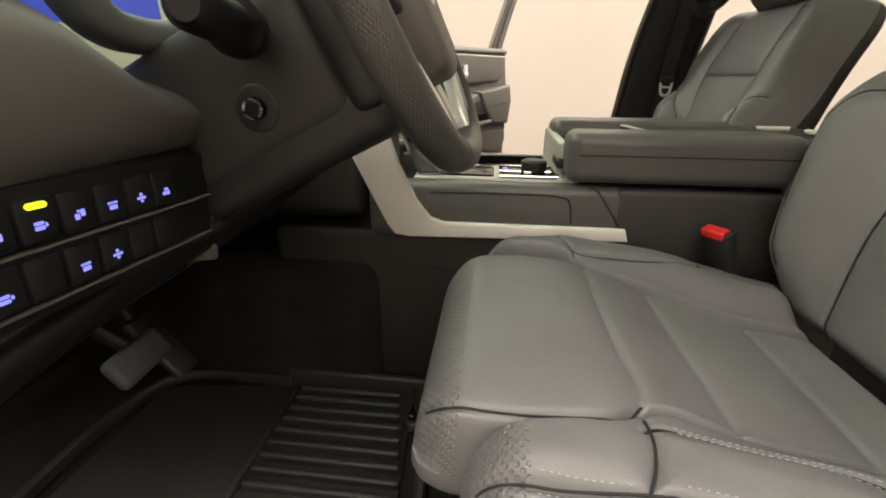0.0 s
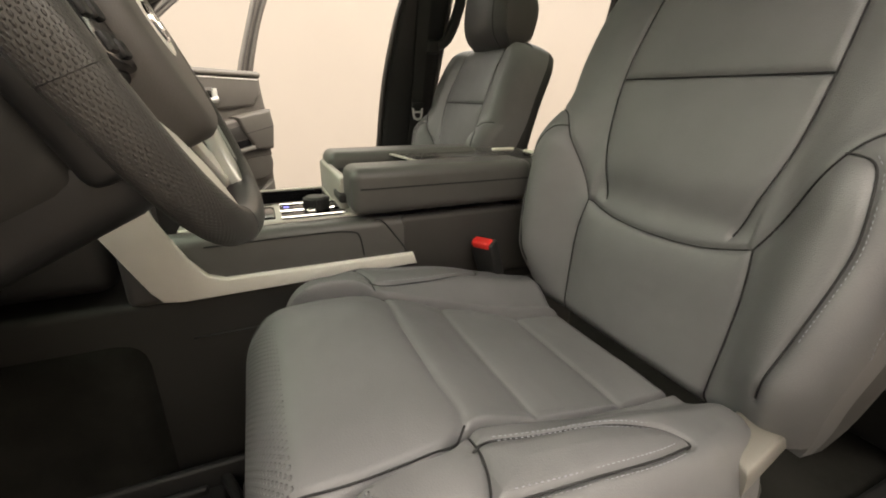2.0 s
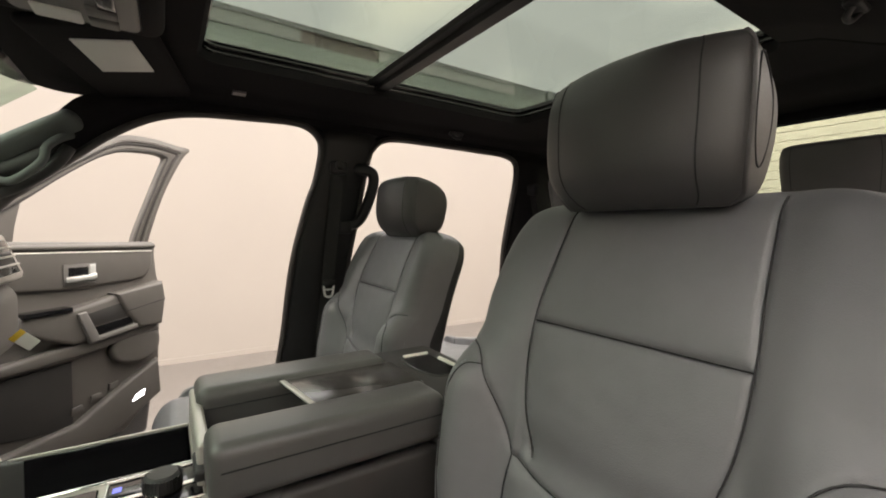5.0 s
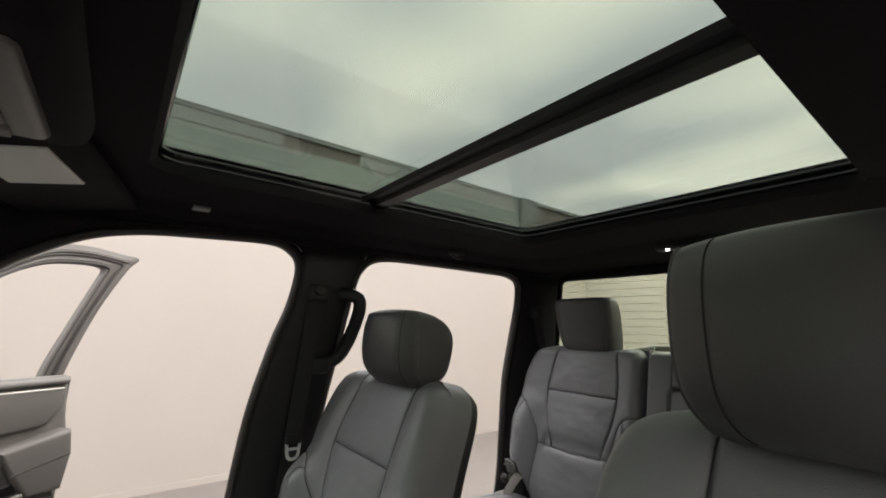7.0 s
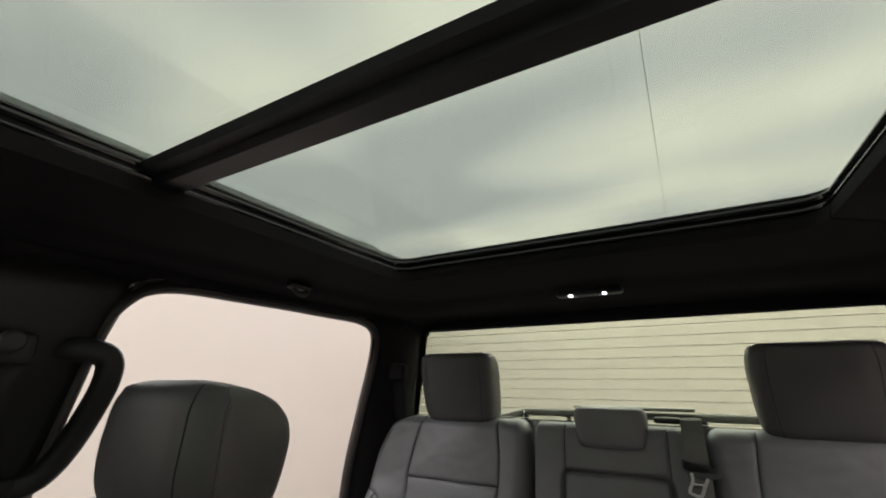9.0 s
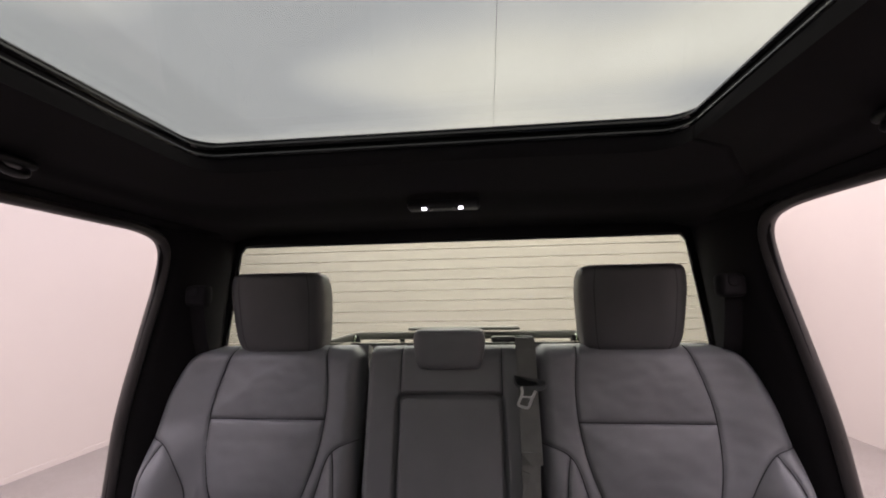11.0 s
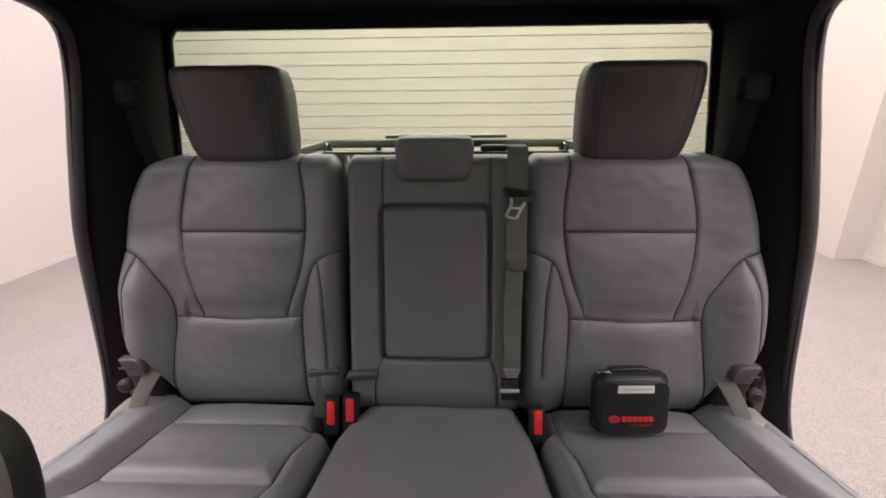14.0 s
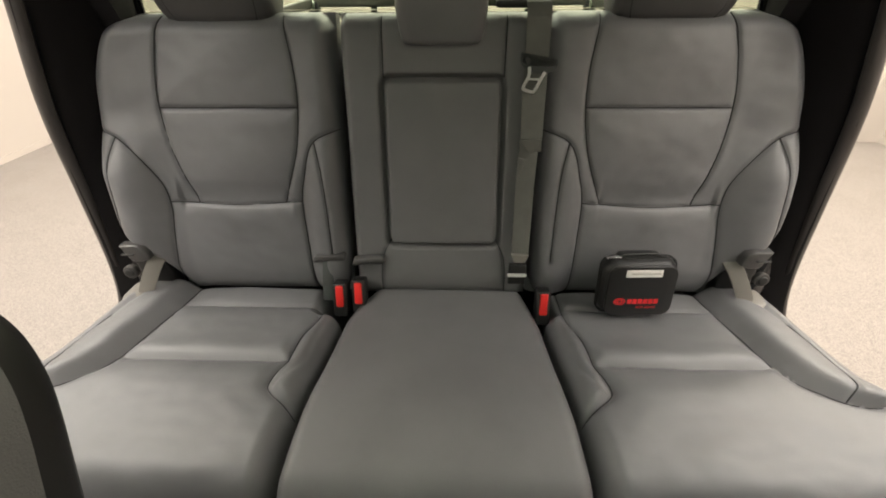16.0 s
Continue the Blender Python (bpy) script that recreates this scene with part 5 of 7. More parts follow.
def tongue(parent, M, s=1.0):
    """A belt tongue: steel loop in a black grip."""
    part("grip", rbox((-0.024 * s, -0.006, -0.014), (0.024 * s, 0.006, 0.010), 0.005, 3, M), m_black, parent)
    pts = [(-0.020, -0.010), (-0.013, -0.052), (0.013, -0.052), (0.020, -0.010)]
    V, F = sweep([tuple(M @ Vector((x * s, 0, z * s))) for x, z in smooth_line(pts, 4)], ring(0.0048, 0.0020, 8), up=tuple(M.to_3x3() @ Vector((0, 1, 0))))
    mesh_part("steel_tongue", V, F, m_bright, parent, "bright steel tongue")
    part("tongue_bar", rbox((-0.014 * s, -0.0015, -0.032 * s), (0.014 * s, 0.0015, -0.024 * s), 0.001, 1, M), m_bright, parent)


def strap(line, w, name, parent, mat=None, face=(0, 1, 0.15)):
    V, F = sweep(line, [(-w, -0.0012), (w, -0.0012), (w, 0.0012), (-w, 0.0012)], up=face)
    return mesh_part(name, V, F, mat or m_web, parent, smooth=False)


cb = thing("centre_belt", (0.19, 1.70, 0.97), "black webbing belt of the middle seat hanging over the backrest", "seat belt")
yy = lambda z, o: float(r_back_y(z)) - 0.020 - o
strap([(0.187, 1.80, 1.600), (0.187, 1.758, 1.598), (0.187, yy(1.57, 0.005), 1.575), (0.188, yy(1.45, 0.004), 1.45), (0.189, yy(1.35, 0.006), 1.345), (0.190, yy(1.33, 0.004), 1.322)], 0.0235, "webbing", cb)
strap([(0.186, yy(1.35, 0.001), 1.345), (0.184, yy(1.25, 0), 1.25), (0.184, yy(1.15, 0), 1.15), (0.184, yy(1.08, 0), 1.078)], 0.0205, "webbing", cb)
# where the webbing is twisted: two folded corners
for pts in (((0.1655, 1.352), (0.2125, 1.352), (0.190, 1.318)), ((0.163, 1.316), (0.182, 1.310), (0.1635, 1.262))):
    part("fold", prism(list(pts), 0.004, Matrix(((1, 0, 0, 0), (0, 0, 1, yy(pts[2][1], 0.008)), (0, 1, 0, 0), (0, 0, 0, 1))), 0.001, 2), m_web, cb)
Mt = Matrix.Translation((0.190, yy(1.49, 0.010), 1.490)) @ pose(0, 0, 0, 10, 2, 0)
poly = smooth_line([(-0.035, 0.026), (-0.029, 0.020), (-0.026, 0.006), (0.028, 0.004), (0.032, 0.016), (0.037, 0.012), (0.036, -0.004), (0.014, -0.012), (-0.008, -0.012), (-0.034, 0.004)], 3, True)
part("grip", prism(poly, 0.007, Mt @ Matrix(((1, 0, 0, 0), (0, 0, 1, -0.004), (0, 1, 0, 0), (0, 0, 0, 1))), 0.002, 2), m_pillar, cb, "grey plastic belt grip")
V, F = sweep([tuple(Mt @ Vector(p)) for p in smooth_line([(-0.018, -0.010, 0.002), (-0.017, -0.014, -0.014), (-0.025, -0.018, -0.034), (-0.022, -0.019, -0.040), (-0.006, -0.019, -0.044), (-0.001, -0.018, -0.040), (0.006, -0.016, -0.022), (0.014, -0.012, -0.006)], 5)], ring(0.0034, 0.0018, 8, 3), up=(0, 1, 0.2))
mesh_part("steel_tongue", V, F, m_bright, cb, "bright steel tongue")
part("tongue_bar", rbox((-0.019, -0.0165, -0.022), (0.005, -0.0135, -0.018), 0.001, 1, Mt), m_bright, cb)
part("lower_latch", prism([(0.163, 1.088), (0.205, 1.086), (0.196, 1.064), (0.172, 1.064)], 0.010, Matrix(((1, 0, 0, 0), (0, 0, 1, yy(1.075, 0.010)), (0, 1, 0, 0), (0, 0, 0, 1))), 0.003, 2), m_cover, cb, "pale plastic latch end")
part("lower_plate", rbox((0.160, yy(1.05, 0.006), 1.000), (0.202, yy(1.03, -0.012), 1.058), 0.004), m_black, cb)
part("plate_edge", rbox((0.157, yy(1.03, 0.012), 1.030), (0.203, yy(1.03, 0.002), 1.0355), 0.0015), m_bright, cb)
part("shoulder_guide", rbox((0.105, 1.765, 1.588), (0.165, 1.80, 1.602), 0.005), m_black, cb)

for sg in (-1, 1):
    ob = thing("rear_outer_belt", (sg * 0.66, 1.76, 1.0), "black outer rear seat belt with pillar guide", "seat belt", "rear outer belts")
    part("guide", rbox((sg * 0.655 - 0.03, 1.705, 1.69), (sg * 0.655 + 0.03, 1.745, 1.745), 0.014, 3), m_lining, ob)
    part("knob", cyl((sg * 0.655, 1.712, 1.728), 0.017, 0.013, 0.010, (0, -1, 0), 20, 0.003), m_lining, ob)
    strap([(sg * 0.668, 1.730, 1.70), (sg * 0.675, 1.765, 1.60), (sg * 0.680, 1.81, 1.50)], 0.023, "webbing", ob, m_lining)

pb = thing("front_belt", (-0.79, 0.76, 0.9), "black front seat belt on the centre pillar with hanging steel tongue", "seat belt", "front belts")
px_ = lambda z: -(float(side_x(z)) - 0.030)
strap([(px_(1.74), 0.755, 1.735), (px_(1.5) + 0.004, 0.752, 1.50), (px_(1.3) + 0.006, 0.750, 1.30), (px_(1.0) + 0.004, 0.745, 1.0), (px_(0.8), 0.74, 0.8)], 0.024, "webbing", pb, m_belt, face=(1, 0, 0.2))
part("guide", rbox((px_(1.73) - 0.02, 0.725, 1.715), (px_(1.73) + 0.016, 0.79, 1.765), 0.012, 3), m_black, pb)
part("knob", cyl((px_(1.75) + 0.012, 0.755, 1.748), 0.018, 0.014, 0.014, (1, 0, 0.1), 20, 0.003), m_trim, pb)
tongue(pb, Matrix.Translation((px_(1.30) + 0.012, 0.752, 1.305)) @ pose(0, 0, 0, 0, 0, 90), 1.0)
for sg in (-1, 1):
    g = thing("pillar_grab_handle", (sg * 0.73, 0.87, 1.6), "black looped grab handle on the centre pillar", "grab handle", "pillar grab handles")
    V, F = sweep(smooth_line([(sg * 0.745, 0.80, 1.738), (sg * 0.70, 0.842, 1.742), (sg * 0.685, 0.886, 1.732), (sg * 0.690, 0.896, 1.69), (sg * 0.720, 0.884, 1.61), (sg * 0.743, 0.866, 1.556), (sg * 0.753, 0.840, 1.532), (sg * 0.765, 0.79, 1.522)], 6), ring(0.019, 0.021, 16, 2.8), up=(1, 0, 0.2))
    mesh_part("grip", V, F, m_black, g)
    if sg > 0:
        g.location.x += 0.07
    for z in (1.738, 1.522):
        part("foot", rbox((sg * 0.765 - 0.03, 0.775, z - 0.026), (sg * 0.765 + 0.03, 0.83, z + 0.026), 0.012, 3), m_black, g)

m_piano = varied(shader("glossy_lid", (0.05, 0.046, 0.043), 0.2), (0.05, 0.046, 0.043), 0.1, 8, 400, 0.03, 0.0002, 0.2, 0.05)
# ---- centre console ----
con = thing("centre_console", (0.05, 0.3, 0.65), "dark centre console with padded lid, tray, silver trim and cup holders", "console")
CX0, CX1 = -0.130, 0.212
# lower body with a deep bin on the passenger's side: built of walls round the hollow
part("base", rbox((CX0, -0.30, 0.645), (CX1 - 0.004, 0.80, 1.03), 0.015), m_tunnel, con)
part("side_wall", rbox((CX1 - 0.055, -0.10, 1.02), (CX1, 0.60, 1.128), 0.016), m_pad, con, "padded leather console side")
part("side_wall", rbox((CX0, -0.10, 1.02), (CX0 + 0.018, 0.60, 1.128), 0.007), m_pad, con)
part("rear_block", rbox((CX0, 0.27, 1.02), (CX1 - 0.004, 0.80, 1.126), 0.012), m_trim, con)
part("bin_floor", rbox((CX0 + 0.018, 0.02, 1.03), (0.045, 0.255, 1.046), 0.002), m_rubber, con)
part("bin_wall", rbox((CX0 + 0.017, 0.252, 1.03), (0.06, 0.272, 1.128), 0.003), m_gloss, con)
part("bin_wall", rbox((0.040, 0.02, 1.03), (0.050, 0.255, 1.126), 0.003), m_gloss, con)
part("bin_liner", rbox((CX0 + 0.0185, 0.02, 1.035), (CX0 + 0.0215, 0.252, 1.127), 0.001, 1), m_gloss, con)
part("bin_edge", rbox((CX0 + 0.010, 0.0, 1.124), (CX0 + 0.016, 0.252, 1.131), 0.002, 2), m_deck, con, "thin silver edge")
# silver deck, switch wells, knob
deck = part("deck", rbox((0.050, -0.02, 1.112), (CX1 - 0.045, 0.27, 1.131), 0.004), m_deck, con, "satin silver deck")
part("deck_end", rbox((CX0 + 0.02, 0.252, 1.110), (CX1 - 0.045, 0.292, 1.134), 0.004), m_deck, con)
part("deck_edge", rbox((0.048, 0.00, 1.128), (0.053, 0.262, 1.136), 0.0015, 1), m_chrome, con)
w1 = part("switch_well", rbox((0.060, 0.145, 1.126), (0.112, 0.262, 1.1345), 0.003), m_gloss, con)
w2 = part("switch_well", rbox((0.116, 0.145, 1.126), (0.160, 0.262, 1.1345), 0.003), m_gloss, con)
for w, x0, x1 in ((w1, 0.060, 0.112), (w2, 0.116, 0.160)):
    V, F = sweep([(x0, 0.145, 1.135), (x1, 0.145, 1.135), (x1, 0.262, 1.135), (x0, 0.262, 1.135)], ring(0.0016, n=6), closed=True)
    mesh_part("bezel", V, F, m_chrome, w)
part("toggle", rbox((0.128, 0.19, 1.130), (0.148, 0.207, 1.143), 0.003), m_chrome, w2)
part("icon", rbox((0.078, 0.152, 1.1346), (0.090, 0.162, 1.1352), 0, 1), m_blue, w1, "lit blue icon", smooth=False)
knob = part("mode_knob", cyl((0.114, 0.212, 1.134), 0.0245, 0.023, 0.024, (0, 0, 1), 36, 0.005), m_black, con, "black ribbed drive knob")
part("knob_cap", cyl((0.114, 0.212, 1.1578), 0.0195, 0.0185, 0.0015, (0, 0, 1), 36), m_trim, knob)
V = []
for k in range(30):
    a = 2 * math.pi * k / 30
    part("rib", rbox((-0.0008, -0.0012, 0), (0.0014, 0.0012, 0.018), 0, 1, Matrix.Translation((0.114 + 0.0238 * math.cos(a), 0.212 + 0.0238 * math.sin(a), 1.138)) @ pose(0, 0, 0, 0, 0, math.degrees(a))), m_black, knob, smooth=False)
gate = part("shift_gate", rbox((0.062, -0.015, 1.126), (0.152, 0.135, 1.1345), 0.006), m_gloss, con)
boot = []
for k in range(7):
    f = k / 6
    boot.append([(0.105 + (0.038 - 0.022 * f) * c + 0.003 * math.sin(6 * a + k), 0.030 - 0.045 * f + (0.055 - 0.036 * f) * s, 1.132 + 0.045 * f) for a in [2 * math.pi * i / 24 for i in range(25)] for c, s in [(math.cos(a), math.sin(a))]])
loft(boot, m_pad, "shift_boot", con)
V, F = sweep(smooth_line([(0.105, -0.015, 1.165), (0.104, -0.022, 1.19), (0.102, -0.045, 1.225), (0.102, -0.07, 1.238)], 5), ring(0.017, 0.021, 16, 2.4), up=(0, 1, 0))
mesh_part("shift_lever", V, F, m_pad, con)
part("lever_trim", cyl((0.104, -0.022, 1.188), 0.0185, 0.021, 0.012, (0, -0.3, 1), 24, 0.002), m_chrome, con)
# silver L trim on the driver's side
Lp = [(-0.120, 1.215), (-0.038, 1.215), (-0.028, 1.170), (-0.002, 1.100), (0.020, 1.066), (0.045, 1.057), (0.372, 1.057), (0.380, 1.034), (-0.020, 1.026), (-0.048, 1.030), (-0.062, 1.048)]
Mside = Matrix(((0, 0, 1, CX1 - 0.004), (1, 0, 0, 0), (0, 1, 0, 0), (0, 0, 0, 1)))
st_ = prism(Lp, 0.014, Mside, 0.004, 3)
for v in st_.verts:
    v.co.x += 0.35 * max(0.0, v.co.z - 1.07)
part("silver_trim", st_, m_satin, con, "satin silver L-shaped side trim")
Mside2 = Matrix(((0, 0, -1, CX0 + 0.004), (1, 0, 0, 0), (0, 1, 0, 0), (0, 0, 0, 1)))
part("silver_trim", prism(Lp, 0.014, Mside2, 0.004, 3), m_satin, con, "satin silver L-shaped side trim")
# stitched seams on the leather side
for line in ([(0.02, 1.112), (0.20, 1.114), (0.258, 1.110), (0.272, 1.098), (0.278, 1.062)], [(0.30, 1.128), (0.316, 1.124), (0.345, 1.085), (0.368, 1.05)]):
    V, F = sweep([(CX1 + 0.0005, y, z) for y, z in smooth_line(line, 6)], ring(0.0016, n=6), up=(1, 0, 0))
    mesh_part("seam", V, F, m_seam, con)
part("rear_side_panel", rbox((CX1 - 0.03, 0.35, 0.98), (CX1 + 0.001, 0.80, 1.128), 0.010), m_trim, con)
part("lower_line", rbox((CX1 - 0.006, -0.02, 0.950), (CX1 - 0.001, 0.12, 0.954), 0.001, 1), m_black, con)
# padded lids either side of the open tray
for x0, x1, y0 in ((0.118, 0.216, 0.262), (CX0 - 0.002, -0.022, 0.262)):
    lid = part("armrest_pad", rbox((x0, y0, 1.136), (x1, 0.64, 1.222), 0.020, 5), m_pad, con)
    for sx in (x1 + 0.0006, x0 - 0.0006):
        V, F = sweep([(sx, y0 + 0.015, 1.186), (sx, 0.63, 1.186)], ring(0.0013, n=6), up=(1, 0, 0))
        mesh_part("seam", V, F, m_seam, lid)
part("armrest_front", rbox((CX0 + 0.006, 0.254, 1.125), (0.135, 0.272, 1.196), 0.006), m_deck, con, "satin beige front of the armrest box")
part("tray_floor", rbox((-0.03, 0.274, 1.10), (0.125, 0.64, 1.138), 0.004), m_gloss, con)
tr = part("charging_tray_lid", prism([(-0.026, 0.405), (0.122, 0.425), (0.122, 0.645), (-0.026, 0.645)], 0.006, Matrix.Translation((0, 0, 1.207)), 0.002), m_piano, con, "dark glossy sliding lid")
part("lid_lip", prism([(-0.024, 0.402), (0.120, 0.422), (0.120, 0.433), (-0.024, 0.413)], 0.004, Matrix.Translation((0, 0, 1.211)), 0.0015), m_deck, con)
part("lid_latch", rbox((0.085, 0.250, 1.150), (0.155, 0.268, 1.166), 0.004), m_black, con)
part("rear_deck", rbox((CX0, 0.62, 1.12), (CX1, 0.80, 1.208), 0.014, 4), m_trim, con)
# rear cup well with a bright rim
V, F = sweep(smooth_line([(0.10, 0.690, 1.2085), (0.04, 0.672, 1.2085), (-0.030, 0.676, 1.2085), (-0.049, 0.695, 1.2085), (-0.049, 0.735, 1.2085), (-0.046, 0.756, 1.2085), (-0.004, 0.760, 1.2085), (0.070, 0.762, 1.2085), (0.105, 0.745, 1.2085)], 5, True), ring(0.003, n=8), closed=True)
mesh_part("cup_rim", V, F, m_trim, con)
part("cup_lip", rbox((-0.054, 0.690, 1.206), (-0.043, 0.758, 1.214), 0.003, 2), m_satin, con, "small silver lip")
part("cup_lip", rbox((-0.002, 0.756, 1.206), (0.075, 0.766, 1.214), 0.003, 2), m_satin, con, "small silver lip")
part("cup_well", prism([(-0.042, 0.684), (-0.03, 0.678), (0.04, 0.676), (0.098, 0.694), (0.10, 0.742), (0.068, 0.756), (-0.042, 0.754)], 0.0035, Matrix.Translation((0, 0, 1.2065)), 0.001, 1), m_gloss, con)

# ---- dashboard ----
dash = thing("dashboard", (0, -0.4, 0.9), "dark grey dashboard with silver vent frames and switch bank", "dashboard")
sec = [(-0.86, 1.215), (-0.70, 1.265), (-0.50, 1.305), (-0.34, 1.315), (-0.27, 1.295), (-0.245, 1.26), (-0.25, 1.20), (-0.29, 1.13), (-0.36, 1.02), (-0.50, 0.95), (-0.86, 0.93)]
lines = []
for x in np.linspace(-0.79, 0.50, 26):
    k = 1 - 0.03 * (abs(x) / 0.8) ** 3
    lines.append([(x, y - 0.015 * (1 - (x / 0.8) ** 2), z * k + 1.15 * (1 - k)) for y, z in smooth_line(sec, 4)])
loft(lines, m_dash, "main_moulding", dash, thick=0.006)
# driver's side block with the knee panel
secd = [(-0.80, 1.30), (-0.45, 1.375), (-0.25, 1.37), (-0.17, 1.345), (-0.148, 1.30), (-0.15, 1.268), (-0.165, 1.248)]
low = lambda x: 0.060 * (1 - float(step(0.585, 0.70, np.asarray(x))))
loft([[(x, y + 0.02 * ((x - 0.56) / 0.3) ** 2, z - low(x) * float(step(1.25, 1.37, np.asarray(z)))) for y, z in smooth_line(secd, 5)] for x in np.linspace(0.562, 0.80, 18)], m_dash, "knee_panel", dash, thick=0.008)
part("panel_cheek", prism([(-0.60, 1.26), (-0.25, 1.31), (-0.165, 1.305), (-0.15, 1.28), (-0.152, 1.25), (-0.17, 1.12), (-0.60, 1.05)], 0.012, Matrix(((0, 0, 1, 0.556), (1, 0, 0, 0), (0, 1, 0, 0), (0, 0, 0, 1))), 0.004), m_dash, dash)
bank = part("switch_bank", prism([(-0.178, 1.252), (-0.150, 1.245), (-0.165, 1.155), (-0.20, 1.15)], 0.24, Matrix(((0, 0, 1, 0.568), (1, 0, 0, 0), (0, 1, 0, 0), (0, 0, 0, 1))), 0.004), m_switch, dash)


def bank_pt(x, z, out=0.0):
    return (x, -0.150 - 0.167 * (1.245 - z) + out, z)


for row, z, x0, n in ((0, 1.222, 0.771, 6), (1, 1.183, 0.771, 6)):
    for k in range(n):
        x = x0 - 0.0268 * k
        c = bank_pt(x, z, 0.001)
        s = part("switch", rbox((x - 0.0122, c[1] - 0.006, z - 0.0145), (x + 0.0122, c[1] + 0.003, z + 0.0145), 0.003, 2), m_switch, bank)
        if (row == 0 and k < 6) or (row == 1 and k in (2, 3, 0)):
            zi = z - 0.003
            wi = (0.0050, 0.0048, 0.0044, 0.0048, 0.0048, 0.005)[k]
            marks = (((-0.9, -0.9, 0.9, 0.3), (-0.5, 0.5, 0.5, 1.0)), ((-0.8, -0.9, 0.5, -0.2), (-0.8, 0.0, 0.5, 0.6), (0.6, -0.5, 0.95, 0.2)), ((-0.9, -0.9, -0.1, 0.2), (0.1, -0.4, 0.9, 0.9), (-0.4, 0.4, 0.0, 0.9)),
                     ((-0.9, 0.35, 0.9, 0.8), (-0.7, -0.8, 0.7, 0.1)), ((-0.9, -0.3, 0.9, 0.25), (-0.25, 0.4, 0.3, 1.1), (-0.3, -1.0, 0.3, -0.45)), ((-0.8, -0.8, 0.8, 0.0), (-0.3, 0.2, 0.6, 0.8)))[(k + row) % 6]
            for u0, w0, u1, w1 in marks:
                part("icon", rbox((x + wi * min(-u0, -u1), c[1] + 0.0028, zi + 0.0036 * w0), (x + wi * max(-u0, -u1), c[1] + 0.0034, zi + 0.0036 * w1), 0.0004, 1), m_blue, s, "lit blue switch mark", smooth=False)
        if row == 0 and k == 1:
            part("indicator", rbox((x - 0.0065, c[1] + 0.0028, z + 0.0075), (x + 0.0065, c[1] + 0.0038, z + 0.0115), 0.0015, 1), m_lime, s, "lit yellow-green lamp", smooth=False)
for z in (1.203, 1.164):
    c = bank_pt(0.68, z, 0.001)
    part("bank_edge", rbox((0.572, c[1] - 0.001, z - 0.001), (0.80, c[1] + 0.0025, z + 0.001), 0, 1), m_dash, bank, smooth=False)
turn = Matrix.Translation((0.608, -0.15, 1.1955)) @ pose(0, 0, 0, 0, -3.0, 0) @ Matrix.Translation((-0.61, 0.15, -1.200))
bank.matrix_basis = turn
V, F = sweep(smooth_line([(0.80, -0.19, 1.12), (0.62, -0.19, 1.14), (0.50, -0.15, 1.165), (0.40, -0.11, 1.20), (0.32, -0.09, 1.215)], 6), ring(0.012, 0.018, 14, 3), up=(0, 0.4, 1))
mesh_part("lower_edge", V, F, m_switch, dash)
part("lower_panel", prism([(0.57, -0.60), (0.80, -0.60), (0.80, -0.20), (0.57, -0.20)], 0.02, Matrix.Translation((0, 0, 1.11)), 0.006), m_switch, dash)
# instrument screen and its hood
part("instrument_screen", rbox((0.36, -0.335, 1.36), (0.70, -0.325, 1.50), 0.004, 2, Matrix.Translation((0, 0, 0))), m_screen, dash, "lit blue instrument screen")
V, F = sweep(smooth_line([(0.690, -0.205, 1.46), (0.640, -0.200, 1.395), (0.605, -0.200, 1.352), (0.560, -0.200, 1.342), (0.50, -0.200, 1.345), (0.38, -0.20, 1.346)], 6), ring(0.020, 0.016, 16, 2.6), up=(0, 0, 1))
mesh_part("instrument_hood", V, F, m_pillar, dash)
# outer passenger vent
Mv = Matrix(((1, 0, 0, 0), (0, 0, 1, -0.19), (0, 1, 0, 0), (0, 0, 0, 1)))
vent = part("vent_frame", prism([(-0.455, 1.365), (-0.405, 1.475), (-0.645, 1.490), (-0.815, 1.385), (-0.80, 1.365)], 0.075, Mv, 0.010, 3), m_deck, dash, "satin silver vent frame")
part("vent_mouth", prism([(-0.515, 1.384), (-0.475, 1.468), (-0.640, 1.478), (-0.775, 1.386)], 0.077, Mv, 0.004, 2), m_gloss, vent)
for k in range(3):
    f = (k + 0.5) / 3
    part("vane", rbox((-0.765 + 0.115 * f, -0.128, 1.397 + 0.023 * f * 3), (-0.508 + 0.03 * f, -0.108, 1.402 + 0.023 * f * 3), 0.002, 1), m_deck, vent)
part("outer_pad", rbox((-0.835, -0.36, 1.16), (-0.44, -0.125, 1.362), 0.055, 6), m_door, dash)
part("passenger_brow", rbox((-0.66, -0.30, 1.27), (0.25, -0.22, 1.345), 0.03, 5), m_dash, dash)
part("glove_box_door", rbox((-0.70, -0.30, 1.02), (-0.16, -0.262, 1.19), 0.02, 4, Matrix.Translation((0, -0.30, 1.1)) @ pose(0, 0, 0, -14, 0, 0) @ Matrix.Translation((0, 0.30, -1.1))), m_dash, dash)
part("middle_panel", rbox((-0.13, -0.30, 1.05), (0.21, -0.105, 1.215), 0.03, 4), m_black, dash)
part("touch_screen", rbox((-0.18, -0.275, 1.25), (0.22, -0.255, 1.46), 0.010, 3), m_gloss, dash, "dark central touch screen")
lb = thing("hanging_label", (-0.645, -0.12, 1.215), "white card label with a yellow end", "label")
zc, yc = Vector((-0.1, -0.70, 0.62)).normalized(), Vector((0.9, 0.1, 0.35)).normalized()
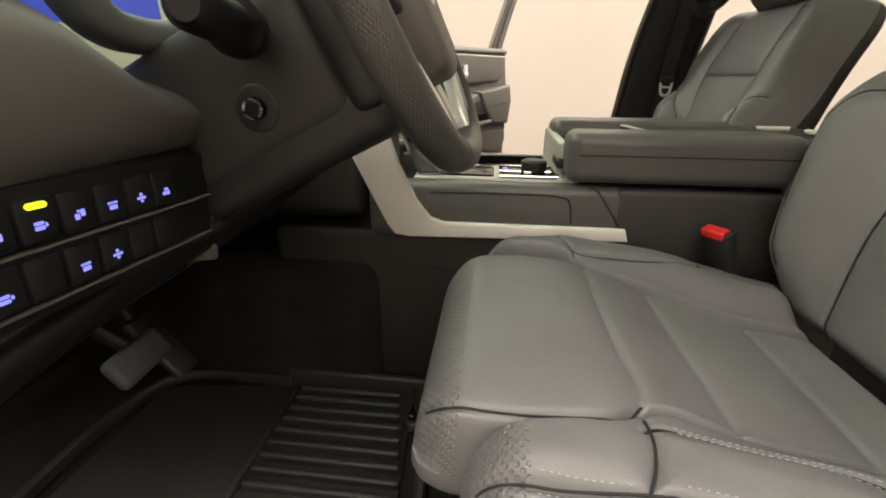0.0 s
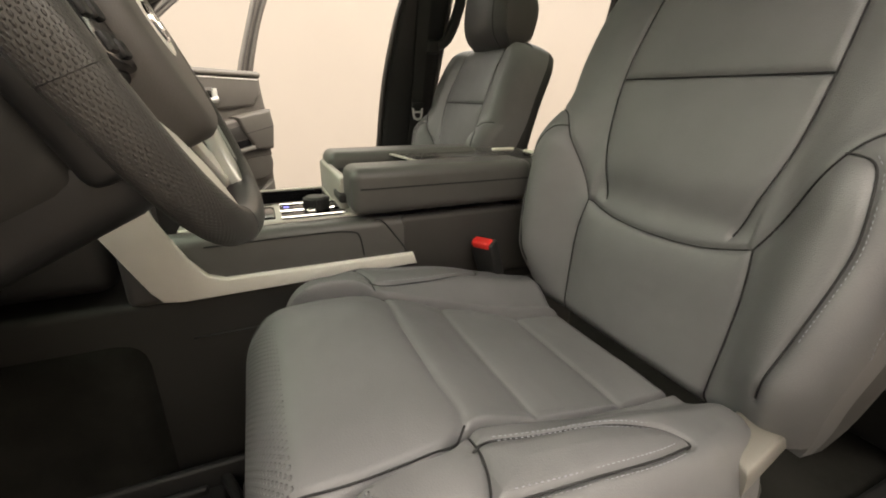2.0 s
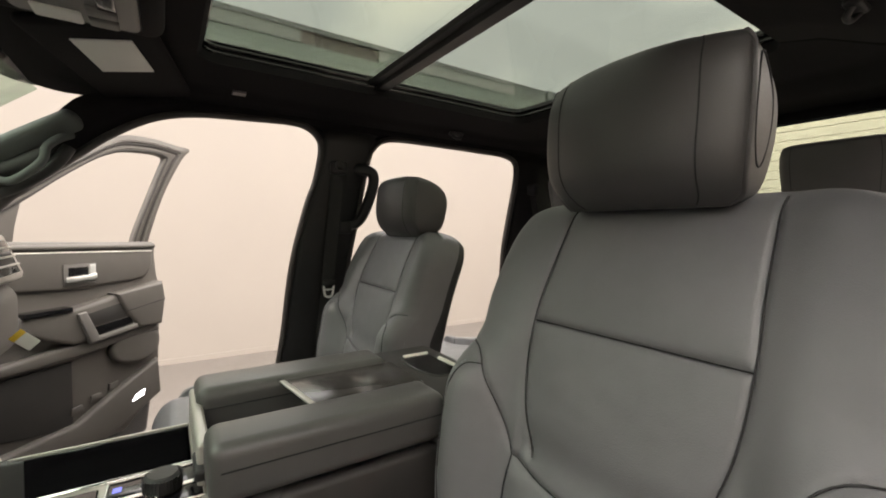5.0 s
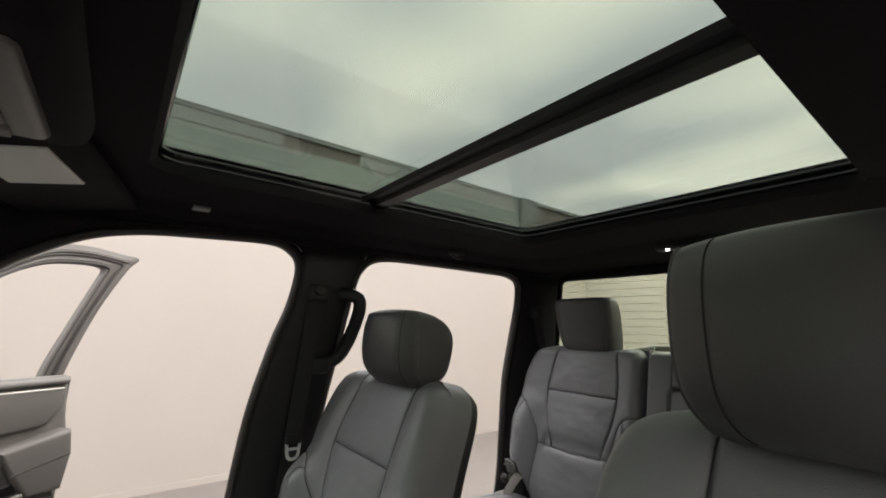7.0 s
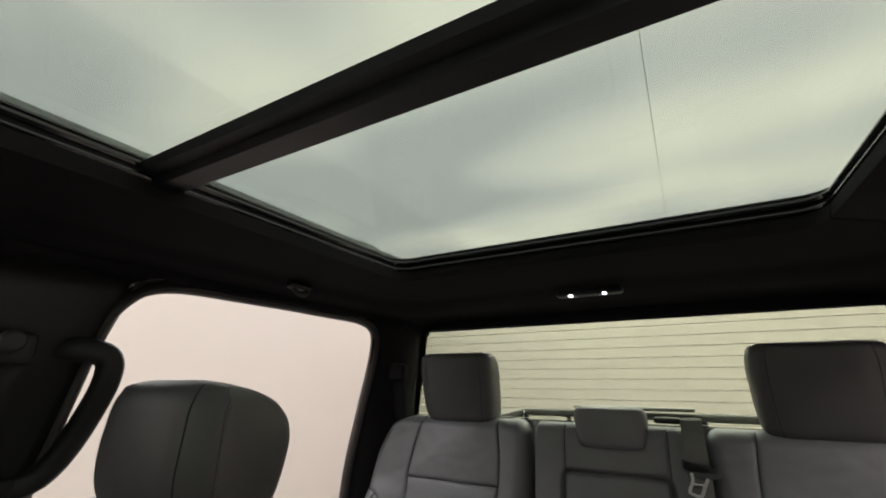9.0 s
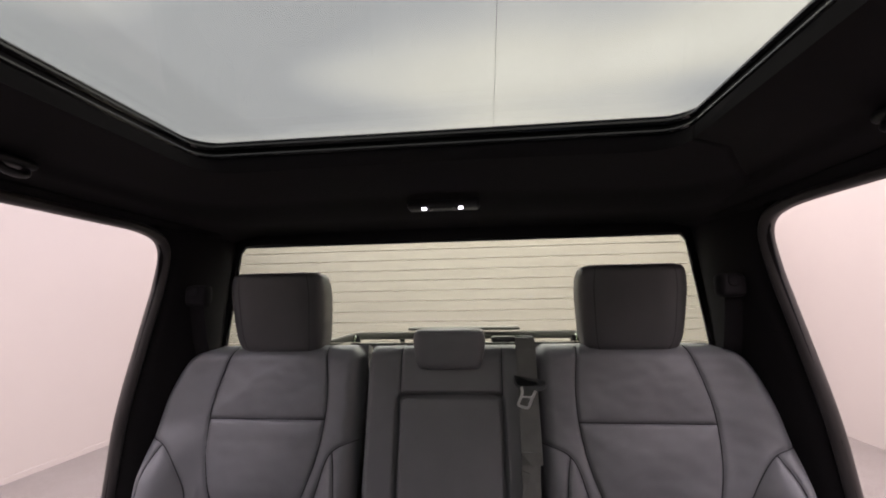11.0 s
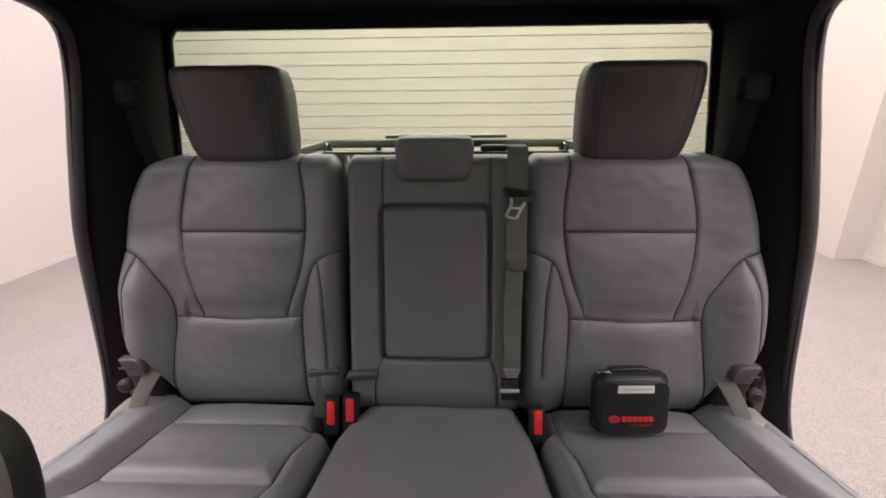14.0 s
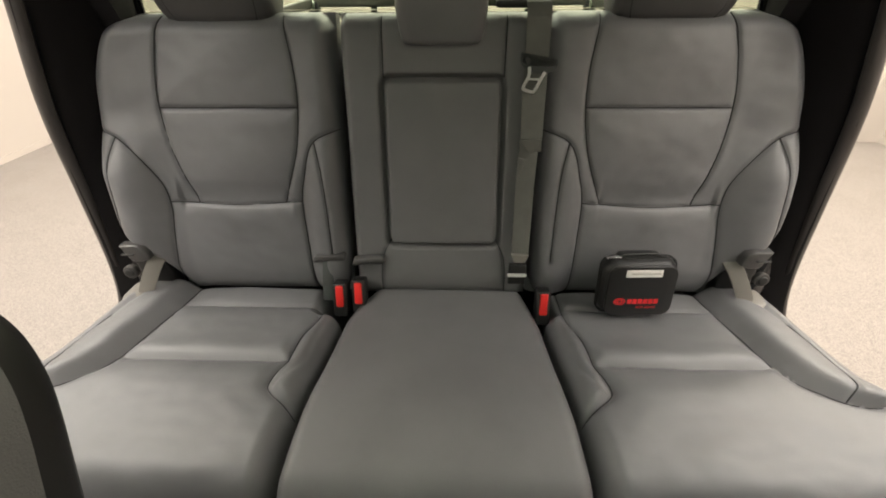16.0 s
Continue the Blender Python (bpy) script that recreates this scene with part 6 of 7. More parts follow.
xc_ = yc.cross(zc).normalized()
yc = zc.cross(xc_)
M = Matrix.Translation((-0.645, -0.085, 1.222)) @ Matrix((xc_, yc, zc)).transposed().to_4x4()
part("card", rbox((-0.016, -0.001, -0.028), (0.016, 0.001, 0.010), 0.0005, 1, M), m_white, lb)
part("yellow_end", rbox((-0.016, -0.0015, 0.0102), (0.016, 0.0015, 0.024), 0.0005, 1, M), m_yellow, lb)

# ---- steering column and wheel ----
col = thing("steering_column", (0.53, -0.15, 1.28), "dark plastic steering column with stalk and four-way switch", "steering column")
A = Matrix.Translation((0.4925, 0.0326, 1.3835)) @ Euler((radians(24.4), 0, radians(-0.6))).to_matrix().to_4x4()
# local: x across, y away from the wheel towards the driver, z up along the wheel's face
Ac = Matrix.Translation((0.53 - 0.008, 0.024 + 0.018, 1.384 + 0.014)) @ Euler((radians(26), 0, 0)).to_matrix().to_4x4()
part("shroud", rbox((-0.060, -0.34, -0.098), (0.056, -0.075, 0.045), 0.030, 4, Ac), m_tunnel, col)
part("lower_shroud", rbox((-0.050, -0.30, -0.125), (0.050, -0.05, -0.06), 0.025, 4, Ac), m_black, col)
part("collar", rbox((-0.06, -0.085, -0.095), (0.06, -0.05, 0.05), 0.012, 3, Ac), m_black, col)
sw = part("switch_recess", cyl(tuple(Ac @ Vector((0.052, -0.166, -0.049))), 0.024, 0.020, 0.006, tuple(Ac.to_3x3() @ Vector((1, 0, 0))), 28, 0.002), m_black, col)
part("four_way_switch", cyl(tuple(Ac @ Vector((0.057, -0.166, -0.049))), 0.011, 0.0095, 0.008, tuple(Ac.to_3x3() @ Vector((1, 0, 0))), 24, 0.002), m_gloss, sw)
for k in range(4):
    a0 = 90 * k + 14
    pts = [tuple(Ac @ Vector((0.0655, -0.166 + 0.0085 * math.cos(radians(a0 + j * 15)), -0.049 + 0.0085 * math.sin(radians(a0 + j * 15))))) for j in range(5)]
    V, F = sweep(pts, ring(0.0014, n=6), up=(1, 0, 0))
    mesh_part("chrome_arc", V, F, m_chrome, sw)
V, F = sweep([(0.545, -0.085, 1.340), (0.585, -0.078, 1.342), (0.600, -0.075, 1.343), (0.606, -0.074, 1.343), (0.622, -0.070, 1.344), (0.628, -0.069, 1.344), (0.660, -0.062, 1.346), (0.692, -0.055, 1.348), (0.700, -0.053, 1.348)], ring(0.011, n=24), up=(0, 0, 1), scale=[1.1, 1.2, 1.9, 2.05, 2.05, 1.55, 1.45, 1.40, 0.9])
mesh_part("indicator_stalk", V, F, m_switch, col)

m_gun = varied(shader("spoke_silver", (0.66, 0.67, 0.61), 0.34, 0.35), (0.66, 0.67, 0.61), 0.05, 9, 500, 0.03, 0.0002, 0.32, 0.04)
wheel = thing("steering_wheel", (0.4925, 0.0326, 1.3835), "dark leather steering wheel with punched grips and silver spokes", "steering wheel")
RW = 0.1895


def rim_arc(a0, a1, mat, name, rad=(0.0165, 0.0190)):
    pts = []
    for k in range(41):
        a = radians(a0 + (a1 - a0) * k / 40)
        flat = 1 - 0.13 * max(0, -math.sin(a)) ** 2.6
        pts.append(tuple(A @ Vector((RW * math.cos(a), 0, RW * flat * math.sin(a)))))
    V, F = sweep(pts, ring(*rad, 20, 2.3), up=tuple(A.to_3x3() @ Vector((0, 1, 0))))
    uv = [(RW * radians(a1 - a0) * (i // 20) / 40, 0.115 * abs((i % 20) / 10 - 1)) for i in range(len(V))]
    return mesh_part(name, V, F, mat, wheel, uv=uv)


rim_arc(-65, -10, m_rim_dots, "grip", (0.0156, 0.0165))
rim_arc(-170, -115, m_rim_dots, "grip", (0.0160, 0.0172))
rim_arc(-10, 45, m_rim_dots, "grip", (0.0158, 0.0170))
rim_arc(135, 190, m_rim_dots, "grip", (0.0158, 0.0170))
rim_arc(-116, -64, m_rim, "rim", (0.0158, 0.0170))
rim_arc(44, 136, m_rim, "rim", (0.0156, 0.0168))
# silver inlay along the inner side of the rim
for a0, a1 in ((-16, 30), (150, 196)):
    pts = []
    for k in range(25):
        a = radians(a0 + (a1 - a0) * k / 24)
        pts.append(tuple(A @ Vector(((RW - 0.016) * math.cos(a), 0.008, (RW - 0.016) * math.sin(a)))))
    V, F = sweep(pts, ring(0.002, 0.003, 10), up=tuple(A.to_3x3() @ Vector((0, 1, 0))))
    mesh_part("silver_inlay", V, F, m_satin, wheel, "satin silver inlay")
Mw = A @ Matrix(((1, 0, 0, 0), (0, 0, 1, 0.0), (0, 1, 0, 0), (0, 0, 0, 1)))
hubp = [(-0.075, 0.045), (-0.045, 0.068), (0.045, 0.068), (0.075, 0.045), (0.078, -0.01), (0.058, -0.065), (0.030, -0.088), (-0.030, -0.088), (-0.058, -0.065), (-0.078, -0.01)]
part("airbag_cover", prism([tuple(p) for p in smooth_line(hubp, 4, True)], 0.062, A @ Matrix(((1, 0, 0, 0), (0, 0, 1, -0.036), (0, 1, 0, 0), (0, 0, 0, 1))), 0.016, 4), m_hub, wheel)
part("hub_back", prism([(x * 1.05, z * 1.05) for x, z in smooth_line(hubp, 3, True)], 0.05, A @ Matrix(((1, 0, 0, 0), (0, 0, 1, -0.072), (0, 1, 0, 0), (0, 0, 0, 1))), 0.010, 3), m_black, wheel)
em = part("emblem", cyl(tuple(A @ Vector((0, 0.0245, 0.004))), 0.028, 0.025, 0.003, tuple(A.to_3x3() @ Vector((0, 1, 0))), 32, 0.001), m_satin, wheel, "satin silver oval emblem")
for rx_, rz_ in ((0.022, 0.014), (0.009, 0.014), (0.020, 0.006)):
    pts = [tuple(A @ Vector((rx_ * math.cos(t_), 0.0275, 0.004 + rz_ * math.sin(t_)))) for t_ in [2 * math.pi * i / 24 for i in range(24)]]
    V, F = sweep(pts, ring(0.002, n=6), up=tuple(A.to_3x3() @ Vector((0, 1, 0))), closed=True)
    mesh_part("emblem_ring", V, F, m_chrome, em)
My = lambda y: A @ Matrix(((1, 0, 0, 0), (0, 0, 1, y), (0, 1, 0, 0), (0, 0, 0, 1)))
for q in (-1, 1):
    part("spoke", prism([(q * 0.070, 0.022), (q * 0.176, 0.012), (q * 0.176, -0.030), (q * 0.064, -0.036)], 0.022, My(-0.022), 0.006, 3), m_black, wheel)
    pod = part("switch_pod", prism([(q * 0.078, 0.018), (q * 0.140, 0.012), (q * 0.138, -0.026), (q * 0.074, -0.030)], 0.012, My(-0.004), 0.004, 3), m_gloss, wheel)
    for kx, kz in ((0.092, 0.006), (0.120, 0.004), (0.092, -0.018), (0.118, -0.016)):
        part("button", rbox((q * kx - 0.008, 0.006, kz - 0.006), (q * kx + 0.008, 0.011, kz + 0.006), 0.002, 2, A), m_black, pod)
    part("silver_spoke", prism([(q * 0.010, -0.080), (q * 0.044, -0.078), (q * 0.112, -0.146), (q * 0.074, -0.156)], 0.010, My(-0.014), 0.003, 2), m_satin, wheel, "satin silver lower spoke")
    # a crescent plate from the switch spoke down along the inner side of the rim
    edge = [(0.166, -0.046), (0.160, -0.070), (0.150, -0.093), (0.128, -0.120), (0.096, -0.146), (0.076, -0.152), (0.058, -0.148), (0.062, -0.124), (0.078, -0.098), (0.104, -0.075), (0.148, -0.050)]
    part("spoke_plate", prism([(q * u, w) for u, w in edge], 0.014, My(-0.006), 0.004, 3), m_gun, wheel, "satin silver crescent spoke plate")
    part("plate_inset", prism([(q * u, w) for u, w in ((0.158, -0.062), (0.150, -0.086), (0.128, -0.112), (0.106, -0.130), (0.101, -0.124), (0.122, -0.106), (0.144, -0.082))], 0.004, My(0.0062), 0.001, 1), m_steel, wheel)
part("lower_web", prism([(-0.05, -0.08), (0.05, -0.08), (0.055, -0.155), (-0.055, -0.155)], 0.012, My(-0.022), 0.004, 2), m_black, wheel)

# ---- footwell ----
m_pedal = varied(shader("pedal_rubber", (0.045, 0.048, 0.056), 0.5), (0.045, 0.048, 0.056), 0.2, 14, 500, 0.3, 0.0006, 0.5, 0.08)
mat = thing("floor_mat", (0.45, -0.2, 0.65), "ribbed dark rubber floor mat with raised lip", "floor mat")
mp_ = [(0.22, -0.02), (0.23, -0.28), (0.27, -0.58), (0.66, -0.58), (0.70, -0.30), (0.70, 0.02)]
part("sheet", prism(mp_, 0.010, Matrix.Translation((0, 0, 0.646)), 0.003), m_rubber, mat)
V, F = sweep([(x, y, 0.664) for x, y in smooth_line(mp_, 6, True)], ring(0.010, 0.014, 10, 3), closed=True)
mesh_part("raised_lip", V, F, m_rubber, mat)
for k in range(9):
    x = 0.250 + 0.0300 * k
    part("rib", rbox((x - 0.0065, -0.268, 0.650), (x + 0.0065, -0.042 + 0.006 * k, 0.671), 0.0055, 3), m_rubber, mat)
part("side_lip", rbox((0.226, -0.300, 0.650), (0.243, 0.03, 0.704), 0.007, 3), m_rubber, mat)
part("heel_step", rbox((0.246, -0.285, 0.650), (0.56, -0.274, 0.668), 0.005, 3), m_rubber, mat)
part("retainer", cyl((0.315, -0.005, 0.656), 0.024, 0.017, 0.016, (0, 0, 1), 24, 0.003), m_black, mat)
part("retainer_knob", cyl((0.315, -0.005, 0.670), 0.010, 0.009, 0.012, (0, 0, 1), 20, 0.002), m_gloss, mat)
br = thing("brake_pedal", (0.50, -0.5, 0.80), "dark rubber-faced brake pedal on its arm", "pedal")
part("pad", rbox((-0.050, -0.012, -0.027), (0.050, 0.012, 0.027), 0.010, 3, Matrix.Translation((0.466, -0.415, 0.892)) @ pose(0, 0, 0, 30, 4, 0)), m_pedal, br)
V, F = sweep(smooth_line([(0.466, -0.43, 0.91), (0.466, -0.52, 0.98), (0.466, -0.60, 1.12)], 5), ring(0.008, 0.014, 10))
mesh_part("arm", V, F, m_black, br)
ac = thing("accelerator_pedal", (0.36, -0.5, 0.75), "dark accelerator pedal beside the brake", "pedal")
part("pad", rbox((-0.026, -0.010, -0.07), (0.026, 0.010, 0.07), 0.008, 3, Matrix.Translation((0.365, -0.47, 0.84)) @ pose(0, 0, 0, 38, 0, 0)), m_rubber, ac)
V, F = sweep([(0.365, -0.50, 0.86), (0.365, -0.60, 1.05)], ring(0.008, 0.010, 10))
mesh_part("arm", V, F, m_black, ac)
tagged(part("tunnel", rbox((CX0 - 0.03, -0.85, 0.64), (CX1 + 0.02, -0.08, 0.97), 0.05, 4), m_carpet), "dark carpeted tunnel under the console", "floor", kind="structure")

# ---- doors ----
def front_door(sg, th):
    """An open front door: trim with armrest, handle and pocket, window frame, outer skin."""
    hx, hy = (-0.93, -0.68) if sg < 0 else (1.00, -0.68)
    d = thing("front_door", (hx, hy, 0.7), "open front door with grey trim, armrest, chrome handle and pocket", "car door", "doors")
    a = radians(th)
    # local: x along the door from hinge to lock, y inwards, z up
    D = Matrix(((sg * math.sin(a), -sg * math.cos(a), 0, hx), (math.cos(a), math.sin(a), 0, hy), (0, 0, 1, 0), (0, 0, 0, 1)))
    Mp = lambda y: D @ Matrix(((1, 0, 0, 0), (0, 0, 1, y), (0, 1, 0, 0), (0, 0, 0, 1)))
    trim_o = [(0.06, 0.62), (0.10, 1.46), (0.30, 1.46), (1.04, 1.445), (1.055, 1.30), (1.07, 1.22), (1.06, 0.90), (1.03, 0.74), (0.9, 0.62)]
    part("inner_trim", prism(trim_o, 0.055, Mp(-0.005), 0.018, 3), m_door, d)
    skin = [(0.0, 0.48), (0.0, 1.42), (0.3, 1.43), (1.10, 1.43), (1.10, 0.9), (1.05, 0.55), (0.95, 0.48)]
    part("outer_skin", prism(skin, 0.11, Mp(-0.13), 0.02, 3), m_body, d)
    up = part("upper_panel", prism([(0.10, 1.30), (0.10, 1.425), (1.02, 1.41), (1.02, 1.34), (0.98, 1.285), (0.70, 1.265)], 0.035, Mp(0.035), 0.014, 3), m_door, d)
    V, F = sweep([tuple(D @ Vector((x, 0.052, z))) for x, z in ((0.15, 1.438), (0.6, 1.432), (1.03, 1.428))], ring(0.018, 0.012, 14), up=(0, 0, 1))
    mesh_part("belt_moulding", V, F, m_door, d)
    V, F = sweep([tuple(D @ Vector((x, 0.074, z))) for x, z in ((0.30, 1.418), (0.7, 1.412), (1.01, 1.406))], ring(0.0018, n=8), up=(0, 0, 1))
    mesh_part("silver_line", V, F, m_satin, d)
    hd = part("handle_recess", prism([(0.670, 1.284), (0.670, 1.366), (0.784, 1.368), (0.784, 1.288)], 0.008, Mp(0.066), 0.006, 2), m_grey, d)
    part("handle_well", prism([(0.684, 1.304), (0.686, 1.354), (0.752, 1.354), (0.752, 1.304)], 0.009, Mp(0.067), 0.003, 2), m_gloss, hd)
    V, F = sweep([tuple(D @ Vector((x, y, z))) for x, y, z in ((0.676, 0.080, 1.308), (0.70, 0.090, 1.310), (0.745, 0.092, 1.314), (0.776, 0.084, 1.318))], ring(0.005, 0.010, 12, 3), up=(0, 0, 1))
    mesh_part("inside_handle", V, F, m_bright, hd, "chrome inside handle")
    part("handle_cap", prism([(0.752, 1.300), (0.756, 1.362), (0.778, 1.364), (0.778, 1.300)], 0.010, Mp(0.072), 0.004, 2), m_bright, hd)
    arm = part("armrest", prism([(0.50, 1.15), (0.53, 1.195), (0.66, 1.190), (0.835, 1.228), (1.035, 1.262), (1.045, 1.19), (1.02, 1.10), (0.90, 1.085), (0.69, 1.055), (0.60, 1.09)], 0.070, Mp(0.03), 0.018, 4), m_door, d)
    part("armrest_end", prism([(0.835, 1.236), (1.035, 1.268), (1.047, 1.19), (1.03, 1.075), (0.925, 1.075), (0.875, 1.15)], 0.085, Mp(0.03), 0.016, 4), m_door, arm)
    V, F = sweep([tuple(D @ Vector((x, 0.1155, z))) for x, z in ((0.872, 1.158), (0.95, 1.172), (1.04, 1.186))], ring(0.0014, n=6), up=(0, 0, 1))
    mesh_part("seam", V, F, m_seam, arm)
    part("pull_cup", prism([(0.742, 1.112), (0.768, 1.076), (0.905, 1.096), (0.897, 1.132)], 0.010, Mp(0.093), 0.003, 2), m_gloss, arm)
    part("pull_face", prism([(0.722, 1.168), (0.742, 1.114), (0.896, 1.134), (0.868, 1.198)], 0.008, Mp(0.093), 0.003, 2), m_trim, arm)
    part("cup_lip", prism([(0.735, 1.052), (0.694, 1.176), (0.722, 1.182), (0.766, 1.076), (0.915, 1.099), (0.920, 1.080)], 0.028, Mp(0.088), 0.006, 3), m_grey, arm, "grey lip of the pull cup")
    part("switch_panel", prism([(0.53, 1.185), (0.53, 1.204), (0.68, 1.206), (0.68, 1.188)], 0.060, Mp(0.05), 0.005, 2), m_gloss, arm)
    part("ledge", prism([(0.30, 0.98), (0.30, 1.02), (0.49, 1.035), (0.70, 1.06), (0.90, 1.085), (1.03, 1.08), (1.04, 1.04), (0.90, 1.03), (0.70, 1.0)], 0.055, Mp(0.03), 0.016, 4), m_door, d)
    part("speaker_cover", prism([tuple(p) for p in smooth_line([(0.83, 0.985), (0.86, 0.935), (0.93, 0.915), (1.0, 0.925), (1.04, 0.97), (1.03, 1.04), (0.92, 1.05), (0.85, 1.03)], 4, True)], 0.045, Mp(0.036), 0.018, 4), m_door, d)
    part("speaker_grille", prism([(0.30, 0.74), (0.30, 0.97), (0.70, 0.985), (0.70, 0.72), (0.48, 0.76)], 0.010, Mp(0.046), 0.004, 2), m_trim, d)
    pk = part("pocket", prism([(0.20, 0.62), (0.20, 0.70), (0.48, 0.72), (0.70, 0.74), (0.88, 0.84), (1.03, 0.91), (1.04, 0.75), (0.80, 0.63)], 0.045, Mp(0.040), 0.014, 3), m_door, d)
    for k in range(3):
        x0, z0 = 0.69 + 0.068 * k, 0.790 + 0.026 * k
        part("pocket_clip", prism([(x0, z0 - 0.02), (x0 + 0.004, z0 + 0.010), (x0 + 0.040, z0 + 0.014), (x0 + 0.050, z0 - 0.01)], 0.012, Mp(0.05), 0.004, 2), m_door, pk)
    part("courtesy_lamp", prism([(0.905, 0.752), (0.92, 0.778), (0.962, 0.792), (0.955, 0.765)], 0.006, Mp(0.082), 0.003, 2), m_lamp, d, "lit white door lamp")
    # window frame: a broad pressing with a dark seal and a pale bead along it
    W3 = lambda x, z, o=0.0: tuple(D @ Vector((x, -0.050 + (z - 1.44) * 0.10 + o, z)))
    out_ = smooth_line([(0.22, 1.44), (0.42, 1.545), (0.60, 1.668), (0.72, 1.762), (0.82, 1.835), (0.89, 1.885), (0.955, 1.916), (1.07, 1.924), (1.19, 1.914), (1.262, 1.906), (1.222, 1.852), (1.145, 1.69), (1.092, 1.52), (1.068, 1.42)], 5)
    in_ = smooth_line([(0.34, 1.44), (0.47, 1.510), (0.595, 1.597), (0.71, 1.696), (0.80, 1.767), (0.865, 1.810), (0.945, 1.842), (1.06, 1.855), (1.118, 1.852), (1.134, 1.838), (1.118, 1.79), (1.062, 1.63), (1.018, 1.50), (0.998, 1.42)], 5)
    ribs = []
    for f, o in ((0, -0.014), (0.0, 0.012), (0.28, 0.020), (0.5, 0.010), (0.78, 0.016), (1.0, 0.008), (1.0, -0.014)):
        ribs.append([W3(a[0] * (1 - f) + b[0] * f, a[1] * (1 - f) + b[1] * f, o) for a, b in zip(out_, in_)])
    loft(ribs, m_door, "window_frame", d, "grey painted window frame", thick=0.003)
    for f, o, rad, mat_, nm in ((0.52, 0.015, 0.0052, m_seal, "window_seal"), (0.36, 0.021, 0.0022, m_grey, "bead"), (0.90, 0.014, 0.0040, m_seal, "window_seal")):
        V, F = sweep([W3(a[0] * (1 - f) + b[0] * f, a[1] * (1 - f) + b[1] * f, o) for a, b in zip(out_, in_)], ring(rad, n=8), up=tuple(D.to_3x3() @ Vector((0, 1, 0))))
        mesh_part(nm, V, F, mat_, d)
    part("mirror_corner", prism([(0.16, 1.43), (0.575, 1.43), (0.585, 1.51), (0.603, 1.598), (0.46, 1.525), (0.30, 1.45)], 0.02, Mp(-0.055), 0.006, 2), m_door, d)


front_door(-1, 37.5)
front_door(1, 74)


def rear_door(sg):
    """An open rear door, seen mostly as the tip of its frame past the pillar."""
    hx, hy, th = sg * 0.93, 0.80, 69
    d = thing("rear_door", (hx, hy, 0.7), "open rear door with grey window frame", "car door", "doors")
    a = radians(th)
    D = Matrix(((sg * math.sin(a), -sg * math.cos(a), 0, hx), (math.cos(a), math.sin(a), 0, hy), (0, 0, 1, 0), (0, 0, 0, 1)))
    Mp = lambda y: D @ Matrix(((1, 0, 0, 0), (0, 0, 1, y), (0, 1, 0, 0), (0, 0, 0, 1)))
    part("inner_trim", prism([(0.04, 0.62), (0.04, 1.44), (0.85, 1.44), (0.90, 1.1), (0.75, 0.62)], 0.05, Mp(0.0), 0.016, 3), m_door, d)
    part("outer_skin", prism([(0.0, 0.48), (0.0, 1.43), (0.90, 1.43), (0.94, 1.0), (0.78, 0.48)], 0.10, Mp(-0.11), 0.02, 3), m_body, d)
    V, F = sweep([tuple(D @ Vector((x, -0.05 + (z - 1.44) * 0.16, z))) for x, z in smooth_line([(0.03, 1.42), (0.05, 1.70), (0.08, 1.83), (0.16, 1.87), (0.60, 1.875), (0.76, 1.86), (0.82, 1.80), (0.85, 1.60), (0.86, 1.42)], 5)], ring(0.026, 0.024, 14, 3), up=tuple(D.to_3x3() @ Vector((0, 1, 0))))
    mesh_part("window_frame", V, F, m_door, d, "grey painted window frame")
    part("armrest", prism([(0.15, 1.10), (0.15, 1.20), (0.75, 1.20), (0.75, 1.12)], 0.07, Mp(0.04), 0.02, 3), m_leather, d)


rear_door(-1)
rear_door(1)

# ---- first-aid kit ----
m_kit = varied(shader("kit_nylon", (0.012, 0.012, 0.012), 0.42), (0.012, 0.012, 0.012), 0.15, 20, 900, 0.3, 0.0005, 0.42, 0.05)
kit = thing("first_aid_kit", (0.41, 1.53, 0.975), "black zipped first-aid kit bag with red print on the rear seat", "first-aid kit")
K = Matrix.Translation((0.4455, 1.603, 1.043)) @ pose(0, 0, 0, -9, 0, 2)
part("bag", rbox((-0.083, -0.030, -0.070), (0.083, 0.038, 0.070), 0.030, 6, K), m_black, kit)
kp = [(cx + 0.024 * math.cos(radians(a0 + k * 15)), cz + 0.024 * math.sin(radians(a0 + k * 15))) for cx, cz, a0 in ((0.052, 0.038, 0), (-0.052, 0.038, 90), (-0.052, -0.040, 180), (0.052, -0.040, 270)) for k in range(7)]
part("front_panel", prism(kp, 0.008, K @ Matrix(((1, 0, 0, 0), (0, 0, 1, -0.034), (0, 1, 0, 0), (0, 0, 0, 1))), 0.003, 3), m_kit, kit)
for y in (-0.004, 0.006):
    pts = [tuple(K @ Vector((x, y, z))) for x, _, z in [(p[0], 0, p[1]) for p in [(px0, py0) for px0, py0, _ in ring_rect(0.0838, -0.0705, 0.0705, 0, 0.022)]]]
    V, F = sweep(pts, ring(0.0016, n=6), up=tuple(K.to_3x3() @ Vector((0, 1, 0))), closed=True)
    mesh_part("zip", V, F, m_black, kit)
part("zip_pull", rbox((-0.078, -0.012, 0.0695), (-0.046, -0.002, 0.0745), 0.002, 2, K), m_chrome, kit, "bright zip pull")
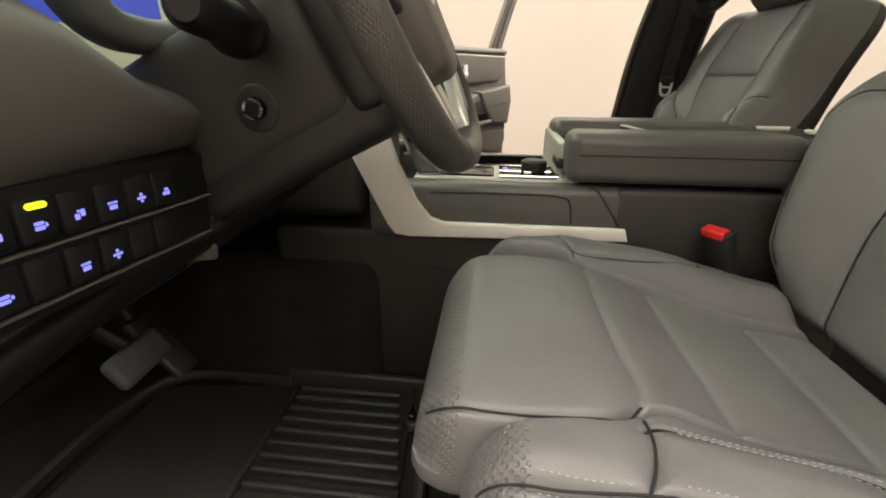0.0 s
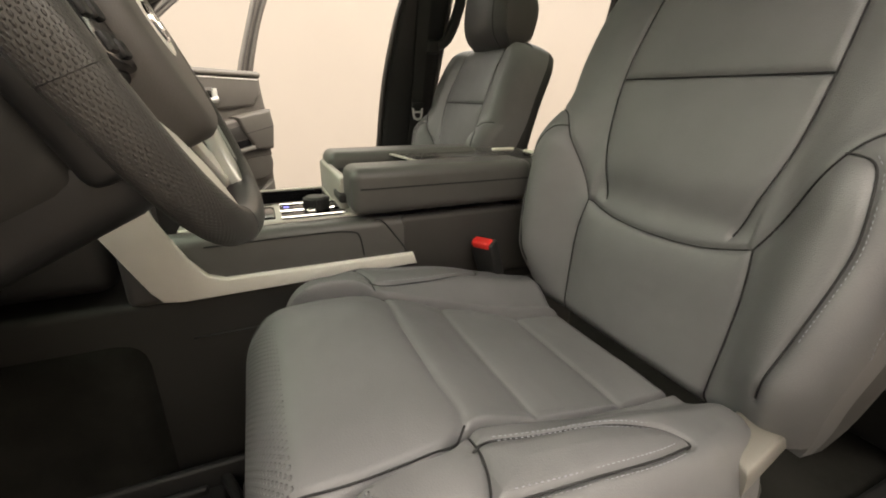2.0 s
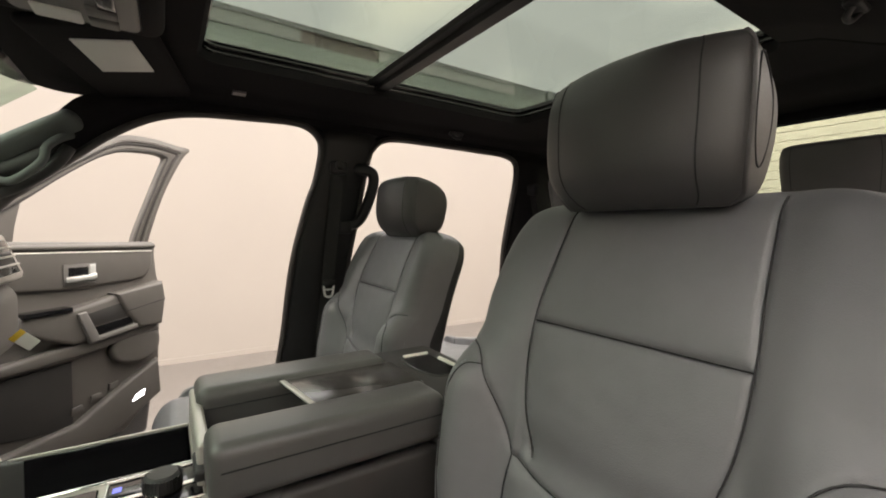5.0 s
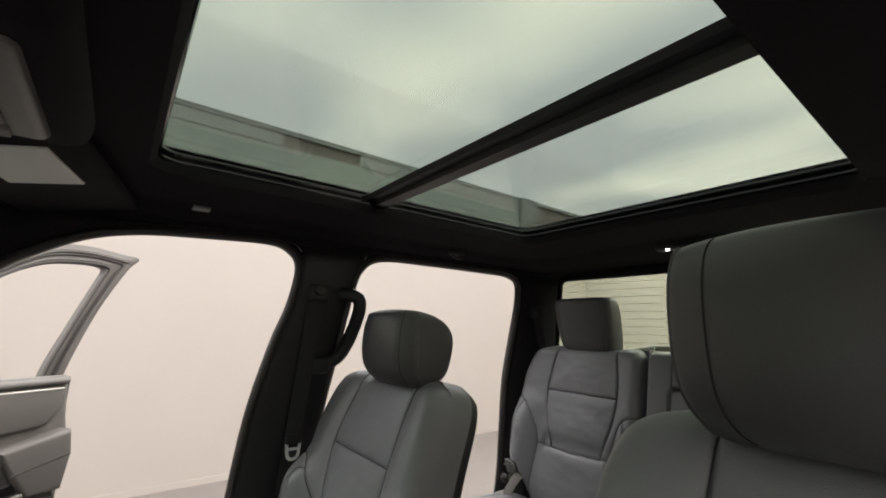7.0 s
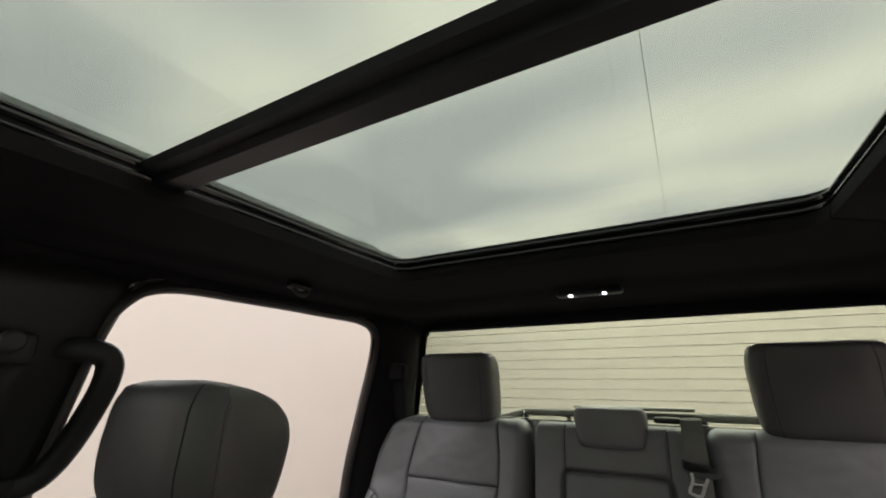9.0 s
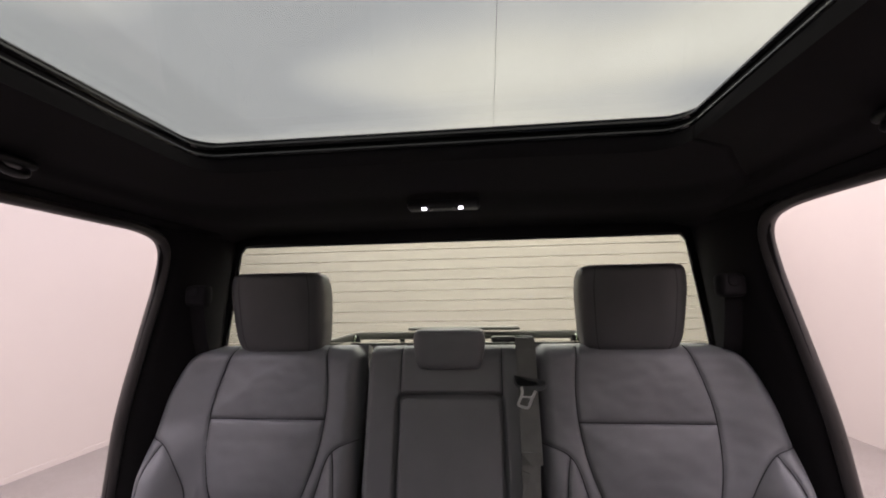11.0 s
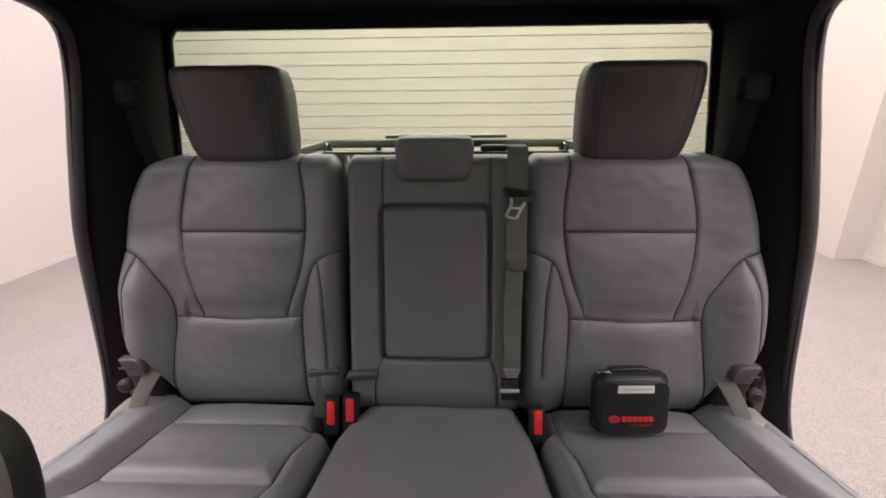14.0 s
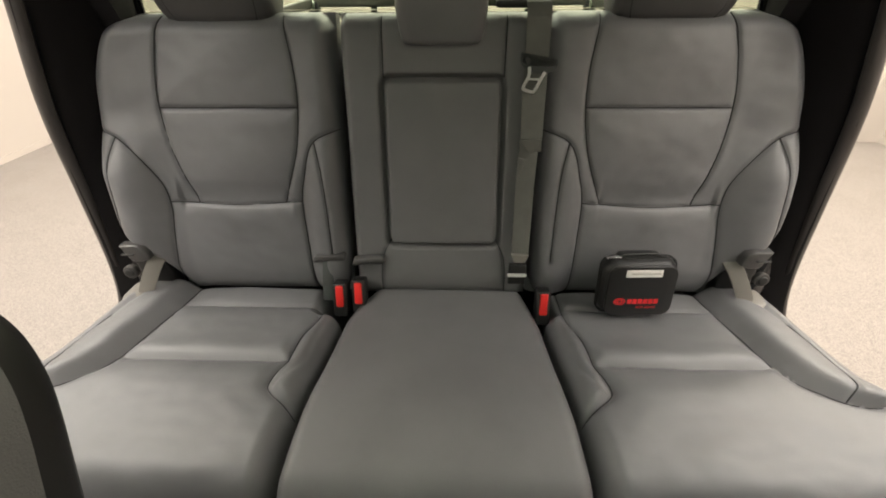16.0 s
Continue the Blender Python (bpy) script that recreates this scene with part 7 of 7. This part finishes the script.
V, F = sweep(smooth_line([tuple(K @ Vector(p)) for p in ((-0.045, 0.010, 0.066), (-0.036, 0.010, 0.0745), (0.036, 0.010, 0.0745), (0.048, 0.010, 0.066))], 5), ring(0.010, 0.003, 10, 3), up=tuple(K.to_3x3() @ Vector((0, 0, 1))))
mesh_part("carry_strap", V, F, m_black, kit)
part("label", rbox((-0.040, -0.0352, 0.036), (0.040, -0.0338, 0.054), 0.0006, 1, K), m_white, kit, "white label with an empty dark slot")
part("label_slot", rbox((-0.028, -0.0362, 0.0435), (0.036, -0.0350, 0.0465), 0.0004, 1, K), m_deck, kit)


def text(body, size, M, mat, parent, name="print", align="LEFT"):
    c = bpy.data.curves.new(name, "FONT")
    c.body, c.size, c.align_x, c.extrude = body, size, align, 0.0004
    tmp = new(name + "_curve", c)
    bpy.context.view_layer.update()
    me = bpy.data.meshes.new_from_object(tmp)
    bpy.data.objects.remove(tmp)
    me.materials.clear()
    me.materials.append(mat)
    me.transform(M)
    ob = new(name, me)
    return hang(ob, parent, "red printed words")


Kt = K @ pose(0, -0.0346, 0, 90, 0, 0)
for k in range(6):
    x = -0.0215 + 0.0118 * k
    part("mark_bar", rbox((x - 0.0048, -0.0350, -0.0320), (x + 0.0048, -0.0338, -0.0200), 0.0003, 1, K), m_redprint, kit, "red maker's mark drawn as plain bars", smooth=False)
for rx_, rz_ in ((0.0125, 0.0078), (0.0045, 0.0075), (0.0105, 0.0032)):
    pts = [tuple(K @ Vector((-0.044 + rx_ * math.cos(t_), -0.0345, -0.026 + rz_ * math.sin(t_)))) for t_ in [2 * math.pi * i / 24 for i in range(24)]]
    V, F = sweep(pts, ring(0.0010, n=6), up=tuple(K.to_3x3() @ Vector((0, 1, 0))), closed=True)
    mesh_part("mark_ring", V, F, m_redprint, kit, "red oval mark")
text("FIRST AID KIT", 0.0075, Kt @ Matrix.Translation((-0.006, -0.0440, 0)), m_redprint, kit)

# ---- load bed seen through the rear window ----
bed = thing("bed_rack", (0, 2.3, 1.3), "dark grey metal headboard rack over the load bed", "bed rack")
for z, h, mat_ in ((1.577, 0.0125, m_grey), (1.546, 0.006, m_black)):
    V, F = sweep([(-0.44, 2.06, z - 0.02), (-0.375, 2.145, z - 0.003), (-0.36, 2.15, z), (0.38, 2.15, z), (0.395, 2.145, z - 0.003), (0.46, 2.06, z - 0.02)], ring(0.008, h, 16, 4), up=(0, 0, 1))
    mesh_part("rail", V, F, mat_, bed)
for x in (-0.20, 0.01, 0.22):
    part("bracket", rbox((x - 0.008, 2.145, 1.545), (x + 0.008, 2.156, 1.570), 0.002, 1), m_black, bed)
part("third_lamp", rbox((-0.17, 2.10, 1.596), (0.20, 2.14, 1.607), 0.005, 2), m_grey, bed)
for x in (-0.365, 0.385):
    part("bright_pin", rbox((x - 0.003, 2.138, 1.555), (x + 0.003, 2.142, 1.580), 0.001, 1), m_chrome, bed)
    part("leg", rbox((x - 0.015, 2.14, 1.25), (x + 0.015, 2.16, 1.58), 0.004, 1), m_black, bed)
tagged(part("load_bed", rbox((-0.85, 2.0, 0.8), (0.85, 3.7, 1.28), 0.03), m_body), "dark load bed behind the cab", "load bed", kind="structure")
